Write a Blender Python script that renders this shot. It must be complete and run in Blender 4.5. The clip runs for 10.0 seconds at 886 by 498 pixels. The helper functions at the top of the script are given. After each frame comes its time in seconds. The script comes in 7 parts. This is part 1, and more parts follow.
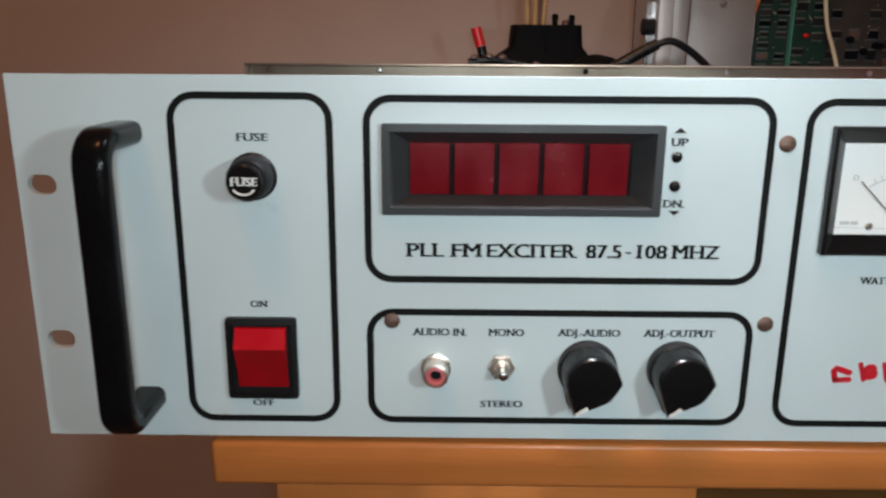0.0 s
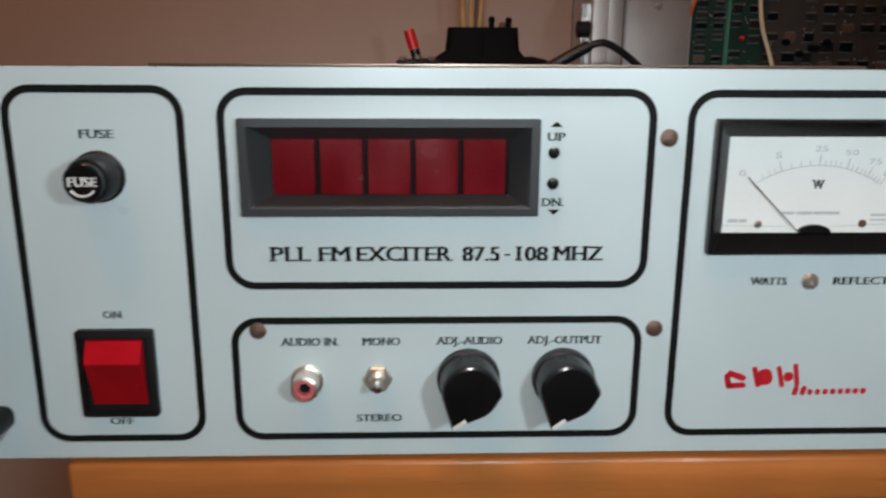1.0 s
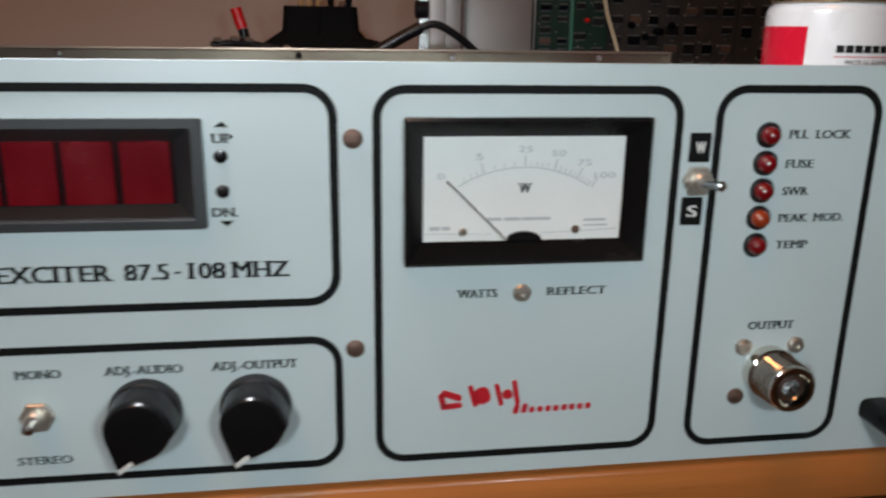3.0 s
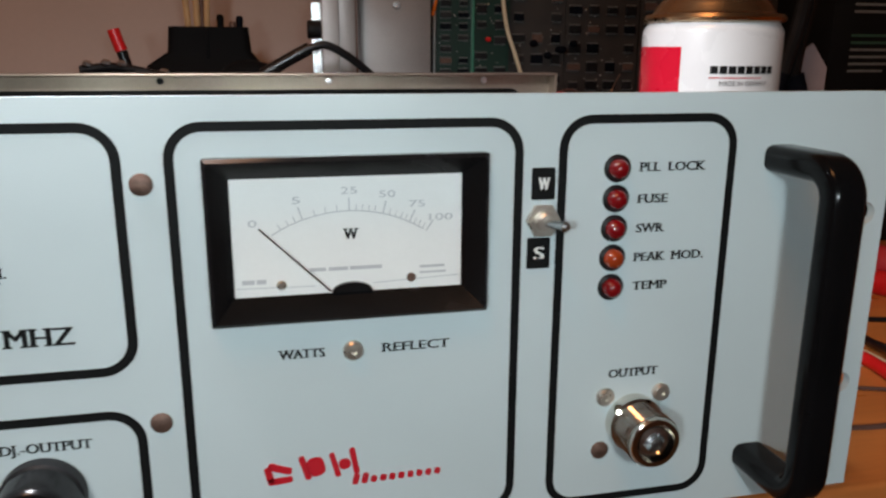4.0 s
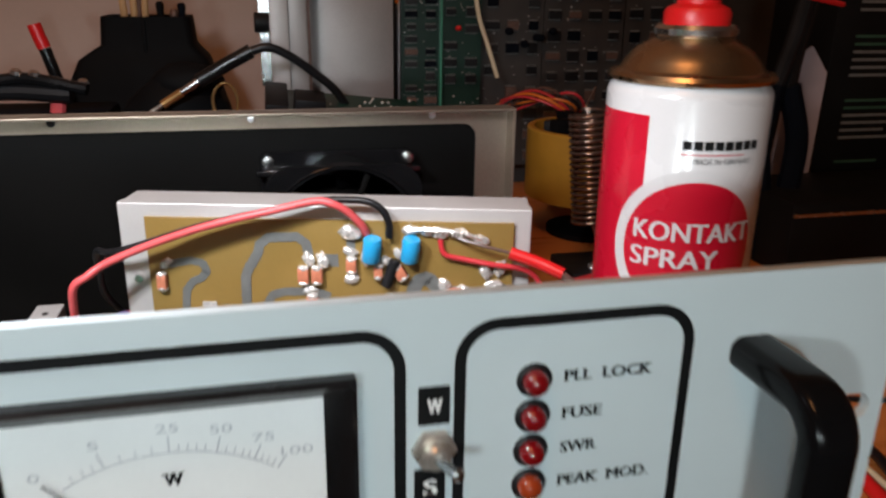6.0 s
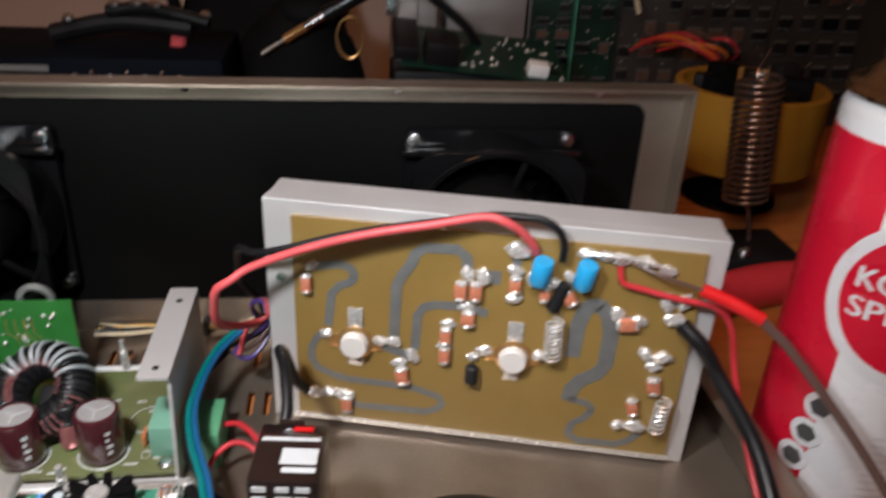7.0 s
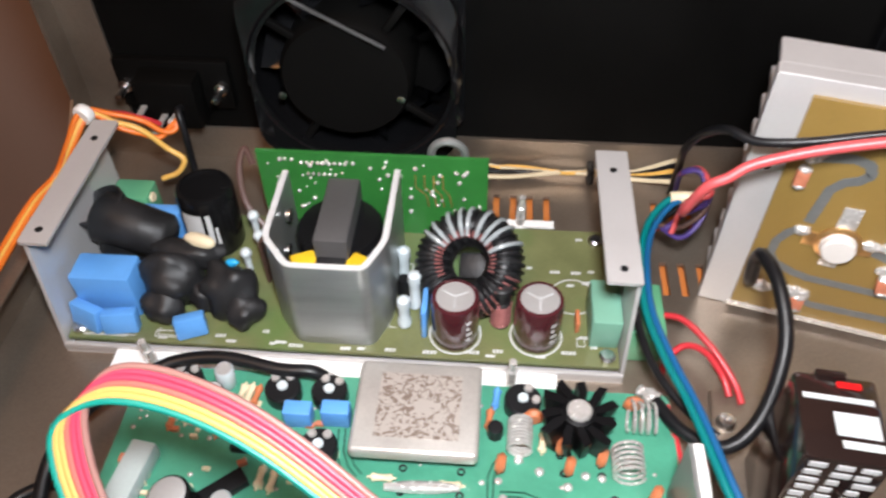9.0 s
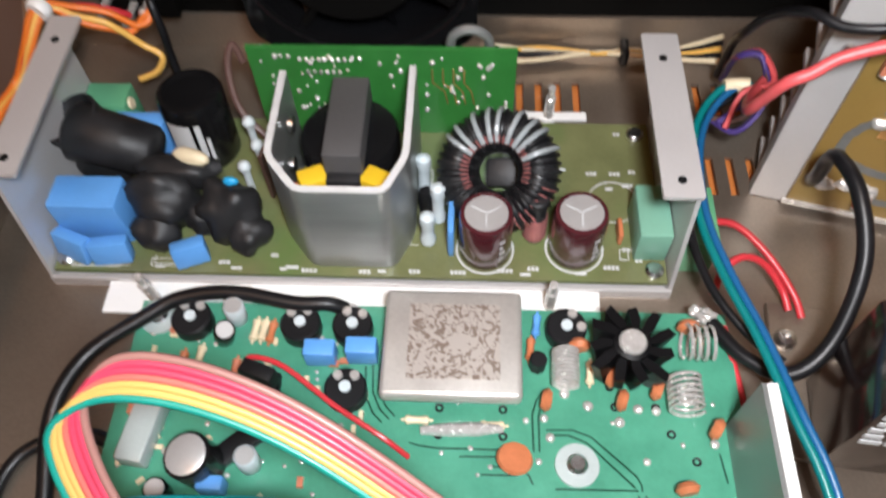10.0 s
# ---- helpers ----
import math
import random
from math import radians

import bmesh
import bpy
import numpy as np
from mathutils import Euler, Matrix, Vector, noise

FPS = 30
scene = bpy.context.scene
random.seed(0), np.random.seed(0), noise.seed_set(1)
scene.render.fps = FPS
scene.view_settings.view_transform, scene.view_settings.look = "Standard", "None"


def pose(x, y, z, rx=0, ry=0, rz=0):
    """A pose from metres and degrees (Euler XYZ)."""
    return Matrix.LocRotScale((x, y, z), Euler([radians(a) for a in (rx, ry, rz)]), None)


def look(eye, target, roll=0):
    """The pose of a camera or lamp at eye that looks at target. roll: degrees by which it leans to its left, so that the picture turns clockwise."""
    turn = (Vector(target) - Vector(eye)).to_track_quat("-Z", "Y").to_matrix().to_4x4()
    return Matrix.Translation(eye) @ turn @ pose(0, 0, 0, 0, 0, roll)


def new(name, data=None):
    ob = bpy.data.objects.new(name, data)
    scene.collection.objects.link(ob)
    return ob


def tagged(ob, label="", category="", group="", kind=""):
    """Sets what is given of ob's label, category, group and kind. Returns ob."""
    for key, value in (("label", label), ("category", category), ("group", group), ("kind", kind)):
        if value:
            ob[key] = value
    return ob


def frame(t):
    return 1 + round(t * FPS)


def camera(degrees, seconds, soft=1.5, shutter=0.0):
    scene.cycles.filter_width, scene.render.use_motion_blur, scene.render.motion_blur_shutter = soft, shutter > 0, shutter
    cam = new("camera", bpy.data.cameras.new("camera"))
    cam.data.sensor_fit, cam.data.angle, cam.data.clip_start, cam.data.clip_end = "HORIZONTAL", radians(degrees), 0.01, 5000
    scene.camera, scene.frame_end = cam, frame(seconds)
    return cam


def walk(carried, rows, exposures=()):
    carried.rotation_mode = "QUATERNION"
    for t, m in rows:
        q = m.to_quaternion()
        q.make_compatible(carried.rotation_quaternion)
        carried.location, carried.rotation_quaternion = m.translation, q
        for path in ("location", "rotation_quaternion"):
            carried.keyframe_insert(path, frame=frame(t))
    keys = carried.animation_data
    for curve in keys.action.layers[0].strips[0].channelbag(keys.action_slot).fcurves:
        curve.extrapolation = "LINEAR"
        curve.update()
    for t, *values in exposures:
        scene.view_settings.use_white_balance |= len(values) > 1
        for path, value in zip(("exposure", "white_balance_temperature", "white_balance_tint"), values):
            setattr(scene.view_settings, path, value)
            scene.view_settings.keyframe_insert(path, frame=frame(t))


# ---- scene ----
cam = camera(59.4, 10.0, soft=2.4, shutter=0.5)
EXPO = [(0.0, 0.08), (1.5, -0.09), (2.5, -0.14), (3.0, -0.33), (4.0, -0.15), (5.0, -0.03), (6.3, -0.25), (7.0, -0.47), (7.5, -0.08), (8.5, -0.04), (9.0, 0.06), (9.5, 0.08), (10.0, -0.2)]
PATH = [
    (0, (0.149, -0.264, 0.143), (0.136, 1.669, -0.368), 0.4),
    (0.5, (0.164, -0.258, 0.14), (0.177, 1.676, -0.371), 0.4),
    (1, (0.183, -0.248, 0.137), (0.246, 1.69, -0.352), 0.3),
    (1.5, (0.2, -0.241, 0.138), (0.301, 1.7, -0.333), 0.3),
    (2, (0.222, -0.234, 0.138), (0.4, 1.704, -0.325), 0.4),
    (2.5, (0.242, -0.23, 0.142), (0.482, 1.698, -0.333), 0.2),
    (3, (0.258, -0.224, 0.141), (0.531, 1.682, -0.399), 0.8),
    (3.2, (0.269, -0.218, 0.143), (0.595, 1.684, -0.384), 0.4),
    (4.5, (0.302, -0.199, 0.145), (0.752, 1.685, -0.352), 0.3),
    (5, (0.314, -0.196, 0.153), (0.769, 1.686, -0.346), -0.4),
    (5.2, (0.32, -0.192, 0.159), (0.76, 1.687, -0.366), -0.8),
    (6.3, (0.339, -0.116, 0.198), (0.747, 1.716, -0.494), 2.1),
    (6.5, (0.331, -0.102, 0.2), (0.702, 1.723, -0.528), 2.9),
    (7, (0.308, -0.081, 0.222), (0.554, 1.684, -0.687), 2.9),
    (7.5, (0.279, -0.048, 0.223), (0.441, 1.575, -0.935), 4.3),
    (8, (0.235, -0.023, 0.226), (0.28, 1.496, -1.075), 3.2),
    (8.5, (0.214, -0.014, 0.23), (0.155, 1.421, -1.163), 1.0),
    (9, (0.195, -0.007, 0.234), (0.078, 1.359, -1.222), -0.7),
    (9.5, (0.184, 0.011, 0.233), (0.042, 1.256, -1.325), -4.0),
    (10, (0.18, 0.027, 0.223), (0.108, 1.097, -1.465), -2.0),
]
walk(cam, [(t, look(eye, target, roll)) for t, eye, target, roll in PATH], exposures=EXPO)

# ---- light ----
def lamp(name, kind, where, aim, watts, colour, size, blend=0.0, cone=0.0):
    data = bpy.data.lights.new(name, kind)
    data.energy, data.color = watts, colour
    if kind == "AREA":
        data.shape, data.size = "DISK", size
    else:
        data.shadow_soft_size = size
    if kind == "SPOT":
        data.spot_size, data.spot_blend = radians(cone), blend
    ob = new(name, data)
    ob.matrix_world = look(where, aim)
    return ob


world = bpy.data.worlds.new("world")
scene.world = world
world.use_nodes = True
world.node_tree.nodes["Background"].inputs[0].default_value = (1.0, 0.62, 0.38, 1)
world.node_tree.nodes["Background"].inputs[1].default_value = 0.012
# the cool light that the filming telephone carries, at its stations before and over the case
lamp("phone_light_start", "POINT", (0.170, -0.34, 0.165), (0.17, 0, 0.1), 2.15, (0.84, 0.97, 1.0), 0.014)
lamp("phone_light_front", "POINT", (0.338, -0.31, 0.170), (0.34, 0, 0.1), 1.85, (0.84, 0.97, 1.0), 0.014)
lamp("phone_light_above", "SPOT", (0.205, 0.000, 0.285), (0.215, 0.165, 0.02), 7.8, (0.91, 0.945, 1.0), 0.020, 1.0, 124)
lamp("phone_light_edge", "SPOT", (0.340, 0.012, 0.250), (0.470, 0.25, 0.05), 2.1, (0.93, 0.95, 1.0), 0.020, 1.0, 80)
# warm ceiling lamp of the room
lamp("ceiling_lamp_light", "AREA", (-0.15, -0.55, 1.62), (0.2, 0.1, 0), 7.6, (1.0, 0.45, 0.17), 0.45)


# ---- materials ----
def mat(name, col, rough=0.5, metal=0.0, var=0.12, scale=45.0, bump=0.0, bscale=900.0, coat=0.0, spec=0.5,
        stain=None, stain_amt=0.0, stain_scale=25.0, emit=0.0, alpha=1.0, trans=0.0, aniso=None):
    m = bpy.data.materials.new(name)
    m.use_nodes = True
    nt = m.node_tree
    b = nt.nodes["Principled BSDF"]
    tc = nt.nodes.new("ShaderNodeTexCoord")
    src = tc.outputs["Object"]
    if aniso:
        mp = nt.nodes.new("ShaderNodeMapping")
        mp.inputs["Scale"].default_value = aniso
        nt.links.new(src, mp.inputs["Vector"])
        src = mp.outputs["Vector"]
    n1 = nt.nodes.new("ShaderNodeTexNoise")
    n1.inputs["Scale"].default_value, n1.inputs["Detail"].default_value = scale, 6
    n2 = nt.nodes.new("ShaderNodeTexNoise")
    n2.inputs["Scale"].default_value, n2.inputs["Detail"].default_value = bscale, 3
    nt.links.new(src, n1.inputs["Vector"])
    nt.links.new(src, n2.inputs["Vector"])
    ad = nt.nodes.new("ShaderNodeMath")
    ad.operation = "MULTIPLY_ADD"
    ad.inputs[1].default_value = 0.35
    nt.links.new(n2.outputs["Fac"], ad.inputs[0])
    nt.links.new(n1.outputs["Fac"], ad.inputs[2])
    mr = nt.nodes.new("ShaderNodeMapRange")
    mr.inputs["From Min"].default_value, mr.inputs["From Max"].default_value = 0.42, 0.93
    mr.inputs["To Min"].default_value, mr.inputs["To Max"].default_value = 1 - var, 1 + var
    nt.links.new(ad.outputs[0], mr.inputs["Value"])
    mx = nt.nodes.new("ShaderNodeMix")
    mx.data_type, mx.blend_type = "RGBA", "MULTIPLY"
    mx.inputs["Factor"].default_value = 1.0
    mx.inputs["A"].default_value = (*col, 1)
    nt.links.new(mr.outputs["Result"], mx.inputs["B"])
    out = mx.outputs["Result"]
    if stain:
        n3 = nt.nodes.new("ShaderNodeTexNoise")
        n3.inputs["Scale"].default_value, n3.inputs["Detail"].default_value = stain_scale, 8
        nt.links.new(tc.outputs["Object"], n3.inputs["Vector"])
        r3 = nt.nodes.new("ShaderNodeMapRange")
        r3.inputs["From Min"].default_value, r3.inputs["From Max"].default_value = 0.48, 0.72
        r3.inputs["To Max"].default_value = stain_amt
        nt.links.new(n3.outputs["Fac"], r3.inputs["Value"])
        m3 = nt.nodes.new("ShaderNodeMix")
        m3.data_type = "RGBA"
        m3.inputs["B"].default_value = (*stain, 1)
        nt.links.new(r3.outputs["Result"], m3.inputs["Factor"])
        nt.links.new(out, m3.inputs["A"])
        out = m3.outputs["Result"]
    nt.links.new(out, b.inputs["Base Color"])
    rr = nt.nodes.new("ShaderNodeMapRange")
    rr.inputs["From Min"].default_value, rr.inputs["From Max"].default_value = 0.3, 0.7
    rr.inputs["To Min"].default_value, rr.inputs["To Max"].default_value = max(0.02, rough - 0.07), min(1, rough + 0.07)
    nt.links.new(n1.outputs["Fac"], rr.inputs["Value"])
    nt.links.new(rr.outputs["Result"], b.inputs["Roughness"])
    b.inputs["Metallic"].default_value = metal
    b.inputs["Coat Weight"].default_value = coat
    b.inputs["Coat Roughness"].default_value = 0.12
    b.inputs["Specular IOR Level"].default_value = spec
    b.inputs["Transmission Weight"].default_value = trans
    if emit:
        b.inputs["Emission Color"].default_value = (*col, 1)
        b.inputs["Emission Strength"].default_value = emit
    if bump:
        bp = nt.nodes.new("ShaderNodeBump")
        bp.inputs["Strength"].default_value, bp.inputs["Distance"].default_value = bump, 0.0006
        nt.links.new(ad.outputs[0], bp.inputs["Height"])
        nt.links.new(bp.outputs["Normal"], b.inputs["Normal"])
    return m


PAINT = mat("panel_paint", (0.60, 0.685, 0.71), 0.34, var=0.035, scale=18, bump=0.05, bscale=2600, coat=0.25)
INK = mat("black_ink", (0.007, 0.0075, 0.008), 0.6, var=0.2, scale=200, spec=0.12)
PLASTIC = mat("black_plastic", (0.006, 0.006, 0.0065), 0.24, var=0.2, bump=0.04, spec=0.3)
MATT = mat("matt_black_plastic", (0.008, 0.008, 0.009), 0.48, var=0.25, bump=0.15, bscale=1800, spec=0.25)
CHARCOAL = mat("charcoal_bezel", (0.030, 0.033, 0.036), 0.55, var=0.2, bump=0.2, bscale=2200)
REDLENS = mat("red_display_lens", (0.165, 0.004, 0.009), 0.22, var=0.22, coat=0.15, spec=0.3, scale=70)
DARKRED = mat("dark_display_gap", (0.012, 0.001, 0.002), 0.6, var=0.1, spec=0.1)
HANDLE = mat("glossy_black_handle", (0.004, 0.004, 0.0045), 0.18, var=0.2, bump=0.03, spec=0.16)
ROCKER = mat("red_rocker_plastic", (0.34, 0.004, 0.010), 0.2, var=0.12, coat=0.5, scale=90)
LED = mat("red_led_dome", (0.17, 0.003, 0.005), 0.2, var=0.1, coat=0.35)
LEDO = mat("amber_led_dome", (0.28, 0.035, 0.008), 0.2, var=0.1, coat=0.35)
NICKEL = mat("nickel_plate", (0.60, 0.56, 0.50), 0.30, 0.8, var=0.12, scale=120)
CHROME = mat("bright_chrome", (0.66, 0.62, 0.56), 0.13, 1.0, var=0.12, scale=120)
STEEL = mat("bright_steel", (0.60, 0.60, 0.60), 0.25, 1.0, var=0.12, scale=90)
SCREW = mat("rusty_rivet", (0.15, 0.09, 0.07), 0.55, 0.5, var=0.3, scale=500, bump=0.3)
CHASSIS = mat("passivated_steel", (0.30, 0.245, 0.195), 0.40, 0.75, var=0.22, scale=14, bump=0.05,
              stain=(0.15, 0.105, 0.075), stain_amt=0.6, stain_scale=18)
BACKPLATE = mat("black_lacquered_plate", (0.0030, 0.0028, 0.0026), 0.60, var=0.3, scale=20, bump=0.05, spec=0.07)
WHITEFACE = mat("meter_paper", (0.88, 0.88, 0.87), 0.5, var=0.03)
GREYINK = mat("grey_ink", (0.55, 0.55, 0.57), 0.6, var=0.1)
REDINK = mat("red_ink", (0.55, 0.010, 0.022), 0.45, var=0.1)
WHITE = mat("white_plastic", (0.78, 0.78, 0.76), 0.45, var=0.05, bump=0.05)
RCARED = mat("pink_red_insulator", (0.62, 0.14, 0.15), 0.4, var=0.1)
WALLP = mat("beige_wall_paint", (0.57, 0.45, 0.40), 0.8, var=0.06, scale=6, bump=0.25, bscale=260, stain=(0.42, 0.31, 0.26), stain_amt=0.35, stain_scale=3)
CEIL = mat("ceiling_paint", (0.72, 0.68, 0.62), 0.85, var=0.04, scale=5, bump=0.2, bscale=200)
FLOORM = mat("floor_boards", (0.20, 0.12, 0.07), 0.5, var=0.2, scale=10, aniso=(1, 12, 1))
WOOD = mat("varnished_beech", (0.50, 0.165, 0.042), 0.33, var=0.16, scale=26, bump=0.05, bscale=220, coat=0.1, aniso=(0.25, 4, 4), stain=(0.36, 0.11, 0.03), stain_amt=0.4, stain_scale=12)
# table wood in a darker colour, for the shade under the top
SHADEDWOOD = mat("shaded_drawer_wood", (0.36, 0.17, 0.06), 0.5, var=0.2, scale=26, aniso=(0.25, 4, 4))


# ---- mesh helpers ----
def world_of(o):
    base = world_of(o.parent) @ o.matrix_parent_inverse if o.parent else Matrix()
    return base @ o.matrix_basis


def mesh_of(name, bm, material, smooth=None):
    me = bpy.data.meshes.new(name)
    bmesh.ops.recalc_face_normals(bm, faces=bm.faces)
    bm.to_mesh(me)
    bm.free()
    me.materials.append(material)
    if smooth is not None and len(me.polygons):
        me.polygons.foreach_set("use_smooth", [True] * len(me.polygons))
        me.set_sharp_from_angle(angle=radians(smooth))
    return me


def thing(name, label, category, at=(0, 0, 0), group="", rot=0.0):
    ob = new(name)
    ob.empty_display_size = 0.01
    ob.matrix_basis = pose(*at, 0, 0, rot)
    return tagged(ob, label, category, group)


def under(ob, parent):
    ob.parent = parent
    ob.matrix_parent_inverse = world_of(parent).inverted()
    return ob


def part(name, bm, material, parent, label="", smooth=35, local=False):
    """One mesh under a thing or a part; local: its mesh is given in the parent's own space."""
    ob = new(name, mesh_of(name, bm, material, smooth) if isinstance(bm, bmesh.types.BMesh) else bm)
    ob.parent = parent
    if not local:
        ob.matrix_parent_inverse = world_of(parent).inverted()
    return tagged(ob, label)


def solo(name, bm, material, label, category, group="", kind="", smooth=35):
    return tagged(new(name, mesh_of(name, bm, material, smooth)), label, category, group, kind)


def B():
    return bmesh.new()


def box(bm, x0, x1, y0, y1, z0, z1, bev=0.0, m=None, seg=2):
    t = bmesh.new()
    bmesh.ops.create_cube(t, size=1.0)
    for v in t.verts:
        v.co = Vector(((x0 + x1) / 2 + v.co.x * (x1 - x0), (y0 + y1) / 2 + v.co.y * (y1 - y0), (z0 + z1) / 2 + v.co.z * (z1 - z0)))
    if bev:
        bmesh.ops.bevel(t, geom=t.edges[:], offset=bev, segments=seg, affect="EDGES", profile=0.5)
    return join(bm, t, m)


def join(bm, t, m=None):
    vs = {}
    for v in t.verts:
        vs[v] = bm.verts.new(m @ v.co if m else v.co)
    for f in t.faces:
        bm.faces.new([vs[v] for v in f.verts])
    t.free()
    return bm


def frame_of(d):
    d = Vector(d).normalized()
    a = Vector((0, 0, 1)) if abs(d.z) < 0.9 else Vector((1, 0, 0))
    u = d.cross(a).normalized()
    return u, d.cross(u).normalized()


def cyl(bm, p0, p1, r0, r1=None, n=20, bev=0.0):
    r1 = r0 if r1 is None else r1
    p0, p1 = Vector(p0), Vector(p1)
    d = (p1 - p0)
    length = d.length
    prof = [(r0, 0.0), (r1, length)]
    if bev:
        prof = [(r0 - bev, 0.0), (r0, bev), (r1, length - bev), (r1 - bev, length)]
    return lathe(bm, prof, p0, d, n)


def lathe(bm, prof, p0, axis=(0, 0, 1), n=24, caps=True):
    p0, d = Vector(p0), Vector(axis).normalized()
    u, w = frame_of(d)
    rings = []
    for r, h in prof:
        if r < 1e-7:
            rings.append([bm.verts.new(p0 + d * h)])
        else:
            rings.append([bm.verts.new(p0 + d * h + (u * math.cos(a) + w * math.sin(a)) * r) for a in [2 * math.pi * i / n for i in range(n)]])
    for a, b in zip(rings, rings[1:]):
        for i in range(n):
            j = (i + 1) % n
            if len(a) == 1 and len(b) == 1:
                continue
            if len(a) == 1:
                bm.faces.new((a[0], b[i], b[j]))
            elif len(b) == 1:
                bm.faces.new((a[i], a[j], b[0]))
            else:
                bm.faces.new((a[i], a[j], b[j], b[i]))
    if caps:
        for r in (rings[0], rings[-1]):
            if len(r) > 2:
                bm.faces.new(r)
    return bm


def spline(pts, per=8):
    pts = [Vector(p) for p in pts]
    if len(pts) < 3:
        return pts
    ext = [pts[0] * 2 - pts[1], *pts, pts[-1] * 2 - pts[-2]]
    out = []
    for i in range(1, len(ext) - 2):
        a, b, c, d = ext[i - 1:i + 3]
        for k in range(per):
            t = k / per
            out.append(0.5 * ((2 * b) + (c - a) * t + (2 * a - 5 * b + 4 * c - d) * t * t + (3 * b - a - 3 * c + d) * t ** 3))
    out.append(pts[-1])
    return out


def tube(bm, pts, r, n=8, per=8, shape=None, up=None):
    """A round wire, or a strip of another section (shape: list of (u, v)), along a smooth line."""
    line = spline(pts, per) if per > 1 else [Vector(p) for p in pts]
    shape = shape or [(r * math.cos(2 * math.pi * i / n), r * math.sin(2 * math.pi * i / n)) for i in range(n)]
    rings, u = [], None
    for i, p in enumerate(line):
        d = (line[min(i + 1, len(line) - 1)] - line[max(i - 1, 0)]).normalized()
        if up is not None:
            w = Vector(up)
            u = d.cross(w).normalized()
        elif u is None:
            u = frame_of(d)[0]
        else:
            u = (u - d * u.dot(d)).normalized()
        w = d.cross(u).normalized()
        rings.append([bm.verts.new(p + u * a + w * b) for a, b in shape])
    k = len(shape)
    for a, b in zip(rings, rings[1:]):
        for i in range(k):
            bm.faces.new((a[i], a[(i + 1) % k], b[(i + 1) % k], b[i]))
    bm.faces.new(rings[0])
    bm.faces.new(rings[-1])
    return bm


def rrect(x0, x1, z0, z1, r, n=6):
    out = []
    for cx, cz, a0 in ((x1 - r, z1 - r, 0), (x0 + r, z1 - r, 90), (x0 + r, z0 + r, 180), (x1 - r, z0 + r, 270)):
        for i in range(n + 1):
            a = radians(a0 + 90 * i / n)
            out.append((cx + r * math.cos(a), cz + r * math.sin(a)))
    return out


def ring_xz(bm, outer, inner, yo, yi, yb):
    """A frame round a hole in the plane x, z: outer edge at yo, inner edge at yi, back at yb."""
    k = len(outer)
    a = [bm.verts.new((x, yo, z)) for x, z in outer]
    b = [bm.verts.new((x, yi, z)) for x, z in inner]
    c = [bm.verts.new((x, yb, z)) for x, z in inner]
    d = [bm.verts.new((x, yb, z)) for x, z in outer]
    for p, q in ((a, b), (b, c), (c, d), (d, a)):
        for i in range(k):
            bm.faces.new((p[i], p[(i + 1) % k], q[(i + 1) % k], q[i]))
    return bm


def slab(bm, pts, axis, a, b):
    """A flat shape (list of pairs) made thick between a and b along an axis; pairs are the other two axes in order."""
    def at(p, h):
        return {"x": (h, p[0], p[1]), "y": (p[0], h, p[1]), "z": (p[0], p[1], h)}[axis]
    lo = [bm.verts.new(at(p, a)) for p in pts]
    hi = [bm.verts.new(at(p, b)) for p in pts]
    k = len(pts)
    bm.faces.new(lo)
    bm.faces.new(hi)
    for i in range(k):
        bm.faces.new((lo[i], lo[(i + 1) % k], hi[(i + 1) % k], hi[i]))
    return bm


def ball(bm, c, r, squash=1.0, n=12):
    prof = [(r * math.sin(math.pi * i / 8), -r * squash * math.cos(math.pi * i / 8)) for i in range(9)]
    prof[0], prof[-1] = (0.0, prof[0][1]), (0.0, prof[-1][1])
    return lathe(bm, prof, c, (0, 0, 1), n, caps=False)


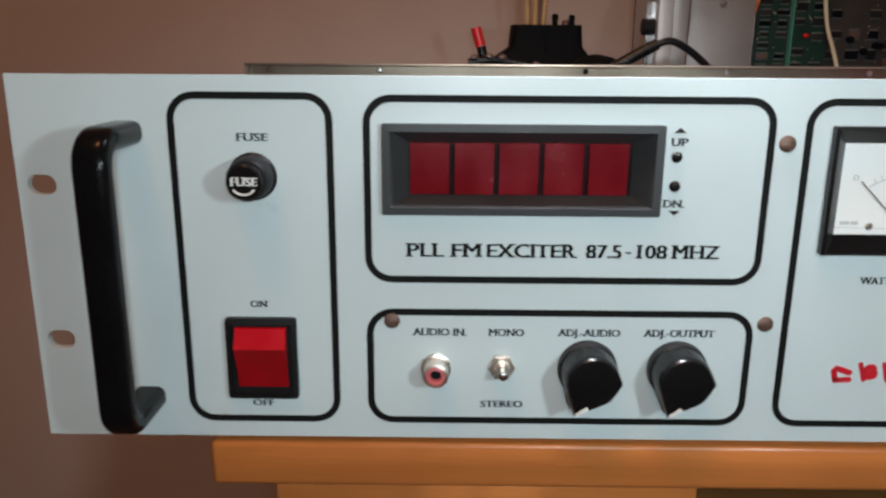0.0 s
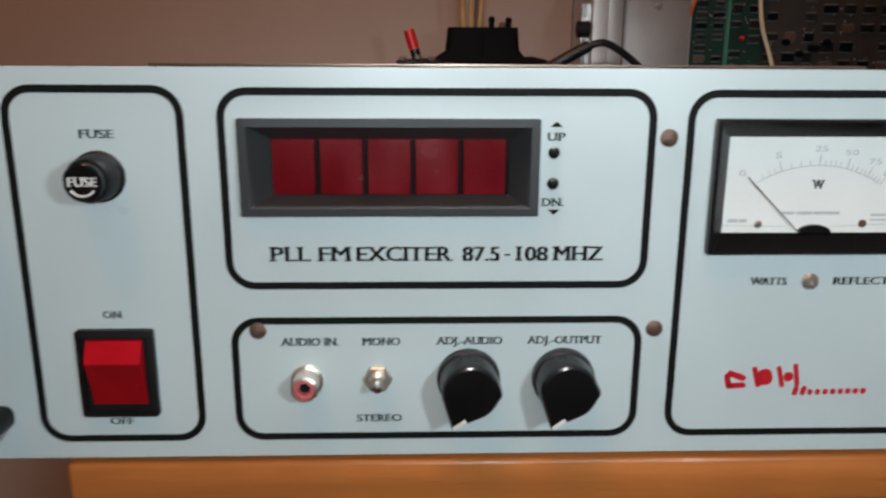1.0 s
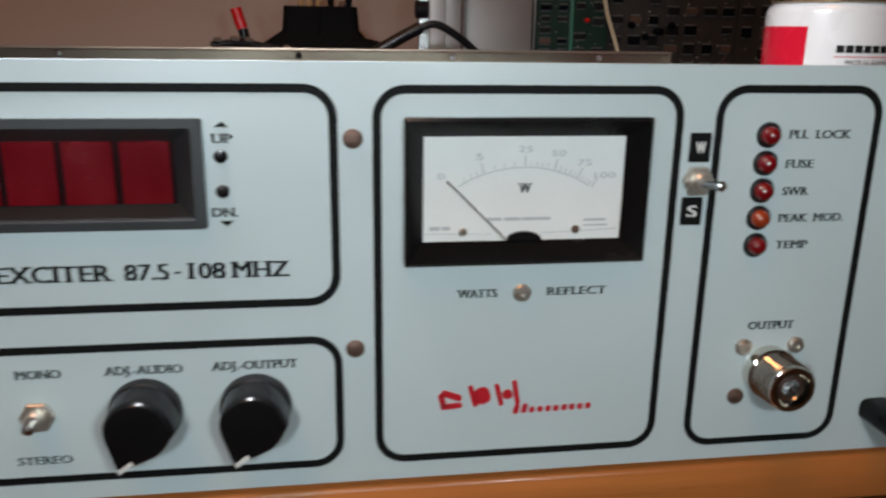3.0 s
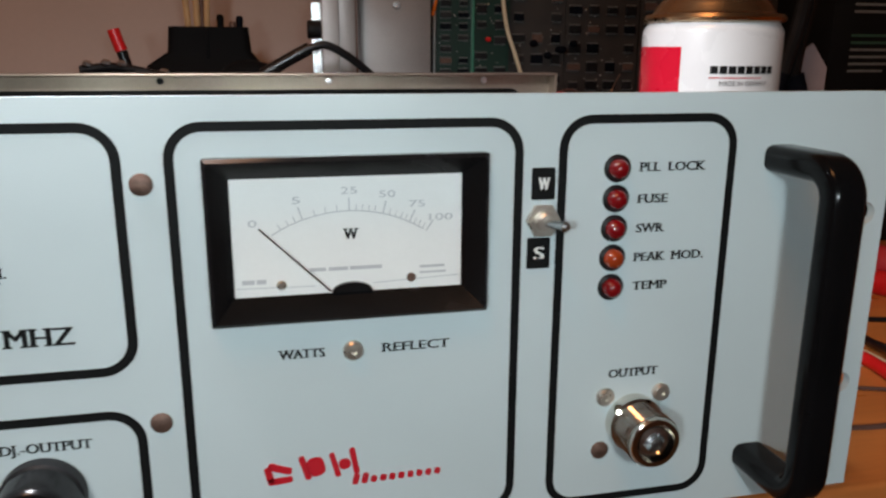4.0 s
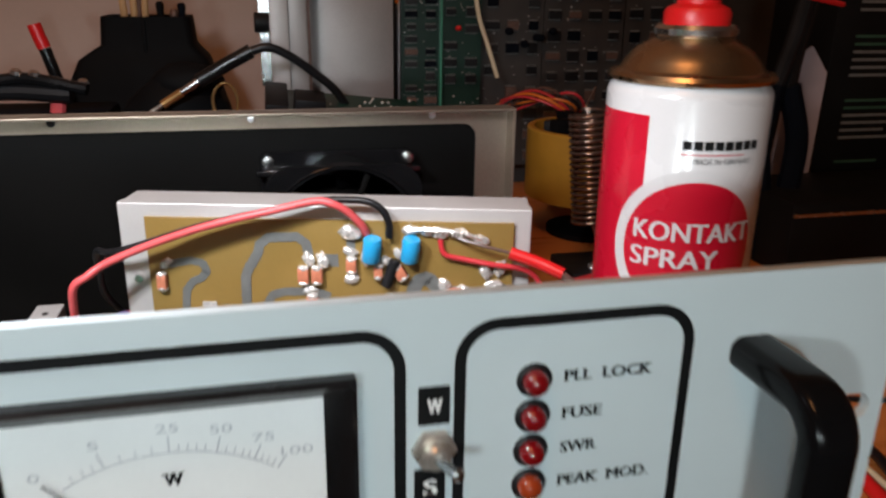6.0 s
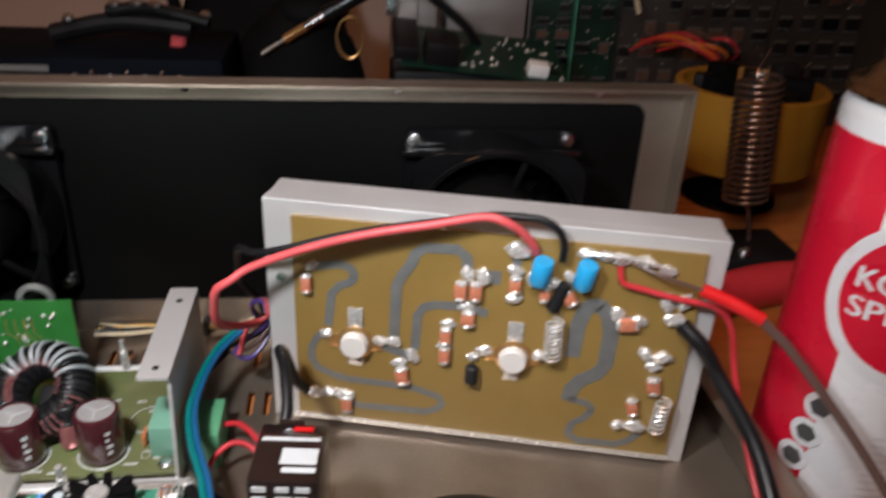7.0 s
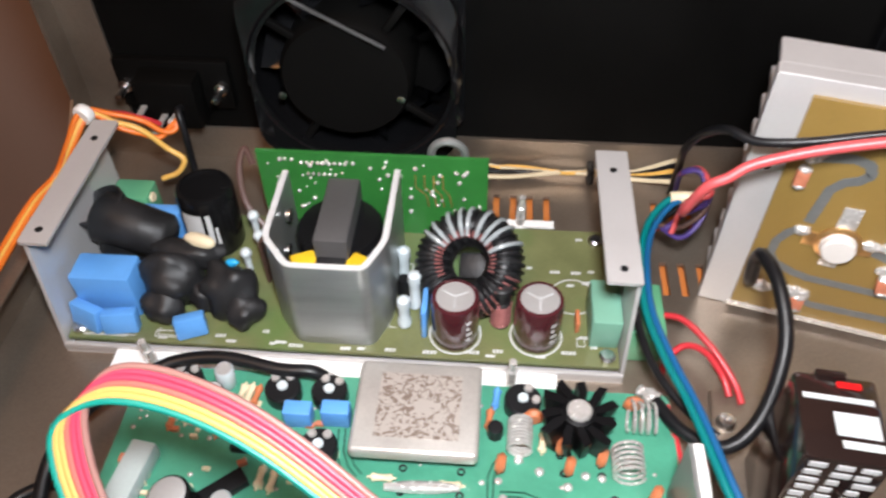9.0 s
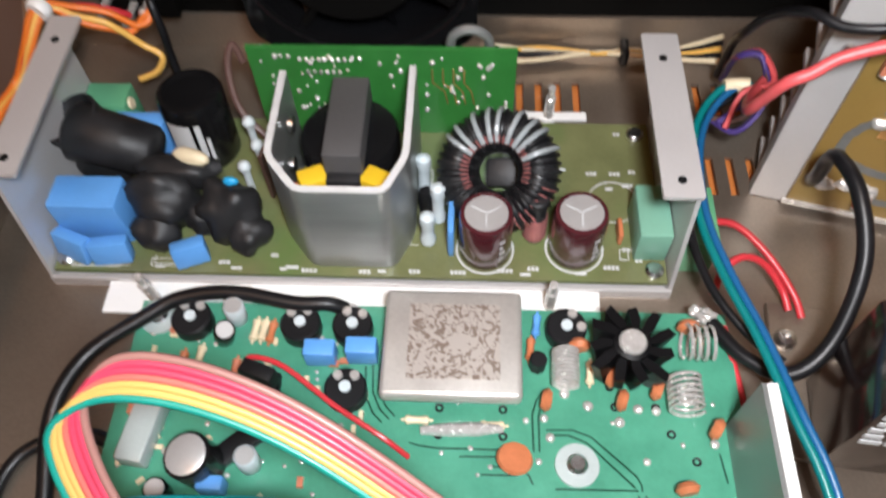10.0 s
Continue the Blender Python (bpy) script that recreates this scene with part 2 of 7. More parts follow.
def letters(text, x0, x1, height, bold=0.0, thick=0.00012):
    """A mesh of the text, fitted to x0..x1 with capitals of that height, standing on z = 0 in the plane x, z and facing -y."""
    cu = bpy.data.curves.new("text", "FONT")
    cu.body, cu.size, cu.extrude = text, 1.0, 0.0
    cu.resolution_u = 3
    ob = new("text", cu)
    bpy.context.view_layer.update()
    me = bpy.data.meshes.new_from_object(ob.evaluated_get(bpy.context.evaluated_depsgraph_get()))
    bpy.data.objects.remove(ob)
    bpy.data.curves.remove(cu)
    co = np.empty(len(me.vertices) * 3)
    me.vertices.foreach_get("co", co)
    co = co.reshape(-1, 3)
    lo, hi = co.min(0), co.max(0)
    out = np.zeros_like(co)
    out[:, 0] = x0 + (co[:, 0] - lo[0]) / (hi[0] - lo[0]) * (x1 - x0)
    out[:, 2] = co[:, 1] / 0.70 * height
    me.vertices.foreach_set("co", out.ravel())
    bm = bmesh.new()
    bm.from_mesh(me)
    bpy.data.meshes.remove(me)
    # slab serifs at the flat ends of the strokes, and a second copy that makes the stems bold
    ends = []
    for e in bm.edges:
        if e.is_boundary:
            (xa, _, za), (xb, _, zb) = e.verts[0].co, e.verts[1].co
            for level in (0.0, height):
                if abs(za - level) < 0.03 * height and abs(zb - level) < 0.03 * height and 0.10 * height < abs(xa - xb) < 0.45 * height:
                    ends.append((min(xa, xb), max(xa, xb), level))
    if bold > 0.015:
        for xa, xb, level in ends:
            s = 0.11 * height
            z0, z1 = (0.0, 0.10 * height) if level == 0 else (0.90 * height, height)
            bm.faces.new([bm.verts.new((x, -0.00001, z)) for x, z in ((xa - s, z0), (xb + s, z0), (xb + s, z1), (xa - s, z1))])
        first = bm.verts[:] + bm.edges[:] + bm.faces[:]
        for k in (1, 2):
            geom = bmesh.ops.duplicate(bm, geom=first)["geom"]
            bmesh.ops.translate(bm, verts=[v for v in geom if isinstance(v, bmesh.types.BMVert)], vec=(0.055 * k * height, -0.00002 * k, 0))
    return bm


def shifted(bm, m):
    bmesh.ops.transform(bm, matrix=m, verts=bm.verts)
    return bm


def hexnut(bm, p, axis, r, h, hole=0.0):
    return lathe(bm, [(r * 0.93, 0), (r, h * 0.15), (r, h * 0.85), (r * 0.93, h)], p, axis, 6)


# ---- room ----
RX0, RX1, RY0, RY1, RZ0, RZ1 = -1.7, 2.3, -2.2, 0.74, -0.76, 1.75
T = 0.1
solo("floor", box(B(), RX0 - T, RX1 + T, RY0 - T, RY1 + T, RZ0 - T, RZ0), FLOORM, "brown boarded floor under the table", "floor", kind="structure")
solo("ceiling", box(B(), RX0 - T, RX1 + T, RY0 - T, RY1 + T, RZ1, RZ1 + T), CEIL, "pale painted ceiling of the room", "ceiling", kind="structure")
solo("wall_north", box(B(), RX0 - T, RX1 + T, RY1, RY1 + T, RZ0, RZ1), WALLP, "pinkish beige painted wall behind the table", "wall", kind="structure")
solo("wall_south", box(B(), RX0 - T, RX1 + T, RY0 - T, RY0, RZ0, RZ1), WALLP, "plain beige painted wall of the room", "wall", kind="structure")
solo("wall_west", box(B(), RX0 - T, RX0, RY0, RY1, RZ0, RZ1), WALLP, "plain beige painted side wall of the room", "wall", kind="structure")
solo("wall_east", box(B(), RX1, RX1 + T, RY0, RY1, RZ0, RZ1), WALLP, "plain beige painted end wall of the room", "wall", kind="structure")

# ---- table ----
TZ = -0.0027
table = thing("table", "varnished light beech work table with a rounded top edge", "table", (0.7, 0.35, RZ0))
part("tabletop", box(B(), 0.0596, 1.35, 0.0, 0.735, TZ - 0.0186, TZ, 0.0022, seg=3), WOOD, table)
apron = B()
box(apron, 0.083, 0.2465, 0.004, 0.022, TZ - 0.12, TZ - 0.0187, 0.001)
part("front_rail", apron, WOOD, table)
part("front_rail", box(B(), 0.50, 1.33, 0.004, 0.022, TZ - 0.12, TZ - 0.0187, 0.001), WOOD, table)
part("side_rail", box(B(), 0.083, 0.101, 0.0225, 0.70, TZ - 0.12, TZ - 0.0187, 0.001), SHADEDWOOD, table)
part("drawer_bottom", box(B(), 0.102, 1.31, 0.03, 0.70, TZ - 0.115, TZ - 0.105), SHADEDWOOD, table)
for lx, ly in ((0.086, 0.03), (1.27, 0.03), (0.086, 0.65), (1.27, 0.65)):
    part("leg", box(B(), lx + 0.02, lx + 0.07, ly, ly + 0.05, RZ0, TZ - 0.121, 0.003), WOOD, table)

# ---- rack unit: front panel ----
W, H = 0.4826, 0.1325
unit = thing("rack_transmitter", "light grey rack transmitter without its cover on the table", "transmitter", (0.24, 0.13, 0))


def plate_with_holes():
    """The panel: a sheet with two slots at each end and openings for the display and the meter."""
    bm = B()
    xs = sorted({0.0, W, 0.0035, 0.0135, W - 0.0135, W - 0.0035, 0.1285, 0.2195, 0.2805, 0.3500})
    zs = sorted({0.0, H, 0.0345, 0.0415, 0.0915, 0.0985, 0.0885, 0.1145, 0.0755, 0.1150})
    def hole(x, z):
        if (0.0035 < x < 0.0135 or W - 0.0135 < x < W - 0.0035) and (0.0345 < z < 0.0415 or 0.0915 < z < 0.0985):
            return True
        return (0.1285 < x < 0.2195 and 0.0885 < z < 0.1145) or (0.2805 < x < 0.35 and 0.0755 < z < 0.1150)
    for y0, y1 in ((0.0, 0.003),):
        grid = {}
        for y in (y0, y1):
            for x in xs:
                for z in zs:
                    grid[x, y, z] = bm.verts.new((x, y, z))
        keep = {(i, k): not hole((xs[i] + xs[i + 1]) / 2, (zs[k] + zs[k + 1]) / 2) for i in range(len(xs) - 1) for k in range(len(zs) - 1)}
        for (i, k), ok in keep.items():
            if not ok:
                continue
            xa, xb, za, zb = xs[i], xs[i + 1], zs[k], zs[k + 1]
            for y in (y0, y1):
                bm.faces.new([grid[x, y, z] for x, z in ((xa, za), (xb, za), (xb, zb), (xa, zb))])
            for (di, dk), (p, q) in {(-1, 0): ((xa, za), (xa, zb)), (1, 0): ((xb, za), (xb, zb)), (0, -1): ((xa, za), (xb, za)), (0, 1): ((xa, zb), (xb, zb))}.items():
                if not keep.get((i + di, k + dk), False):
                    bm.faces.new([grid[p[0], y0, p[1]], grid[q[0], y0, q[1]], grid[q[0], y1, q[1]], grid[p[0], y1, p[1]]])
    loose = [v for v in bm.verts if not v.link_faces]
    bmesh.ops.delete(bm, geom=loose, context="VERTS")
    return bm


panel = part("front_panel", plate_with_holes(), PAINT, unit, "pale grey painted panel with black printed borders", smooth=20)
# rounded ends of the mounting slots
for sx in (0.0, W - 0.017):
    for sz in (0.0345, 0.0915):
        bm = B()
        for side in (0, 1):
            ex = sx + (0.0035 if side == 0 else 0.0135)
            sgn = 1 if side == 0 else -1
            for corner in (0, 1):
                cz = sz + 0.007 * corner
                mid = sz + 0.0035
                arc = [(ex + sgn * (0.0035 - 0.0035 * math.cos(a)), mid + (1 if corner else -1) * 0.0035 * math.sin(a)) for a in [radians(15 * i) for i in range(7)]]
                slab(bm, [(ex, cz), *arc], "y", 0.00005, 0.00295)
        part("slot_end", bm, PAINT, panel, smooth=None)

# printed borders
BORDERS = ((0.0547, 0.1084, 0.0073, 0.1258), (0.1210, 0.2580, 0.0620, 0.1252), (0.1211, 0.2580, 0.0073, 0.0497),
           (0.2704, 0.3618, 0.0073, 0.1250), (0.3746, 0.4271, 0.0065, 0.1254))
for x0, x1, z0, z1 in BORDERS:
    h = 0.00125
    bm = ring_xz(B(), rrect(x0 - h, x1 + h, z0 - h, z1 + h, 0.0095, 8), rrect(x0 + h, x1 - h, z0 + h, z1 - h, 0.007, 8), -0.00012, -0.00012, -0.00001)
    part("printed_border", bm, INK, panel, smooth=None)


def word(text, x0, x1, z, height, material=INK, y=-0.00015, parent=None, bold=0.018, name="lettering"):
    bm = shifted(letters(text, x0, x1, height, bold), Matrix.Translation((0, y, z)))
    return part(name, bm, material, parent or panel, smooth=None)


for text, x0, x1 in (("PLL", 0.1346, 0.1472), ("FM", 0.1502, 0.1600), ("EXCITER", 0.1626, 0.1934), ("87.5", 0.1974, 0.2094), ("108", 0.2155, 0.2254), ("MHZ", 0.2278, 0.2437)):
    word(text, x0, x1, 0.0704, 0.0049, bold=0.03)
part("dash", slab(B(), [(0.2113, 0.0721), (0.2133, 0.0721), (0.2133, 0.0727), (0.2113, 0.0727)], "y", -0.00015, -0.00001), INK, panel, smooth=None)
for text, x0, x1, z, h in (("FUSE", 0.0768, 0.0873, 0.1106, 0.0027), ("ON", 0.0782, 0.0840, 0.0511, 0.0024), ("OFF", 0.0770, 0.0848, 0.0126, 0.0024),
                           ("UP", 0.2243, 0.2298, 0.1100, 0.0026), ("DN.", 0.2232, 0.2302, 0.0888, 0.0026),
                           ("AUDIO IN.", 0.1366, 0.1558, 0.0409, 0.0027), ("MONO", 0.1640, 0.1765, 0.0409, 0.0027), ("STEREO", 0.1614, 0.1768, 0.0128, 0.0026),
                           ("ADJ.-AUDIO", 0.1890, 0.2112, 0.0410, 0.0027), ("ADJ.-OUTPUT", 0.2200, 0.2452, 0.0411, 0.0027),
                           ("WATTS", 0.2948, 0.3070, 0.0617, 0.0026), ("REFLECT", 0.3232, 0.3422, 0.0617, 0.0026),
                           ("PLL  LOCK", 0.3980, 0.4182, 0.1104, 0.0026), ("FUSE", 0.3980, 0.4072, 0.1012, 0.0026), ("SWR", 0.3980, 0.4064, 0.0925, 0.0026),
                           ("PEAK  MOD.", 0.3980, 0.4202, 0.0838, 0.0026), ("TEMP", 0.3980, 0.4090, 0.0750, 0.0026), ("OUTPUT", 0.3922, 0.4082, 0.0473, 0.0027)):
    word(text, x0, x1, z, h)
for zc, s in ((0.1152, 1), (0.0868, -1)):
    part("arrow_mark", slab(B(), [(0.2251, zc - s * 0.0008), (0.2291, zc - s * 0.0008), (0.2271, zc + s * 0.0009)], "y", -0.00015, -0.00001), INK, panel, smooth=None)
# red brush-like emblem, as plain strokes
for k, (cx, cz, w, h, lean) in enumerate(((0.2935, 0.0287, 0.0070, 0.0022, 20), (0.2935, 0.0250, 0.0070, 0.0020, -4), (0.2905, 0.0270, 0.0020, 0.0050, -14),
                                          (0.3005, 0.0282, 0.0018, 0.0078, -16), (0.3036, 0.0282, 0.0050, 0.0060, -14), (0.3090, 0.0282, 0.0016, 0.0080, -14),
                                          (0.3118, 0.0282, 0.0034, 0.0034, -18), (0.3146, 0.0288, 0.0017, 0.0086, -10))):
    bm = B()
    slab(bm, rrect(-w / 2, w / 2, -h / 2, h / 2, min(w, h) * 0.42, 4), "y", -0.0002, -0.00002)
    part("emblem_stroke", shifted(bm, Matrix.Translation((cx, 0, cz)) @ Matrix.Rotation(radians(lean), 4, "Y")), REDINK, panel, smooth=None)
for k in range(10):
    bm = B()
    hh = 0.0034 if k in (0, 1) else 0.0021
    slab(bm, rrect(-0.0009, 0.0009, 0, hh, 0.0006, 3), "y", -0.0002, -0.00002)
    part("emblem_stroke", shifted(bm, Matrix.Translation((0.3145 + k * 0.0027, 0, 0.0212 + 0.00005 * k)) @ Matrix.Rotation(radians(14), 4, "Y")), REDINK, panel, smooth=None)

# rivets that hold the panel
for x, z in ((0.2635, 0.111), (0.2632, 0.0463), (0.1290, 0.0463), (0.3908, 0.0232)):
    part("rivet", lathe(B(), [(0.0029, 0), (0.0029, 0.0003), (0.0022, 0.0008), (0, 0.0009)], (x, 0, z), (0, -1, 0), 18), SCREW, panel, "brown corroded countersunk rivet")

# handles
def handle(x):
    """A bent bar of rounded section: two feet on the panel and a grip standing off it."""
    bar = B()
    zt, zb, out, rr = 0.1132, 0.0158, -0.0274, 0.0085
    pts = [(x, -0.0002, zt), (x, -0.008, zt)]
    for i in range(9):
        a = radians(90 * i / 8)
        pts.append((x, out + rr - rr * math.sin(a), zt - rr + rr * math.cos(a)))
    for i in range(9):
        a = radians(90 * i / 8)
        pts.append((x, out + rr - rr * math.cos(a), zb + rr - rr * math.sin(a)))
    pts += [(x, -0.008, zb), (x, -0.0002, zb)]
    tube(bar, pts, 0, per=1, shape=rrect(-0.0040, 0.0040, -0.0057, 0.0057, 0.0030, 5), up=(1, 0, 0))
    return bar


for x in (0.0391, 0.4435):
    part("handle", handle(x), HANDLE, unit, "glossy black moulded carrying handle", smooth=50)

# fuse holder
fh = part("fuse_holder", lathe(B(), [(0.0083, 0), (0.0083, 0.0012), (0.0075, 0.0020), (0.0072, 0.0085), (0.0066, 0.0095)], (0.0818, 0, 0.0985), (0, -1, 0), 32), MATT, unit, "round black fuse holder")
part("fuse_cap", lathe(B(), [(0.0060, 0.0090), (0.0060, 0.0128), (0.0054, 0.0134), (0, 0.0134)], (0.0818, 0, 0.0985), (0, -1, 0), 32), PLASTIC, fh)
word("FUSE", 0.0776, 0.0862, 0.0975, 0.0028, WHITE, y=-0.0136, parent=fh, bold=0.03)
arc = B()
tube(arc, [(0.0818 + 0.0042 * math.sin(radians(a)), -0.0136, 0.0985 - 0.0040 * math.cos(radians(a))) for a in range(-55, 56, 11)], 0.00035, 6, per=1)
part("white_arc", arc, WHITE, fh)

# rocker switch
sw = part("rocker_switch", ring_xz(B(), rrect(0.0690, 0.0946, 0.0162, 0.0474, 0.0012, 3), rrect(0.0708, 0.0928, 0.0184, 0.0452, 0.0006, 3), -0.0022, -0.0026, -0.00001), MATT, unit, "black framed red rocker switch")
rk = B()
prof = [(-0.0004, 0.0200), (-0.0012, 0.0206), (-0.0030, 0.0290), (-0.0058, 0.0362), (-0.0062, 0.0370), (-0.0030, 0.0436), (-0.0020, 0.0440), (0.004, 0.0440), (0.004, 0.0200)]
slab(rk, prof, "x", 0.0727, 0.0910)
part("switch_well", box(B(), 0.0705, 0.0931, -0.0012, -0.0003, 0.0181, 0.0455), MATT, sw, smooth=None)
part("rocker", rk, ROCKER, sw, "translucent red rocker cap", smooth=30)

# frequency display
dz0, dz1, dx0, dx1 = 0.0858, 0.1170, 0.1262, 0.2218
disp = part("display", ring_xz(B(), rrect(dx0, dx1, dz0, dz1, 0.0006, 2), rrect(dx0 + 0.0028, dx1 - 0.0028, dz0 + 0.0026, dz1 - 0.0026, 0.0004, 2), -0.0024, -0.0026, -0.00001), CHARCOAL, unit, "recessed charcoal display frame with red digit windows", smooth=20)
slope = B()
o = rrect(dx0 + 0.0028, dx1 - 0.0028, dz0 + 0.0026, dz1 - 0.0026, 0.0004, 2)
i_ = rrect(0.1352, 0.2128, 0.0915, 0.1098, 0.0004, 2)
a = [slope.verts.new((x, -0.0026, z)) for x, z in o]
b = [slope.verts.new((x, 0.0062, z)) for x, z in i_]
for k in range(len(a)):
    slope.faces.new((a[k], a[(k + 1) % len(a)], b[(k + 1) % len(a)], b[k]))
part("sloped_frame", slope, CHARCOAL, disp, smooth=20)
part("gap_plate", box(B(), 0.1350, 0.2130, 0.0068, 0.0090, 0.0912, 0.1100), DARKRED, disp)
for k in range(5):
    xa = 0.1355 + k * 0.01560
    part("digit_window", box(B(), xa, xa + 0.0136, 0.0056, 0.0067, 0.0917, 0.1096), REDLENS, disp, smooth=None)
for z in (0.1062, 0.0962):
    part("push_button", lathe(B(), [(0.0019, 0), (0.0019, 0.0006), (0.0013, 0.0012), (0, 0.0014)], (0.2265, 0, z), (0, -1, 0), 16), PLASTIC, unit)

# power meter
mx0, mx1, mz0, mz1 = 0.2782, 0.3526, 0.0728, 0.1172
fx0, fx1, fz0, fz1 = 0.2842, 0.3462, 0.0792, 0.1112
meter = part("panel_meter", ring_xz(B(), rrect(mx0, mx1, mz0, mz1, 0.0005, 2), rrect(mx0 + 0.0010, mx1 - 0.0010, mz0 + 0.0010, mz1 - 0.0010, 0.0004, 2), -0.0028, -0.0038, -0.00001), PLASTIC, unit, "analogue watt meter in a glossy black frame", smooth=20)
slope = B()
o = rrect(mx0 + 0.0010, mx1 - 0.0010, mz0 + 0.0010, mz1 - 0.0010, 0.0004, 2)
i_ = rrect(fx0, fx1, fz0, fz1, 0.0003, 2)
a = [slope.verts.new((x, -0.0038, z)) for x, z in o]
b = [slope.verts.new((x, 0.0022, z)) for x, z in i_]
for k in range(len(a)):
    slope.faces.new((a[k], a[(k + 1) % len(a)], b[(k + 1) % len(a)], b[k]))
part("sloped_frame", slope, PLASTIC, meter, smooth=20)
part("dial", box(B(), fx0 - 0.001, fx1 + 0.001, 0.0028, 0.004, fz0 - 0.001, fz1 + 0.001), WHITEFACE, meter, "white paper dial")
YD = 0.00268
PX, PZ, PR = 0.3150, 0.0632, 0.0386


def stroke(p, q, w, material=GREYINK, name="dial_mark", y=YD):
    d = (Vector(q) - Vector(p))
    nrm = Vector((-d.y, d.x)).normalized() * w / 2
    pts = [(p[0] + nrm.x, p[1] + nrm.y), (q[0] + nrm.x, q[1] + nrm.y), (q[0] - nrm.x, q[1] - nrm.y), (p[0] - nrm.x, p[1] - nrm.y)]
    return part(name, slab(B(), pts, "y", y, y + 0.0001), material, meter, smooth=None)


def dial(a, r):
    return (PX + r * math.sin(radians(a)), PZ + r * math.cos(radians(a)))


arc = B()
tube(arc, [(dial(a, PR)[0], YD, dial(a, PR)[1]) for a in range(-32, 33, 4)], 0.00016, 5, per=1)
part("dial_arc", arc, GREYINK, meter)
for a, num in ((-32, "0"), (-18.5, "5"), (0.3, "25"), (14, "50"), (25.5, "75"), (33.5, "100")):
    if num != "0":
        stroke(dial(a, PR), dial(a, PR + 0.0036), 0.00032)
    p = dial(a - (3.5 if num == "0" else 0) + (2.2 if num == "100" else 0), PR + 0.0050)
    w = 0.0011 * len(num)
    word(num, p[0] - w, p[0] + w, p[1] - 0.0004, 0.0019, GREYINK, y=YD, parent=meter, bold=0.0)
for a in (-28, -24.5, -21.5, -13.5, -9, -4.5, 3, 5.5, 8, 10.5, 16.5, 19, 21.5, 23.5, 27.5, 29.5, 31.5):
    stroke(dial(a, PR), dial(a, PR + 0.0017), 0.00022)
word("W", 0.3136, 0.3170, 0.0940, 0.0029, INK, y=YD, parent=meter, bold=0.04)
stroke((0.2912, 0.0980), (0.3096, 0.0798), 0.00036, INK, "needle", 0.0014)
for x0, x1, z, h in ((0.3040, 0.3085, 0.0853, 0.0010), (0.3092, 0.3145, 0.0853, 0.0010), (0.3150, 0.3238, 0.0853, 0.0010), (0.3345, 0.3415, 0.0848, 0.0007), (0.3345, 0.3420, 0.0832, 0.0005), (0.2862, 0.2895, 0.0826, 0.0012), (0.2900, 0.2925, 0.0826, 0.0012)):
    part("dial_bar", slab(B(), [(x0, z), (x1, z), (x1, z + h), (x0, z + h)], "y", YD, YD + 0.0001), GREYINK, meter, smooth=None)
stroke((0.2846, 0.0816), (0.3055, 0.0812), 0.0002)
stroke((0.3215, 0.0812), (0.3455, 0.0822), 0.0002)
for x, m_ in ((0.2965, NICKEL), (0.3320, SCREW)):
    part("dial_screw", lathe(B(), [(0.0013, 0), (0.0013, 0.0004), (0.0008, 0.0008), (0, 0.0008)], (x, 0.0027, 0.0822 if x > 0.3 else 0.0820), (0, -1, 0), 14), m_, meter)
hub = B()
slab(hub, [(0.3155 + 0.0055 * math.cos(radians(a)), 0.0794 + 0.0026 * math.sin(radians(a))) for a in range(0, 181, 15)], "y", 0.0012, 0.0026)
part("pivot_cover", hub, PLASTIC, meter)

# watts / reflect nut
part("slotted_nut", lathe(B(), [(0.0028, 0), (0.0028, 0.0014), (0.0022, 0.0020), (0.0010, 0.0021), (0.0009, 0.0010), (0, 0.0010)], (0.3150, 0, 0.0630), (0, -1, 0), 18), NICKEL, unit, "small nickel bush nut")
# toggle W / S with its two black tags
for cx, cz, t in ((0.3690, 0.1078, "W"), (0.3682, 0.0879, "S")):
    tag = part("tag", slab(B(), rrect(cx - 0.0034, cx + 0.0034, cz - 0.0045, cz + 0.0045, 0.0004, 2), "y", -0.0004, -0.00002), INK, unit, "black embossed tape tag", smooth=None)
    word(t, cx - 0.0016, cx + 0.0014, cz - 0.0017, 0.0036, WHITE, y=-0.0006, parent=tag, bold=0.02)


def toggle(x, z, tip, reach=1.0):
    tg = part("toggle_switch", hexnut(B(), (x, 0, z), (0, -1, 0), 0.0050, 0.0022), NICKEL, unit, "nickel toggle switch with hex nut")
    part("bush", lathe(B(), [(0.0030, 0), (0.0030, 0.0045), (0.0024, 0.0052), (0, 0.0052)], (x, 0, z), (0, -1, 0), 18), NICKEL, tg)
    part("lever", lathe(B(), [(0.0011, 0), (0.0014, 0.008 * reach), (0.0016, 0.0095 * reach), (0.0009, 0.0104 * reach), (0, 0.0106 * reach)], (x, -0.0048, z), tip, 12), STEEL, tg)


toggle(0.3690, 0.0975, (0.42, -1, 0.05), 0.75)
toggle(0.1690, 0.0290, (0.0, -1, -0.10), 0.42)
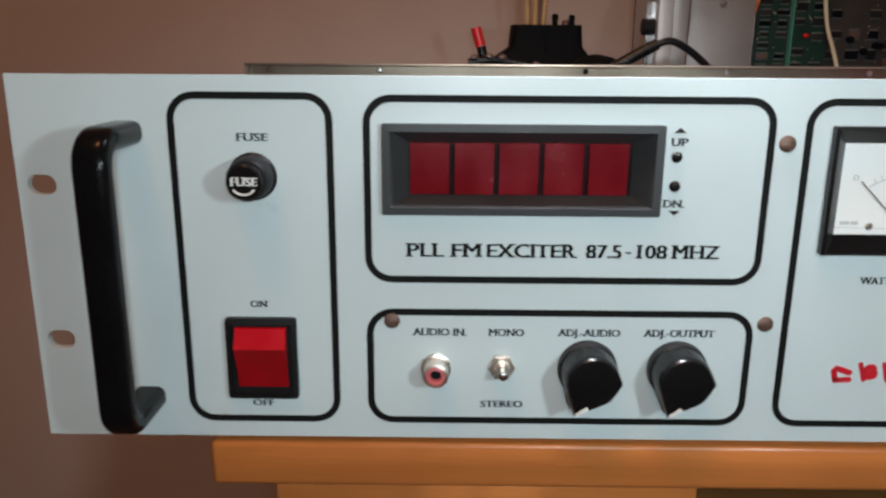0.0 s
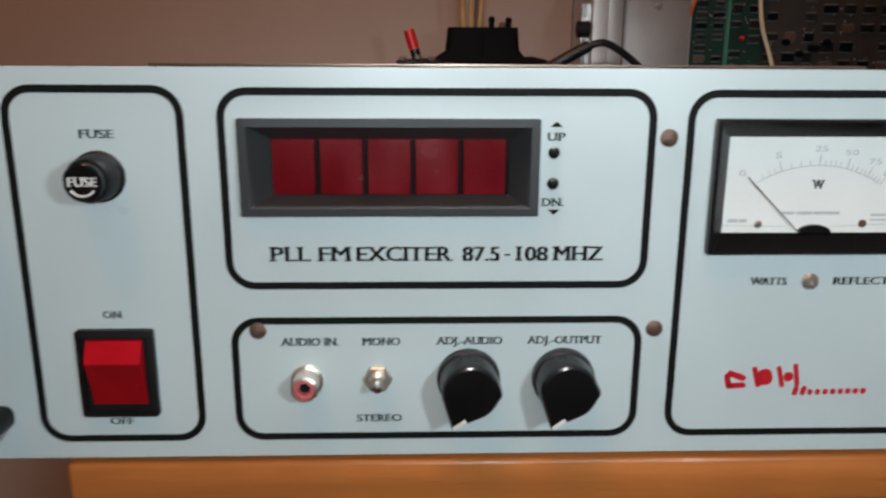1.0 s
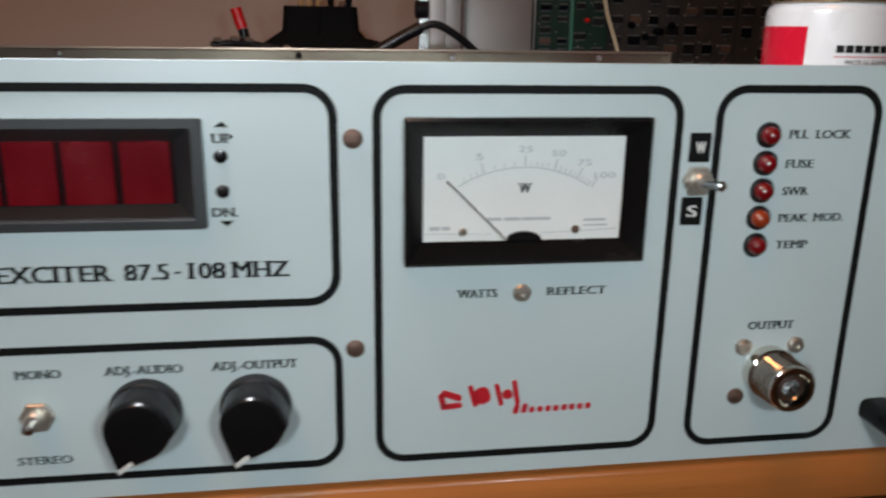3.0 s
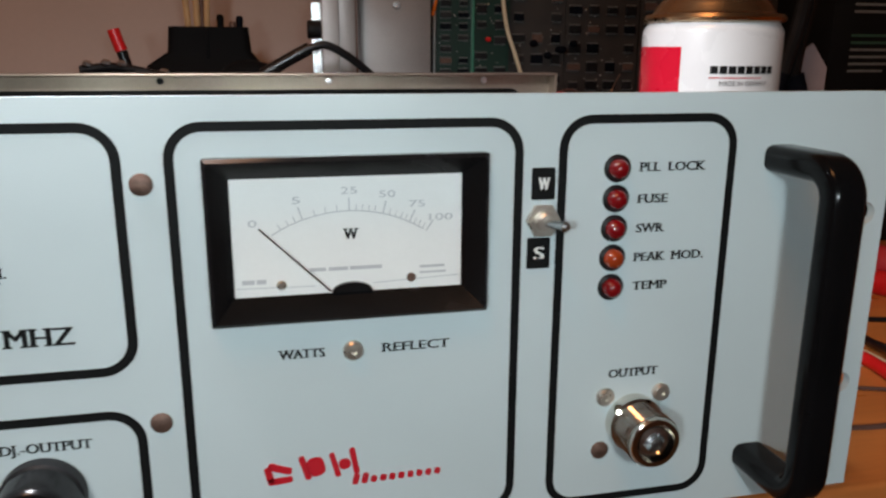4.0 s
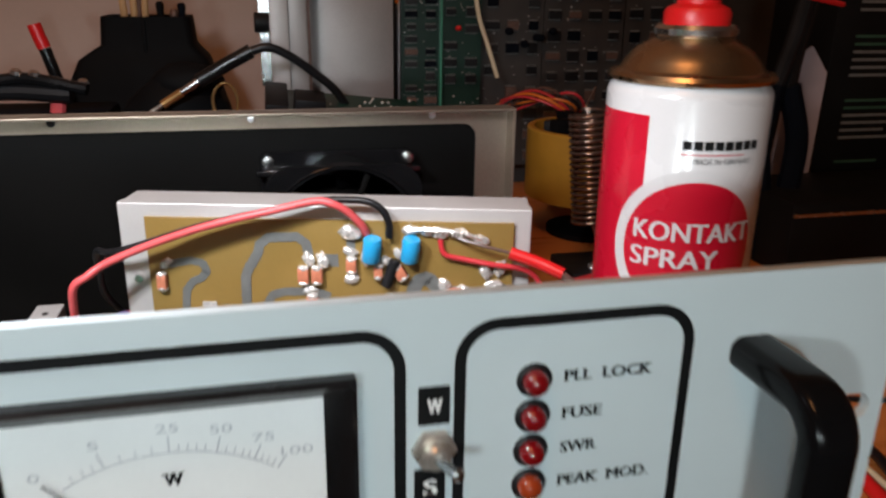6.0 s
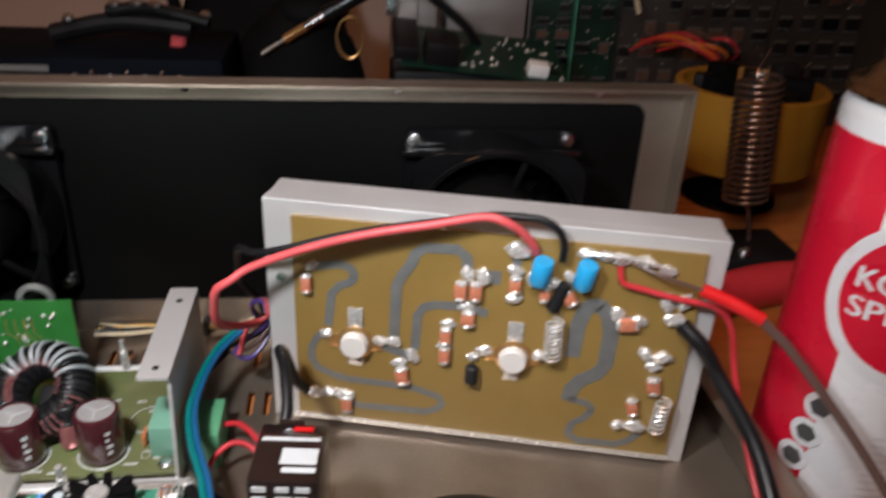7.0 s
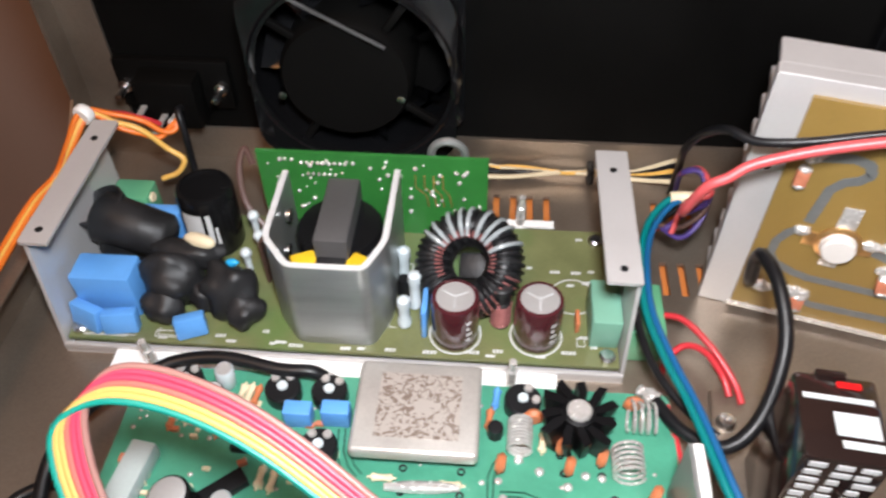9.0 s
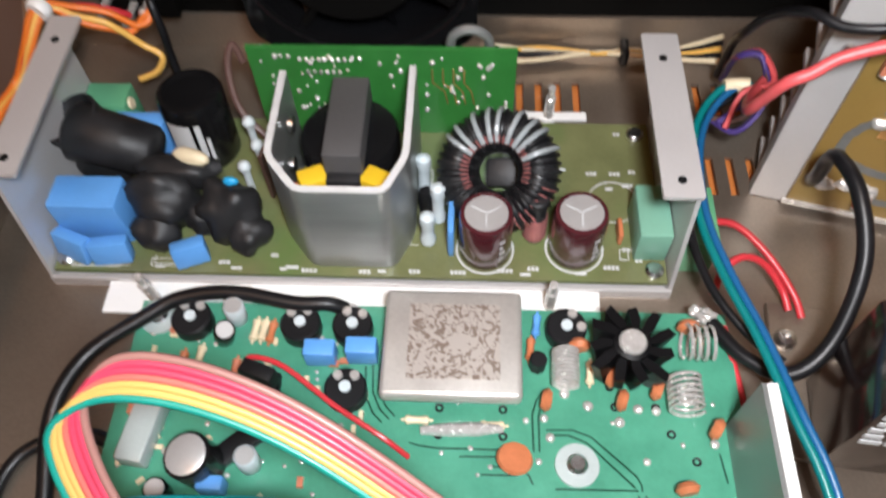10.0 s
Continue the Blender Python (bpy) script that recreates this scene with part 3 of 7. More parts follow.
# audio socket
rca = part("audio_socket", lathe(B(), [(0.0055, 0), (0.0055, 0.0016), (0.0046, 0.0020), (0.0045, 0.0086), (0.0038, 0.0090), (0.0037, 0.0060)], (0.1450, 0, 0.0285), (0, -1, 0), 24), NICKEL, unit, "nickel phono socket with a red insulator")
part("pin_hole", lathe(B(), [(0.0018, 0.0067), (0.0018, 0.0069), (0, 0.0069)], (0.1450, 0, 0.0285), (0, -1, 0), 16), INK, rca)
part("insulator", lathe(B(), [(0.0036, 0.0060), (0.0036, 0.0078), (0.0021, 0.0082), (0.0020, 0.0066), (0, 0.0066)], (0.1450, 0, 0.0285), (0, -1, 0), 24), RCARED, rca)


def knob(x, z, a):
    """A pointer knob: a collar, then a tapering round body whose face runs out into a beak with a white line."""
    bm = B()
    def reach(t):
        """Outline of the face: a circle drawn out tangentially to the beak and to a short second corner."""
        out = 0.0098
        for at, tip in ((0.0, 0.0148), (radians(112), 0.0110)):
            d = abs((t - at + math.pi) % (2 * math.pi) - math.pi)
            wide = math.acos(0.0098 / tip)
            if d < wide:
                out = max(out, 0.0098 / math.cos(wide - d))
        return out
    angles = [2 * math.pi * i / 72 for i in range(72)]
    rings = []
    for y, s, keep in ((-0.0040, 1.02, 0.55), (-0.0125, 0.98, 0.92), (-0.0141, 0.95, 1.0), (-0.0149, 0.88, 1.0), (-0.0153, 0.50, 0.6)):
        rings.append([bm.verts.new(((0.0098 + (reach(t) - 0.0098) * keep) * s * math.cos(t), y, (0.0098 + (reach(t) - 0.0098) * keep) * s * math.sin(t))) for t in angles])
    for p, q in zip(rings, rings[1:]):
        for i in range(72):
            bm.faces.new((p[i], p[(i + 1) % 72], q[(i + 1) % 72], q[i]))
    bm.faces.new(rings[-1])
    bm.faces.new(rings[0])
    m = Matrix.Translation((x, 0, z)) @ Matrix.Rotation(radians(a), 4, "Y")
    kn = part("pointer_knob", shifted(bm, m), PLASTIC, unit, "black pointer knob with a white line", smooth=40)
    part("collar", lathe(B(), [(0.0106, 0.0002), (0.0108, 0.0010), (0.0106, 0.0040), (0.0100, 0.0046)], (x, 0, z), (0, -1, 0), 36), MATT, kn)
    part("white_line", shifted(box(B(), -0.0050, 0.0, -0.0154, -0.0140, -0.0007, 0.0007, 0.0002), m @ Matrix.Translation((0.0133, 0, 0.0002)) @ Matrix.Rotation(radians(28), 4, "Y")), WHITE, kn)
    return kn


knob(0.2000, 0.0290, 116)
knob(0.2325, 0.0290, 114)

# lamps
for k, z in enumerate((0.1115, 0.1028, 0.0941, 0.0853, 0.0764)):
    led = part("indicator_lamp", lathe(B(), [(0.0040, 0), (0.0040, 0.0006), (0.0031, 0.0011), (0.0028, 0.0008)], (0.3910, 0, z), (0, -1, 0), 24), MATT, unit, "unlit red indicator lamp in a black ring" if k != 3 else "unlit amber indicator lamp in a black ring")
    part("dome", lathe(B(), [(0.0029, 0.0004), (0.0029, 0.0018), (0.0024, 0.0033), (0.0014, 0.0041), (0, 0.0044)], (0.3910, 0, z), (0, -1, 0), 20), LEDO if k == 3 else LED, led)
# output socket
n_ = part("output_socket", lathe(B(), [(0.0088, 0), (0.0088, 0.0040), (0.0080, 0.0046), (0.0080, 0.0150), (0.0074, 0.0160), (0.0060, 0.0160), (0.0060, 0.0060)], (0.4010, 0, 0.0325), (0, -1, 0), 32), CHROME, unit, "shiny nickel coaxial output socket")
part("thread", lathe(B(), [(0.0080 + (0.00025 if i % 2 else -0.00015), 0.0050 + i * 0.0005) for i in range(20)], (0.4010, 0, 0.0325), (0, -1, 0), 28, caps=False), CHROME, n_)
part("core", lathe(B(), [(0.0046, 0.0060), (0.0046, 0.0146), (0.0030, 0.0150), (0.0030, 0.008), (0, 0.008)], (0.4010, 0, 0.0325), (0, -1, 0), 20), STEEL, n_)
for x, z in ((0.3915, 0.0412), (0.4100, 0.0412)):
    part("flange_screw", lathe(B(), [(0.0029, 0), (0.0029, 0.0010), (0.0022, 0.0017), (0.0008, 0.0017), (0.0008, 0.0010), (0, 0.0010)], (x, 0, z), (0, -1, 0), 16), NICKEL, n_)

# ---- rack unit: case ----
CX0, CX1, CY1, CZ0, CZ1 = 0.016, 0.4685, 0.2640, 0.0005, 0.1302
SLOTS = [(0.196 + 0.0072 * i, 0.227, 0.245) for i in range(4)] + [(0.2635 + 0.0072 * i, 0.227, 0.245) for i in range(3)] + [(0.196 + 0.0072 * i, 0.192, 0.209) for i in range(4)] + [(0.2635 + 0.0072 * i, 0.192, 0.209) for i in range(3)]


def case_floor():
    bm = B()
    xs = sorted({CX0, CX1, *[s[0] for s in SLOTS], *[round(s[0] + 0.0028, 5) for s in SLOTS]})
    ys = [0.0032, 0.192, 0.209, 0.227, 0.245, CY1]
    z0, z1 = CZ0, CZ0 + 0.0015
    keep = {}
    for i in range(len(xs) - 1):
        for k in range(len(ys) - 1):
            cx, cy = (xs[i] + xs[i + 1]) / 2, (ys[k] + ys[k + 1]) / 2
            keep[i, k] = not any(s[0] < cx < s[0] + 0.0028 and s[1] < cy < s[2] for s in SLOTS)
    v = {(i, k, z): bm.verts.new((xs[i], ys[k], z)) for i in range(len(xs)) for k in range(len(ys)) for z in (z0, z1)}
    for (i, k), ok in keep.items():
        if ok:
            for z in (z0, z1):
                bm.faces.new((v[i, k, z], v[i + 1, k, z], v[i + 1, k + 1, z], v[i, k + 1, z]))
            for (di, dk), (p, q) in {(-1, 0): ((i, k), (i, k + 1)), (1, 0): ((i + 1, k), (i + 1, k + 1)), (0, -1): ((i, k), (i + 1, k)), (0, 1): ((i, k + 1), (i + 1, k + 1))}.items():
                if not keep.get((i + di, k + dk), False):
                    bm.faces.new((v[(*p, z0)], v[(*q, z0)], v[(*q, z1)], v[(*p, z1)]))
    return bm


case = part("case_floor", case_floor(), CHASSIS, unit, "tarnished passivated steel floor with vent slots", smooth=None)
# rear frame with a large round-cornered opening, folded lips round it
rear = ring_xz(B(), rrect(CX0, CX1, CZ0 + 0.0016, CZ1, 0.0012, 6), rrect(0.0335, 0.4500, 0.0185, 0.1208, 0.0075, 6), CY1 - 0.0015, CY1 - 0.0015, CY1)
part("rear_frame", rear, CHASSIS, unit, "folded steel rear frame", smooth=None)
part("top_lip", box(B(), CX0, CX1, CY1 - 0.0135, CY1 - 0.0016, CZ1 - 0.0014, CZ1, 0.0004), CHASSIS, unit)
for x0, x1 in ((CX0, CX0 + 0.0014), (CX1 - 0.0014, CX1)):
    lip = B()
    slab(lip, [(CY1 - 0.0016, 0.0025), (CY1 - 0.0016, CZ1 - 0.0015), (CY1 - 0.0125, CZ1 - 0.0015), (CY1 - 0.0135, 0.040), (CY1 - 0.030, 0.026), (0.004, 0.026), (0.004, 0.0025)], "x", x0, x1)
    part("side_lip", lip, CHASSIS, unit, smooth=None)
for x0, x1 in ((CX0 + 0.0015, CX0 + 0.0115), (CX1 - 0.0115, CX1 - 0.0015)):
    part("side_rail", box(B(), x0, x1, 0.0045, 0.2240, 0.0246, 0.0260, 0.0003), CHASSIS, unit)
part("rear_plate", box(B(), 0.024, 0.466, CY1 + 0.0002, CY1 + 0.0022, 0.006, 0.126), BACKPLATE, unit, "black lacquered rear plate", smooth=None)
for x in (0.1025, 0.2390, 0.3320, 0.4255, 0.0300):
    part("lip_screw", lathe(B(), [(0.0020, 0), (0.0017, 0.0008), (0, 0.0010)], (x, CY1 - 0.0016, 0.1258), (0, -1, 0), 12), STEEL if x != 0.2390 else INK, unit)

# ---- materials of the electronics ----
GREENPCB = mat("green_circuit_board", (0.055, 0.250, 0.160), 0.35, var=0.18, scale=90, bump=0.05, coat=0.3, stain=(0.08, 0.31, 0.205), stain_amt=0.5, stain_scale=60)
GREENPCB2 = mat("bright_green_board", (0.028, 0.165, 0.032), 0.35, var=0.15, scale=90, coat=0.3)
OLIVEPCB = mat("olive_circuit_board", (0.140, 0.150, 0.064), 0.38, var=0.18, scale=80, coat=0.25, stain=(0.085, 0.165, 0.045), stain_amt=0.8, stain_scale=28)
MUSTARD = mat("mustard_circuit_board", (0.240, 0.150, 0.040), 0.42, var=0.10, scale=60, coat=0.2, stain=(0.19, 0.115, 0.03), stain_amt=0.4, stain_scale=30)
TINNED = mat("tinned_track", (0.17, 0.175, 0.17), 0.42, 0.30, var=0.15, scale=200, bump=0.1)
TRACKG = mat("dark_green_track", (0.004, 0.050, 0.030), 0.35, var=0.1, coat=0.4)
ALU = mat("milled_aluminium", (0.31, 0.32, 0.31), 0.36, 0.65, var=0.10, scale=30, bump=0.06, bscale=700, aniso=(1, 1, 8))
RIM = mat("light_catching_edge", (0.72, 0.72, 0.71), 0.45, 0.3, var=0.08, scale=200)
ALUW = mat("white_aluminium_sheet", (0.57, 0.55, 0.54), 0.45, 0.40, var=0.06, scale=30, bump=0.04)
TIN = mat("tin_plate", (0.58, 0.55, 0.51), 0.36, 0.55, var=0.15, scale=40)
SOLDER = mat("bright_solder", (0.74, 0.72, 0.69), 0.22, 0.6, var=0.2, scale=600, bump=0.3)
BLUE = mat("sky_blue_capacitor", (0.10, 0.30, 0.66), 0.4, var=0.06, scale=120)
CYAN = mat("cyan_capacitor_sleeve", (0.02, 0.32, 0.62), 0.3, var=0.08)
RUBBER = mat("black_shrink_tube", (0.014, 0.014, 0.015), 0.50, var=0.3, scale=120, bump=0.5, bscale=500, spec=0.35)
CABLE = mat("black_cable_jacket", (0.007, 0.007, 0.008), 0.38, var=0.2, bump=0.1, spec=0.35)
MAROON = mat("maroon_capacitor_sleeve", (0.060, 0.012, 0.016), 0.2, var=0.12, coat=0.5)
CAPTOP = mat("capacitor_top", (0.52, 0.51, 0.50), 0.34, 0.5, var=0.08)
FERRITE = mat("grey_ferrite", (0.065, 0.062, 0.062), 0.6, var=0.15, bump=0.25)
YELLOW = mat("yellow_tape", (0.70, 0.45, 0.02), 0.4, var=0.1)
COPPER = mat("lacquered_copper_wire", (0.66, 0.27, 0.26), 0.22, 0.7, var=0.15, scale=300)
ORANGE = mat("orange_ceramic", (0.48, 0.155, 0.065), 0.45, var=0.15, scale=300)
BROWNCHIP = mat("salmon_chip", (0.50, 0.17, 0.095), 0.45, var=0.2, scale=300)
TERMINAL = mat("green_terminal_block", (0.10, 0.32, 0.17), 0.4, var=0.08)
TERMINAL2 = mat("light_green_terminal_block", (0.16, 0.34, 0.25), 0.4, var=0.08)
GREYPLASTIC = mat("grey_green_resistor", (0.52, 0.58, 0.60), 0.45, var=0.08)
REDW = mat("red_wire", (0.52, 0.030, 0.040), 0.35, var=0.1, bump=0.1)
BRIGHTRED = mat("red_sleeve", (0.62, 0.010, 0.012), 0.35, var=0.1)
PINKW = mat("pink_red_wire", (0.60, 0.085, 0.090), 0.38, var=0.1)
TEAL = mat("teal_wire", (0.0, 0.15, 0.15), 0.35, var=0.1)
BLUEW = mat("blue_wire", (0.008, 0.09, 0.22), 0.35, var=0.1)
PURPLE = mat("violet_wire", (0.06, 0.035, 0.16), 0.4, var=0.1)
ORANGEW = mat("orange_wire", (0.68, 0.16, 0.02), 0.35, var=0.1)
YELLOWW = mat("yellow_wire", (0.72, 0.42, 0.10), 0.35, var=0.1)
CREAM = mat("cream_wire", (0.66, 0.56, 0.38), 0.4, var=0.1)
BROWNW = mat("brown_wire", (0.10, 0.055, 0.045), 0.35, var=0.1)
RB1 = mat("ribbon_brown", (0.27, 0.13, 0.11), 0.4, var=0.06)
WASHER = mat("smoky_plastic", (0.36, 0.41, 0.40), 0.3, var=0.1, coat=0.2)
GREYWIRE = mat("grey_wire", (0.30, 0.33, 0.34), 0.35, var=0.12, scale=200)
RB2 = mat("ribbon_red", (0.48, 0.04, 0.08), 0.4, var=0.06)
RB3 = mat("ribbon_coral", (0.50, 0.11, 0.085), 0.4, var=0.06)
RB4 = mat("ribbon_yellow", (0.52, 0.33, 0.09), 0.4, var=0.06)
RB5 = mat("ribbon_green", (0.005, 0.22, 0.17), 0.4, var=0.06)
SMOKED = mat("smoked_brown_relay_cover", (0.016, 0.009, 0.008), 0.14, var=0.15, coat=0.7)
GREYBAR = mat("pale_print", (0.55, 0.56, 0.56), 0.5, var=0.08)
CERAMIC = mat("white_ceramic_cap", (0.66, 0.62, 0.58), 0.35, var=0.06)
TAN = mat("gold_flange", (0.62, 0.36, 0.14), 0.3, 0.8, var=0.15)


def speckle_material():
    """Tin plate with brown glue residue in ragged worm-like patches on its middle."""
    m = TIN.copy()
    m.name = "tin_plate_with_glue"
    nt = m.node_tree
    b = nt.nodes["Principled BSDF"]
    tc = nt.nodes.new("ShaderNodeTexCoord")
    n = nt.nodes.new("ShaderNodeTexNoise")
    n.inputs["Scale"].default_value, n.inputs["Detail"].default_value, n.inputs["Distortion"].default_value = 420, 2, 1.6
    nt.links.new(tc.outputs["Object"], n.inputs["Vector"])
    r = nt.nodes.new("ShaderNodeMapRange")
    r.inputs["From Min"].default_value, r.inputs["From Max"].default_value = 0.52, 0.56
    r.inputs["To Max"].default_value = 0.75
    nt.links.new(n.outputs["Fac"], r.inputs["Value"])
    mx = nt.nodes.new("ShaderNodeMix")
    mx.data_type = "RGBA"
    mx.inputs["A"].default_value, mx.inputs["B"].default_value = (0.62, 0.57, 0.52, 1), (0.20, 0.13, 0.09, 1)
    nt.links.new(r.outputs["Result"], mx.inputs["Factor"])
    nt.links.new(mx.outputs["Result"], b.inputs["Base Color"])
    return m


GLUE = speckle_material()


def rotz(x, y, z, a, lean=0.0):
    return Matrix.Translation((x, y, z)) @ Matrix.Rotation(radians(a), 4, "Z") @ Matrix.Rotation(radians(lean), 4, "X")


def lump(bm, c, rx, ry, rz, seed=0, amp=0.25):
    t = bmesh.new()
    bmesh.ops.create_icosphere(t, subdivisions=3, radius=1.0)
    for v in t.verts:
        k = 1 + amp * noise.noise(v.co * 1.6 + Vector((seed * 7.1, seed * 3.3, 0)))
        p = v.co * k
        v.co = Vector((c[0] + p.x * rx, c[1] + p.y * ry, c[2] + max(p.z, -0.85) * rz))
    return join(bm, t)


def coil(bm, p0, p1, r, wire, turns, n=6, steps=14):
    p0, p1 = Vector(p0), Vector(p1)
    d = p1 - p0
    u, w = frame_of(d)
    pts = []
    for i in range(int(turns * steps) + 1):
        a = 2 * math.pi * i / steps
        pts.append(p0 + d * (i / (turns * steps)) + (u * math.cos(a) + w * math.sin(a)) * r)
    return tube(bm, pts, wire, n, per=1)


def blob(bm, c, r, sq=0.6):
    return ball(bm, c, r, sq, 9)


FANPL = mat("glossy_black_fan_plastic", (0.005, 0.005, 0.0055), 0.13, var=0.2, bump=0.03, spec=0.5)

STRUTGLINT = mat("grey_strut_glint", (0.07, 0.07, 0.07), 0.35, var=0.2, scale=200)

# ---- rear fans and mains inlet ----
def fan(x, z, tilt):
    f = thing("fan", "black plastic cooling fan bolted to the rear plate", "fan", (x, 0.262, z), "rear fans")
    y1 = 0.2622
    half = 0.040
    bm = ring_xz(B(), rrect(x - half, x + half, z - half, z + half, 0.004, 8), [(x + 0.0375 * math.cos(a), z + 0.0375 * math.sin(a)) for a in [radians(45 * 0 + 360 * i / 36) for i in range(36)]], y1 - 0.005, y1 - 0.005, y1)
    part("flange", bm, FANPL, f)
    part("shroud", lathe(B(), [(0.0375, 0), (0.0395, 0.0), (0.0400, 0.026), (0.0385, 0.028), (0.0370, 0.026)], (x, y1 - 0.005, z), (0, -1, 0), 40, caps=False), FANPL, f)
    front = ring_xz(B(), rrect(x - 0.0385, x + 0.0385, z - 0.0372, z + 0.0385, 0.0130, 8), [(x + 0.0365 * math.cos(a), z + 0.0365 * math.sin(a)) for a in [radians(360 * i / 36) for i in range(36)]], y1 - 0.0330, y1 - 0.0320, y1 - 0.0290)
    part("front_flange", front, FANPL, f)
    part("hub", lathe(B(), [(0.0250, 0), (0.0250, 0.026), (0.0235, 0.029), (0.0, 0.029)], (x - 0.003, y1 - 0.002, z - 0.002), (0, -1, 0), 32), BACKPLATE, f)
    for k in range(4):
        m = Matrix.Translation((x, 0, z)) @ Matrix.Rotation(radians(tilt + 90 * k), 4, "Y")
        part("strut", shifted(box(B(), 0.022, 0.0385, y1 - 0.0290, y1 - 0.0265, -0.0014, 0.0014, 0.0005), m), BACKPLATE, f)
    for k in range(7):
        bl = B()
        pr = []
        for i in range(5):
            r = 0.0236 + 0.0122 * i / 4
            w = 0.008 + 0.003 * i / 4
            pr.append((r, w))
        lo = [bl.verts.new((r, y1 - 0.006, -w * 0.75)) for r, w in pr]
        hi = [bl.verts.new((r, y1 - 0.023, w * 0.75)) for r, w in pr]
        lo2 = [bl.verts.new((r, y1 - 0.0048, -w * 0.75)) for r, w in pr]
        hi2 = [bl.verts.new((r, y1 - 0.0218, w * 0.75)) for r, w in pr]
        for i in range(4):
            bl.faces.new((lo[i], lo[i + 1], hi[i + 1], hi[i]))
            bl.faces.new((lo2[i], lo2[i + 1], hi2[i + 1], hi2[i]))
        bl.faces.new((lo[0], hi[0], hi2[0], lo2[0]))
        bl.faces.new((lo[4], hi[4], hi2[4], lo2[4]))
        m = Matrix.Translation((x, 0, z)) @ Matrix.Rotation(radians(360 / 7 * k + tilt), 4, "Y")
        part("blade", shifted(bl, m), FANPL, f)
    for sx in (-1, 1):
        for sz in (-1, 1):
            part("bolt", lathe(B(), [(0.0030, 0), (0.0030, 0.0022), (0.0021, 0.0024), (0.0021, 0.0045), (0, 0.0047)], (x + sx * 0.0358, y1 - 0.005, z + sz * 0.0358), (0, -1, 0), 12), STEEL, f, "bright steel bolt")
    part("guard_bar", box(B(), x - 0.042, x + 0.042, y1 - 0.0125, y1 - 0.0052, z + 0.0295, z + 0.0325, 0.0008), FANPL, f)
    for dx in (-0.0225, 0.0225):
        part("hub_screw", lathe(B(), [(0.0016, 0), (0.0016, 0.001), (0, 0.0012)], (x + dx - 0.005, y1 - 0.0305, z - 0.009), (0, -1, 0), 10), STEEL, f)
    return f


left_fan = fan(0.1420, 0.0695, 35)
# grey bar added for the highlight along a strut of this fan
part("lead", shifted(box(B(), -0.0195, 0.0195, -0.0006, 0.0006, -0.0005, 0.0005, 0.0002), Matrix.Translation((0.1382, 0.2284, 0.0937)) @ Matrix.Rotation(radians(29), 4, "Y")), STRUTGLINT, left_fan, "grey bar standing for the glint on a fan strut")
fan(0.3750, 0.0690, 20)

inlet = thing("mains_inlet", "black mains inlet socket with three tinned lugs", "socket", (0.058, 0.262, 0.028))
part("body", box(B(), 0.0455, 0.0715, 0.2480, 0.2628, 0.0285, 0.0515, 0.0012), BACKPLATE, inlet)
part("flange", box(B(), 0.0345, 0.0835, 0.2590, 0.2632, 0.0320, 0.0550, 0.0008), BACKPLATE, inlet)
for x in (0.0385, 0.0795):
    part("flange_bolt", lathe(B(), [(0.0030, 0), (0.0030, 0.0025), (0.0016, 0.0027), (0.0016, 0.0105), (0, 0.0107)], (x, 0.2592, 0.0430), (0, -1, 0), 12), STEEL, inlet, "steel bolt and nut")
for x, z in ((0.0490, 0.0400), (0.0567, 0.0360), (0.0645, 0.0405)):
    lug = B()
    box(lug, x - 0.0012, x + 0.0012, 0.2370, 0.2485, z - 0.0005, z + 0.0005)
    blob(lug, (x, 0.2375, z), 0.0022, 0.9)
    part("lug", lug, SOLDER, inlet)


def wire(name, pts, r, material, label, category="cable", n=8, per=8, group=""):
    return solo(name, tube(B(), pts, r, n, per), material, label, category, group, smooth=60)


down = [(0.0300, 0.2165, 0.0430), (0.0225, 0.2120, 0.0310), (0.0205, 0.1960, 0.0320), (0.0192, 0.1720, 0.0300), (0.0192, 0.1480, 0.0290), (0.0196, 0.1340, 0.0285), (0.0220, 0.1000, 0.0280)]
tie = (0.0360, 0.2250, 0.0525)
for dx, dz, way, m_, nm in ((0.0, 0.0012, ((0.0460, 0.2300, 0.0490), (0.0550, 0.2320, 0.0450), (0.0620, 0.2330, 0.0390), (0.0660, 0.2350, 0.0390), (0.0665, 0.2378, 0.0420)), ORANGEW, "orange"),
                            (0.0014, 0.0, ((0.0450, 0.2280, 0.0470), (0.0540, 0.2290, 0.0430), (0.0620, 0.2300, 0.0330), (0.0680, 0.2290, 0.0285), (0.0650, 0.2270, 0.0230), (0.0580, 0.2260, 0.0200)), YELLOWW, "yellow"),
                            (0.0004, -0.0014, ((0.0450, 0.2320, 0.0480), (0.0530, 0.2350, 0.0440), (0.0570, 0.2365, 0.0410), (0.0585, 0.2378, 0.0392)), REDW, "red"),
                            (0.0022, -0.0008, ((0.0450, 0.2270, 0.0455), (0.0530, 0.2290, 0.0410), (0.0590, 0.2320, 0.0370), (0.0630, 0.2350, 0.0400), (0.0660, 0.2372, 0.0418)), ORANGEW, "orange")):
    wire("mains_wire", [(x + dx * 0.5, y, z) for x, y, z in way[::-1]] + [(tie[0] + dx, tie[1] + dx * 0.4, tie[2] + dz)] + [(x + dx, y, z + dz * 0.4) for x, y, z in down], 0.0012, m_, nm + " insulated mains wire from the inlet", group="mains wires")
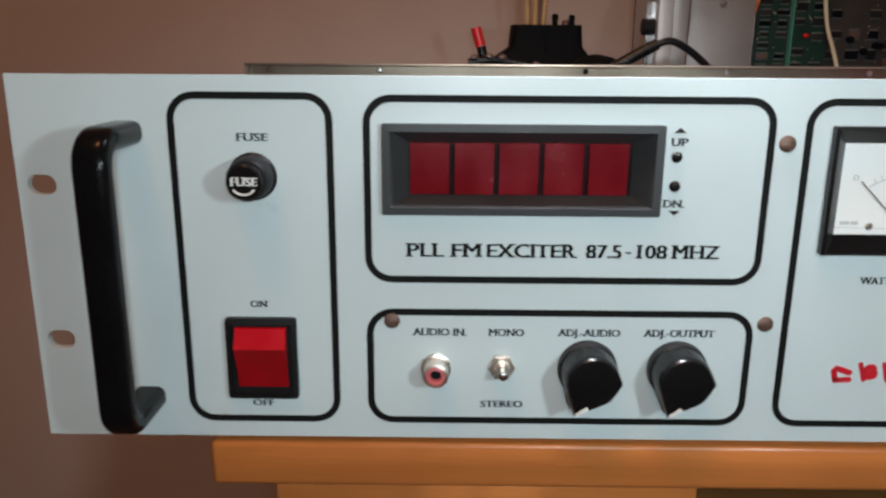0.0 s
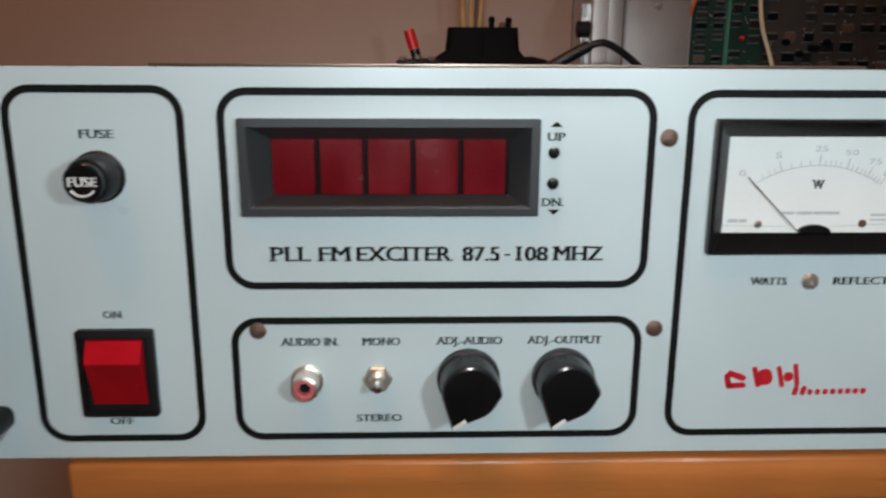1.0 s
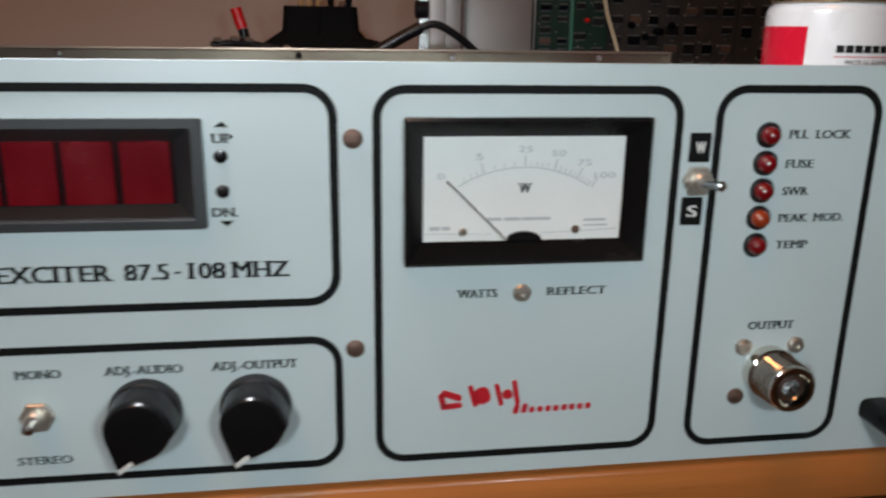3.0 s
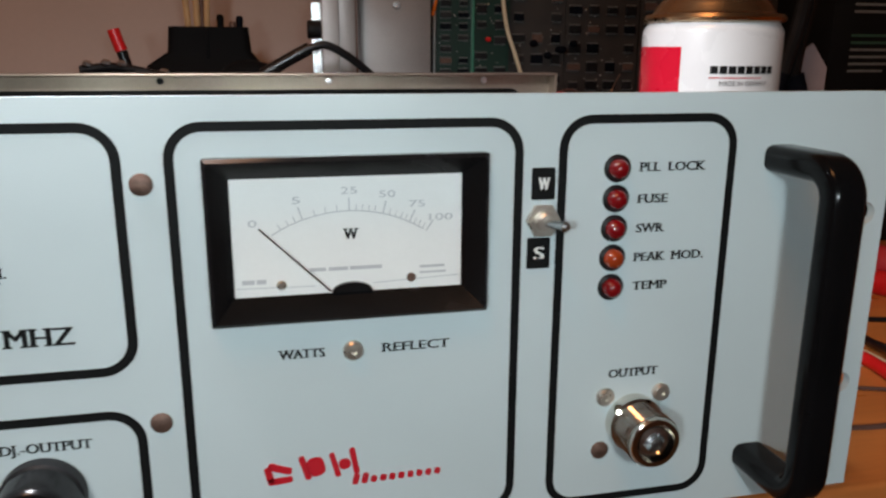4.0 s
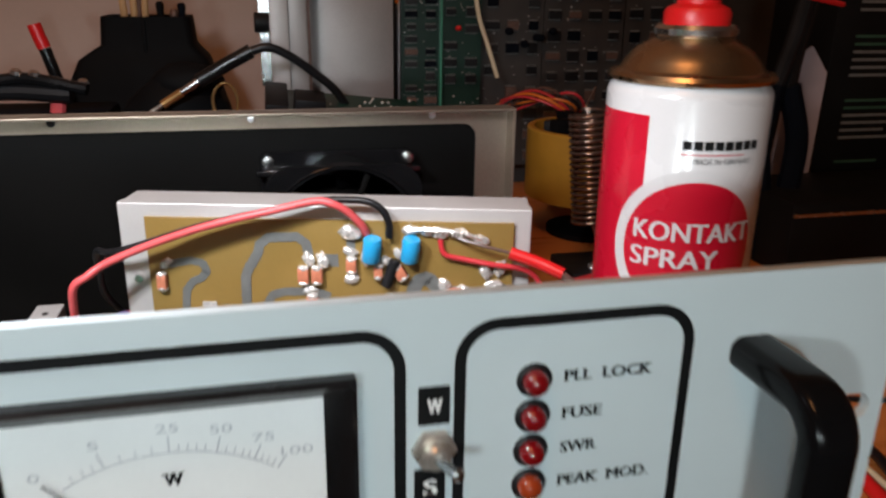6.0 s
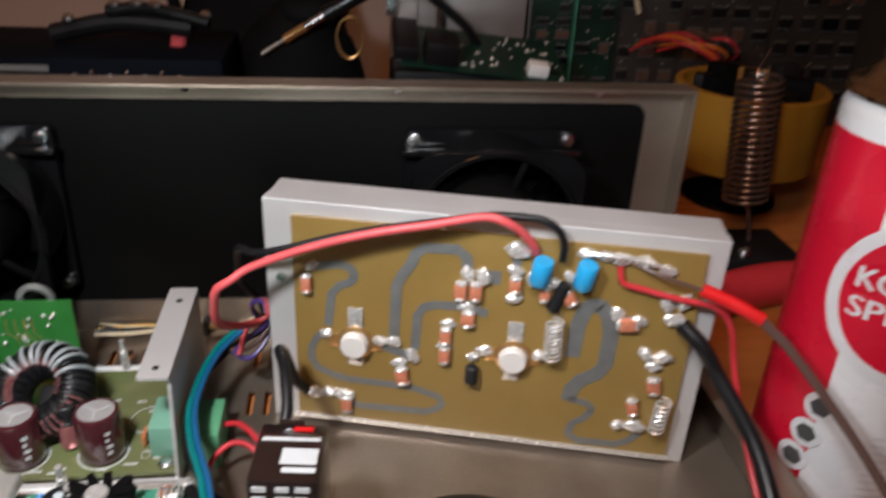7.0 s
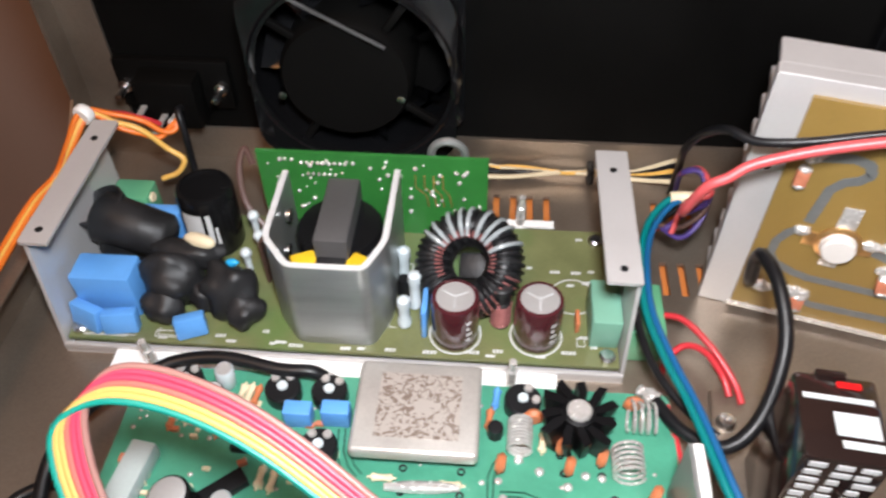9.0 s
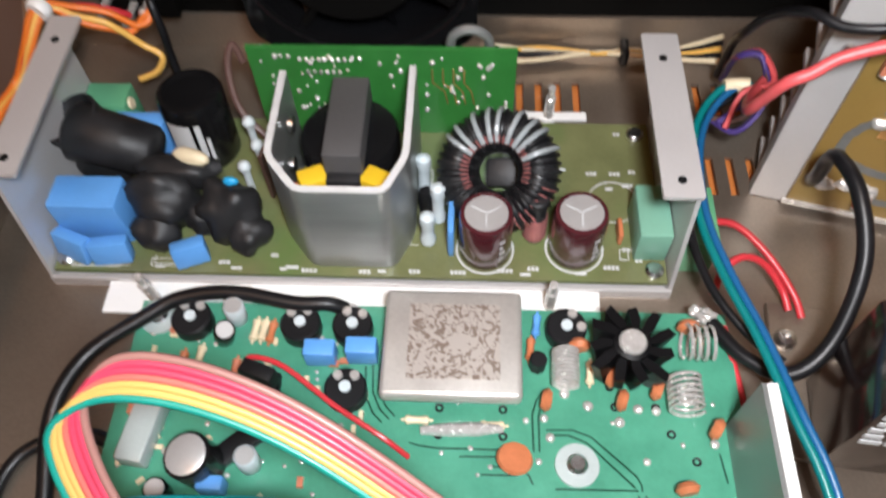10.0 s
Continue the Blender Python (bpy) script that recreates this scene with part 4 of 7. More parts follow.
wire("mains_wire", [(0.0665, 0.2440, 0.0430), (0.0690, 0.2360, 0.0470), (0.0710, 0.2320, 0.0380), (0.0715, 0.2300, 0.0280), (0.0730, 0.2260, 0.0160), (0.0720, 0.2220, 0.0060)], 0.0015, CABLE, "black insulated wire behind the power supply", group="mains wires")
for c, r in (((0.0366, 0.2250, 0.0525), 0.0036), ((0.0203, 0.1460, 0.0290), 0.0032)):
    solo("cable_tie", lathe(B(), [(r, -0.002), (r + 0.0006, -0.001), (r + 0.0006, 0.001), (r, 0.002)], c, (0.3, 1, 0.1), 12), WHITE, "white nylon cable tie round the mains wires", "cable tie")
# wires laid along the rear edge of the floor
for k in range(5):
    wire("loom_wire", [(0.186, 0.2520 + 0.0022 * k, 0.006 + 0.001 * (k % 2)), (0.205, 0.2535 + 0.0016 * ((k * 2) % 5), 0.0055), (0.225, 0.2570, 0.006), (0.240, 0.2560 + 0.0006 * k, 0.0065), (0.255, 0.2540 + 0.001 * k, 0.0065), (0.272, 0.2470 + 0.0012 * k, 0.012 + 0.002 * k)], 0.0011, (CREAM, CABLE, YELLOWW, CABLE, CREAM)[k], "thin loom wire along the rear of the case floor", "wire", 6, 6, "loom wires")
solo("cable_tie", box(B(), 0.2365, 0.2395, 0.2525, 0.2610, 0.0030, 0.0105, 0.001), CABLE, "black cable tie round the loom wires", "cable tie")

# ---- power supply ----
psu = thing("power_supply", "open frame switching power supply on an aluminium bracket", "power supply", (0.143, 0.185, 0.002))
PX0, PX1, PY0, PY1 = 0.0430, 0.2440, 0.1500, 0.2205
part("base_plate", box(B(), PX0, PX1, PY0, PY1, 0.0021, 0.0034), ALUW, psu)
part("front_edge", box(B(), PX0, PX1, PY0 - 0.0002, PY0 + 0.0012, 0.0034, 0.0068, 0.0003), ALUW, psu)
for x0, x1, f0, f1, zt in ((PX0, PX0 + 0.0013, PX0, PX0 + 0.0100, 0.0545), (PX1 - 0.0013, PX1, PX1 - 0.0115, PX1, 0.0500)):
    sd = B()
    slab(sd, [(PY0, 0.0034), (0.1570, zt - 0.004), (0.1570, zt - 0.0014), (0.2190, zt - 0.0014), (0.2190, 0.0034)], "x", x0, x1)
    side = part("bracket_side", sd, ALUW, psu, smooth=None)
    fl = B()
    slab(fl, rrect(f0, f1, 0.1550, 0.2195, 0.0008, 2), "z", zt - 0.0013, zt)
    part("bracket_flange", fl, ALUW, side, smooth=None)
    for yy in (0.1610, 0.2085):
        part("flange_hole", lathe(B(), [(0.0013, 0), (0.0013, 0.0003), (0, 0.0003)], ((f0 + f1) / 2, yy, zt), (0, 0, 1), 12), INK, side)
board = part("circuit_board", box(B(), 0.0446, 0.2424, 0.1520, 0.2180, 0.0070, 0.0086), OLIVEPCB, psu, "olive green circuit board with white print")
ZB = 0.0087


def pp(name, bm, material, label="", smooth=35):
    return part(name, bm, material, psu, label, smooth)


# upright board
up = part("upright_board", box(B(), 0.1060, 0.1935, 0.2125, 0.2141, ZB, 0.0485), GREENPCB2, psu, "bright green upright board with soldered joints")
rnd = random.Random(4)
joints = B()
for k in range(70):
    x, z = rnd.uniform(0.109, 0.191), rnd.uniform(0.020, 0.046)
    if 0.132 < x < 0.150 and z < 0.036:
        continue
    blob(joints, (x, 0.2122, z), rnd.uniform(0.0005, 0.0010), 1.0)
for k in range(9):
    blob(joints, (0.1230 + 0.0021 * k, 0.2122, 0.0440), 0.0008, 1.0)
    blob(joints, (0.1250 + 0.0021 * (k % 6), 0.2122, 0.0385), 0.0008, 1.0)
tagged(part("solder_joints", joints, SOLDER, up), kind="stuff")
tr = B()
for k in range(4):
    tube(tr, [(0.166 + 0.0035 * k, 0.21235, 0.040), (0.166 + 0.0035 * k, 0.21235, 0.034), (0.170 + 0.003 * k, 0.21235, 0.030), (0.171 + 0.003 * k, 0.21235, 0.024)], 0.0003, 4, per=1)
part("trace", tr, TAN, up)
# left part: filter
pp("filter_capacitor", box(B(), 0.0470, 0.0690, 0.1625, 0.1750, ZB, 0.0290, 0.0010), BLUE, "large sky blue film capacitor")
for x, y, w, d, h, a in ((0.0510, 0.1570, 0.0125, 0.0045, 0.0100, -22), (0.0640, 0.1560, 0.0125, 0.0050, 0.0090, 8), (0.0900, 0.1560, 0.0110, 0.0050, 0.0085, 22)):
    pp("small_capacitor", shifted(box(B(), -w / 2, w / 2, -d / 2, d / 2, 0, h, 0.0008), rotz(x, y, ZB, a, -12)), BLUE, "small sky blue film capacitor")
pp("rear_capacitor", box(B(), 0.0550, 0.0750, 0.1990, 0.2050, ZB, 0.0260, 0.0008), BLUE, "sky blue film capacitor")
ch = B()
cyl(ch, (0.0480, 0.1915, 0.0320), (0.0760, 0.1880, 0.0245), 0.0098, 0.0088, 24, 0.002)
lump(ch, (0.0560, 0.1900, 0.0200), 0.011, 0.008, 0.012, 3, 0.2)
pp("choke", ch, RUBBER, "choke in black shrink tube", 60)
mouth_at, mouth_axis = Vector((0.0500, 0.1925, 0.0345)), Vector((-0.35, -0.12, 1.0)).normalized()
mouth = pp("choke_mouth", lathe(B(), [(0.0086, -0.014), (0.0090, -0.006), (0.0098, 0.0), (0.0100, 0.0014), (0.0092, 0.0018), (0.0078, -0.001), (0.0074, -0.006), (0, -0.006)], mouth_at, mouth_axis, 28), RUBBER, "open flared end of the shrink tube", 60)
# copper-coloured strands stand for pinkish reflections inside the mouth
for k in range(4):
    part("winding", tube(B(), [mouth_at + Vector((-0.005 + 0.0026 * k, -0.004, -0.0052)), mouth_at + Vector((-0.0038 + 0.0026 * k, 0.0, -0.0030)), mouth_at + Vector((-0.005 + 0.0026 * k, 0.004, -0.0048))], 0.0007, 6), COPPER, mouth, "copper wire")
for c, r3, sd, am in (((0.0800, 0.1720, 0.0190), (0.0115, 0.0090, 0.0125), 1, 0.35), ((0.0850, 0.1800, 0.0260), (0.0130, 0.0060, 0.0060), 5, 0.3), ((0.0780, 0.1640, 0.0150), (0.0080, 0.0070, 0.0080), 8, 0.3),
                      ((0.1020, 0.1700, 0.0180), (0.0105, 0.0090, 0.0120), 2, 0.35), ((0.1080, 0.1640, 0.0140), (0.0070, 0.0070, 0.0070), 6, 0.4), ((0.0930, 0.1690, 0.0150), (0.0060, 0.0060, 0.0070), 9, 0.4)):
    pp("glued_part", lump(B(), c, *r3, sd, am), RUBBER, "lumpy part under black sealant", 60)
pp("varistor", shifted(lump(B(), (0, 0, 0), 0.0065, 0.0028, 0.0030, 2, 0.05), rotz(0.0900, 0.1815, 0.0310, -15)), CREAM, "cream disc varistor")
pp("blue_bead", lump(B(), (0.1035, 0.1740, 0.0285), 0.0025, 0.0015, 0.0015, 3, 0.1), CYAN)
bc = shifted(lathe(B(), [(0.0105, 0), (0.0110, 0.0010), (0.0110, 0.0270), (0.0103, 0.0285), (0.0088, 0.0287), (0.0085, 0.0278), (0, 0.0278)], (0, 0, 0), (0, 0, 1), 32), rotz(0.0860, 0.2030, ZB, 0, -3))
bigcap = pp("main_capacitor", bc, PLASTIC, "large black electrolytic capacitor")
st = B()
for a0, a1, z0, z1 in ((232, 275, 0.006, 0.0225), (282, 292, 0.008, 0.0225), (296, 302, 0.006, 0.016)):
    ring0 = [st.verts.new((0.0112 * math.cos(radians(a)), 0.0112 * math.sin(radians(a)), z0)) for a in np.linspace(a0, a1, 8)]
    ring1 = [st.verts.new((0.0112 * math.cos(radians(a)), 0.0112 * math.sin(radians(a)), z1)) for a in np.linspace(a0, a1, 8)]
    for i in range(7):
        st.faces.new((ring0[i], ring0[i + 1], ring1[i + 1], ring1[i]))
part("printed_stripe", shifted(st, rotz(0.0860, 0.2030, ZB, 0, -3)), GREYBAR, bigcap)
pp("input_terminal", box(B(), 0.0446, 0.0600, 0.2065, 0.2178, ZB, 0.0265, 0.0008), TERMINAL, "green screw terminal block")
part("screw_head", lathe(B(), [(0.0022, 0), (0.0018, 0.0008), (0, 0.0008)], (0.0602, 0.2110, 0.0235), (1, 0, 0.2), 12), CREAM, psu)
for x, y, h in ((0.1040, 0.2010, 0.017), (0.1075, 0.1935, 0.014), (0.1040, 0.1860, 0.012)):
    dd = B()
    blob(dd, (x, y, ZB + h), 0.0023, 1.0)
    cyl(dd, (x, y, ZB), (x, y, ZB + h), 0.0013, n=8)
    pp("glass_diode", dd, GREYPLASTIC)
pp("mica_plate", shifted(box(B(), -0.004, 0.004, -0.0006, 0.0006, 0, 0.022), rotz(0.1125, 0.186, ZB, 80)), SCREW)
pp("earth_wire", tube(B(), [(0.103, 0.2150, 0.040), (0.1005, 0.2165, 0.046), (0.0985, 0.212, 0.040), (0.1010, 0.205, 0.028), (0.1100, 0.200, 0.018)], 0.0013, 8), BROWNW)
# U-shaped heat sink
ux = [(0.1190, 0.2020), (0.1190, 0.1720), (0.1193, 0.1690), (0.1206, 0.1662), (0.1276, 0.1574), (0.1294, 0.1559), (0.1318, 0.1553), (0.1530, 0.1553), (0.1552, 0.1558), (0.1568, 0.1574), (0.1606, 0.1662), (0.1614, 0.1690), (0.1617, 0.1720), (0.1617, 0.2050)]
us = B()
n_in = []
for i, p in enumerate(ux):
    a, b = Vector(ux[max(i - 1, 0)]), Vector(ux[min(i + 1, len(ux) - 1)])
    d = (b - a).normalized()
    n_in.append((p[0] - d.y * 0.0021, p[1] + d.x * 0.0021))
loop = ux + n_in[::-1]
slab(us, loop, "z", ZB, 0.0485)
usink = pp("heat_sink", us, ALU, "U-shaped brushed aluminium heat sink", 40)
# rim coloured paler than the sink, for the light its top edge catches
part("rim", slab(B(), loop, "z", 0.0486, 0.0490), RIM, usink, "top edge coloured bright where it catches light", smooth=None)
for x, y, z in ((0.1222, 0.188, 0.040), (0.1222, 0.180, 0.030)):
    part("clip_screw", lathe(B(), [(0.0026, 0), (0.0026, 0.0016), (0, 0.0020)], (x, y, z), (1, 0, 0), 12), STEEL, usink)
tf = pp("transformer", box(B(), 0.1342, 0.1462, 0.1740, 0.2070, ZB, 0.0420, 0.0008), FERRITE, "grey ferrite transformer with yellow tape")
part("winding", lathe(B(), [(0.0155, 0), (0.0160, 0.001), (0.0160, 0.022), (0.0150, 0.0235)], (0.1402, 0.1910, ZB + 0.001), (0, 0, 1), 32), PLASTIC, tf)
for x in (0.1302, 0.1502):
    part("tape", shifted(box(B(), -0.0045, 0.0045, -0.0035, 0.0035, 0, 0.0235, 0.001), rotz(x, 0.1735, ZB + 0.001, 25 if x < 0.14 else -25)), YELLOW, tf)
part("core_front", box(B(), 0.1350, 0.1455, 0.1700, 0.1738, ZB, 0.0345, 0.0006), RUBBER, tf)
part("orange_bead", box(B(), 0.1238, 0.1262, 0.1735, 0.1760, ZB, 0.027, 0.0005), ORANGE, usink)
# toroid choke
TM = Matrix.Translation((0.1884, 0.1825, 0.0250)) @ Matrix.Rotation(radians(36), 4, "X") @ Matrix.Rotation(radians(-10), 4, "Y") @ Matrix.Rotation(radians(0), 4, "Z")
tb_ = B()
RR, rr_ = 0.0132, 0.0060
ring = []
for i in range(40):
    a = 2 * math.pi * i / 40
    ring.append([tb_.verts.new(TM @ Vector(((RR + rr_ * math.cos(c) * 1.0) * math.cos(a), (RR + rr_ * math.cos(c)) * math.sin(a), rr_ * 1.40 * math.sin(c)))) for c in [2 * math.pi * k / 14 for k in range(14)]])
for i in range(40):
    for k in range(14):
        tb_.faces.new((ring[i][k], ring[(i + 1) % 40][k], ring[(i + 1) % 40][(k + 1) % 14], ring[i][(k + 1) % 14]))
tor = pp("toroid_choke", tb_, RUBBER, "black toroid choke wound with copper and grey wire", 70)


def turn_on(a, r, lo=-115, hi=115, steps=14):
    pts = []
    for i in range(steps + 1):
        c = radians(lo + (hi - lo) * i / steps)
        pts.append(TM @ Vector(((RR + r * math.cos(c)) * math.cos(a), (RR + r * math.cos(c)) * math.sin(a), r * 1.40 * math.sin(c))))
    return pts


for i in range(44):
    a = radians(360 * i / 44)
    part("winding", tube(B(), turn_on(a, rr_ + 0.0004, -40, 220), 0.00072, 6, per=1), CABLE if i % 3 else RUBBER, tor)
for i in range(9):
    a = radians(22 + 15.5 * i + (4 if i % 3 == 1 else 0))
    part("winding", tube(B(), turn_on(a, rr_ + 0.0009, -5, 125), 0.00085, 6, per=1), GREYWIRE, tor, "grey wire")
for i in range(30):
    a = radians(-20 + 232 * i / 29)
    part("winding", tube(B(), turn_on(a, rr_ + 0.0009, 108, 130, 5), 0.00040, 6, per=1), COPPER, tor, "copper wire")
for i in range(8):
    a = radians(-75 + 8 * i)
    part("winding", tube(B(), turn_on(a, rr_ + 0.0010, 20, 70, 6), 0.00034, 6, per=1), COPPER, tor, "copper wire")
# black plug added so that the ring's hole reads as deep shade
part("dark_hole_plug", shifted(box(B(), -0.0052, 0.0052, -0.0050, 0.0050, -0.0130, -0.0060, 0.0012), TM), RUBBER, tor)
# output capacitors
for x, y in ((0.1845, 0.1630), (0.2135, 0.1640)):
    cp = pp("output_capacitor", lathe(B(), [(0.0080, 0), (0.0084, 0.0008), (0.0084, 0.0190), (0.0080, 0.0205), (0.0068, 0.0208), (0.0066, 0.0202)], (x, y, ZB), (0, 0, 1), 30), MAROON, "maroon electrolytic capacitor with a pale top")
    part("top", lathe(B(), [(0.0067, 0.0200), (0.0067, 0.0206), (0, 0.0206)], (x, y, ZB), (0, 0, 1), 26), CAPTOP, cp)
    vent = B()
    for a in (30, 150, 270):
        m = Matrix.Translation((x, y, ZB + 0.0207)) @ Matrix.Rotation(radians(a), 4, "Z")
        shifted_box = box(B(), 0, 0.0052, -0.0002, 0.0002, 0, 0.0001)
        join(vent, shifted_box, m)
    part("vent_score", vent, GREYBAR, cp)
    lb = B()
    for k, (z0, w) in enumerate(((0.005, 12), (0.008, 16), (0.011, 9), (0.014, 14))):
        r = 0.00852
        aa = np.linspace(radians(300), radians(300 + w), 4)
        v0 = [lb.verts.new((x + r * math.cos(a), y + r * math.sin(a), ZB + z0)) for a in aa]
        v1 = [lb.verts.new((x + r * math.cos(a), y + r * math.sin(a), ZB + z0 + 0.0016)) for a in aa]
        for i in range(3):
            lb.faces.new((v0[i], v0[i + 1], v1[i + 1], v1[i]))
    part("print_bars", lb, GREYBAR, cp)
dr = pp("drum_choke", lathe(B(), [(0.0034, 0), (0.0034, 0.0120), (0.0030, 0.0125), (0.0030, 0.0160), (0.0036, 0.0165), (0.0036, 0.0190), (0.0030, 0.0196), (0, 0.0197)], (0.2005, 0.1690, ZB), (0.0, 0.05, 1), 16), RUBBER)
part("winding", coil(B(), (0.2005, 0.1690, ZB + 0.001), (0.2005, 0.1695, ZB + 0.011), 0.0035, 0.0004, 10), COPPER, dr)
for x, y, h in ((0.1660, 0.1650, 0.0150), (0.1690, 0.1740, 0.0180), (0.1640, 0.1840, 0.0200)):
    pp("resistor", lathe(B(), [(0.0010, 0), (0.0024, 0.0012), (0.0026, 0.0035), (0.0020, 0.0050), (0.0020, h - 0.006), (0.0026, h - 0.004), (0.0024, h - 0.0012), (0.0008, h)], (x, y, ZB), (0, 0.08, 1), 14), GREYPLASTIC, "pale grey upright resistor")
pp("resistor", lathe(B(), [(0.0022, 0), (0.0024, 0.002), (0.0024, 0.012), (0.0020, 0.014), (0, 0.0142)], (0.1650, 0.1760, ZB), (0, 0, 1), 12), MATT)
pp("blue_capacitor", box(B(), 0.1725, 0.1745, 0.1600, 0.1720, ZB, 0.0230, 0.0006), BLUE)
pp("output_terminal", box(B(), 0.2320, 0.2424, 0.1600, 0.1800, ZB, 0.0230, 0.0008), TERMINAL2, "pale green terminal block")
pp("orange_part", box(B(), 0.2275, 0.2290, 0.1660, 0.1730, ZB, 0.0140, 0.0004), ORANGE)
for x, y in ((0.1845, 0.1630), (0.2135, 0.1640)):
    part("print_ring", lathe(B(), [(0.0089, 0), (0.0095, 0), (0.0095, 0.0002), (0.0089, 0.0002)], (x, y, ZB), (0, 0, 1), 36, caps=False), GREYBAR, board)
part("print_ring", lathe(B(), [(0.0082, 0), (0.0086, 0.0), (0.0086, 0.0002), (0.0082, 0.0002)], (0.2275, 0.1830, ZB), (0, 0, 1), 36, caps=False), GREYBAR, board)
for x, y in ((0.2375, 0.2125), (0.2385, 0.1560), (0.0480, 0.1560)):
    pp("board_screw", lathe(B(), [(0.0030, 0), (0.0030, 0.0012), (0.0022, 0.0020), (0, 0.0021)], (x, y, ZB), (0, 0, 1), 14), STEEL)
for k in range(26):
    x, y = rnd.uniform(0.056, 0.236), rnd.choice((0.1533, 0.1541, 0.1940, 0.1960, 0.2010, 0.1880))
    if y > 0.16 and x < 0.205:
        continue
    w = rnd.uniform(0.002, 0.0042)
    part("print_bar", box(B(), x, x + w, y, y + 0.0011, ZB - 0.00005, ZB + 0.0001), GREYBAR, board, smooth=None)
for x0, x1, y0, y1 in ((0.050, 0.066, 0.1532, 0.1560), (0.076, 0.086, 0.1540, 0.1570), (0.160, 0.166, 0.1880, 0.1960), (0.228, 0.2310, 0.1600, 0.1640)):
    part("print_frame", shifted(ring_xz(B(), rrect(x0, x1, y0, y1, 0.0002, 1), rrect(x0 + 0.0003, x1 - 0.0003, y0 + 0.0003, y1 - 0.0003, 0.0001, 1), 0, 0, 0.0001), Matrix.Translation((0, 0, ZB)) @ Matrix(((1, 0, 0, 0), (0, 0, 1, 0), (0, 1, 0, 0), (0, 0, 0, 1)))), GREYBAR, board, smooth=None)
for x, y, w in ((0.221, 0.195, 3), (0.229, 0.195, 3), (0.235, 0.196, 2), (0.233, 0.190, 3), (0.231, 0.213, 2), (0.162, 0.154, 3), (0.176, 0.154, 4), (0.191, 0.155, 4), (0.200, 0.156, 3), (0.225, 0.157, 4), (0.231, 0.164, 3), (0.234, 0.160, 2), (0.163, 0.202, 2), (0.100, 0.156, 3), (0.116, 0.159, 2), (0.128, 0.1535, 4), (0.146, 0.1535, 3)):
    for k in range(w):
        part("print_mark", shifted(box(B(), -0.0005, 0.0005, -0.0007, 0.0007, 0, 0.0001), rotz(x + 0.0013 * (k - (w - 1) / 2), y, ZB, 0)), GREYBAR, board, smooth=None)
for x0, y0, x1, y1 in ((0.046, 0.1538, 0.069, 0.1541), (0.046, 0.1538, 0.0463, 0.1570), (0.0687, 0.1538, 0.069, 0.1570), (0.077, 0.1548, 0.085, 0.1551), (0.077, 0.1548, 0.0773, 0.158), (0.0847, 0.1548, 0.085, 0.158), (0.160, 0.195, 0.1665, 0.1953), (0.160, 0.164, 0.1603, 0.1953), (0.1662, 0.190, 0.1665, 0.1953), (0.160, 0.164, 0.163, 0.1643)):
    part("print_line", box(B(), x0, x1, y0, y1, ZB, ZB + 0.0001), GREYBAR, board, smooth=None)
pp("rear_clip", tube(B(), [(0.172, 0.2165, 0.040), (0.1725, 0.2165, 0.050), (0.178, 0.2165, 0.0535), (0.184, 0.2165, 0.050), (0.1845, 0.2165, 0.040)], 0.0016, 8), ALU)
solo("green_plug", box(B(), 0.2452, 0.2580, 0.1600, 0.1830, 0.0021, 0.0185, 0.0008), TERMINAL, "green plug-in terminal beside the power supply", "terminal block")
# white insulating strips
solo("insulating_strip", box(B(), 0.0630, 0.2210, 0.1385, 0.1497, 0.0046, 0.0056), WHITE, "white plastic insulating strip under the boards", "strip")
solo("insulating_strip", box(B(), 0.1935, 0.2215, 0.2225, 0.2262, 0.0046, 0.0056), WHITE, "white plastic insulating strip behind the power supply", "strip")
for x, y in ((0.2075, 0.2245), (0.0790, 0.1440), (0.2050, 0.1445)):
    solo("stand_off", lathe(B(), [(0.0019, 0), (0.0019, 0.0105), (0.0013, 0.0110), (0.0013, 0.0160), (0, 0.0163)], (x, y, 0.0057), (0.0, -0.1, 1), 12), SOLDER, "bright steel threaded stand-off", "stand-off", "stand-offs")
for x, y in ((0.150, 0.1440), (0.1, 0.1440), (0.2075, 0.2250)):
    solo("strip_foot", cyl(B(), (x, y, 0.0020), (x, y, 0.0047), 0.0028, n=12), WHITE, "white plastic spacer under the insulating strip", "spacer")

# ---- radio-frequency amplifier on its heat sink ----
AM = Matrix.Translation((0.2765, 0.1925, 0.0026)) @ Matrix.Rotation(math.atan2(-0.042, 0.1665), 4, "Z")
amp = thing("amplifier_module", "finned aluminium heat sink carrying a mustard amplifier board", "amplifier", AM.translation)
AL, AH = 0.1722, 0.1015


def A(u, v, out=0.0):
    """A place on the amplifier's face: millimetres along it, up it, and out from it."""
    return AM @ Vector((u / 1000, -out / 1000, v / 1000))


part("base", shifted(box(B(), 0, AL, 0.0, 0.006, -0.0005, AH, 0.0004), AM), ALUW, amp, smooth=None)
for k in range(10):
    z1 = AH - 0.0002 - k * 0.0104
    part("fin", shifted(box(B(), 0.0006, AL - 0.0006, 0.0061, 0.0205, z1 - 0.0024, z1, 0.0003), AM), ALUW, amp, smooth=None)
apcb = part("circuit_board", shifted(box(B(), 0.0115, 0.1650, -0.0018, -0.0001, 0.0030, 0.0960), AM), MUSTARD, amp, "mustard brown bare circuit board", smooth=None)
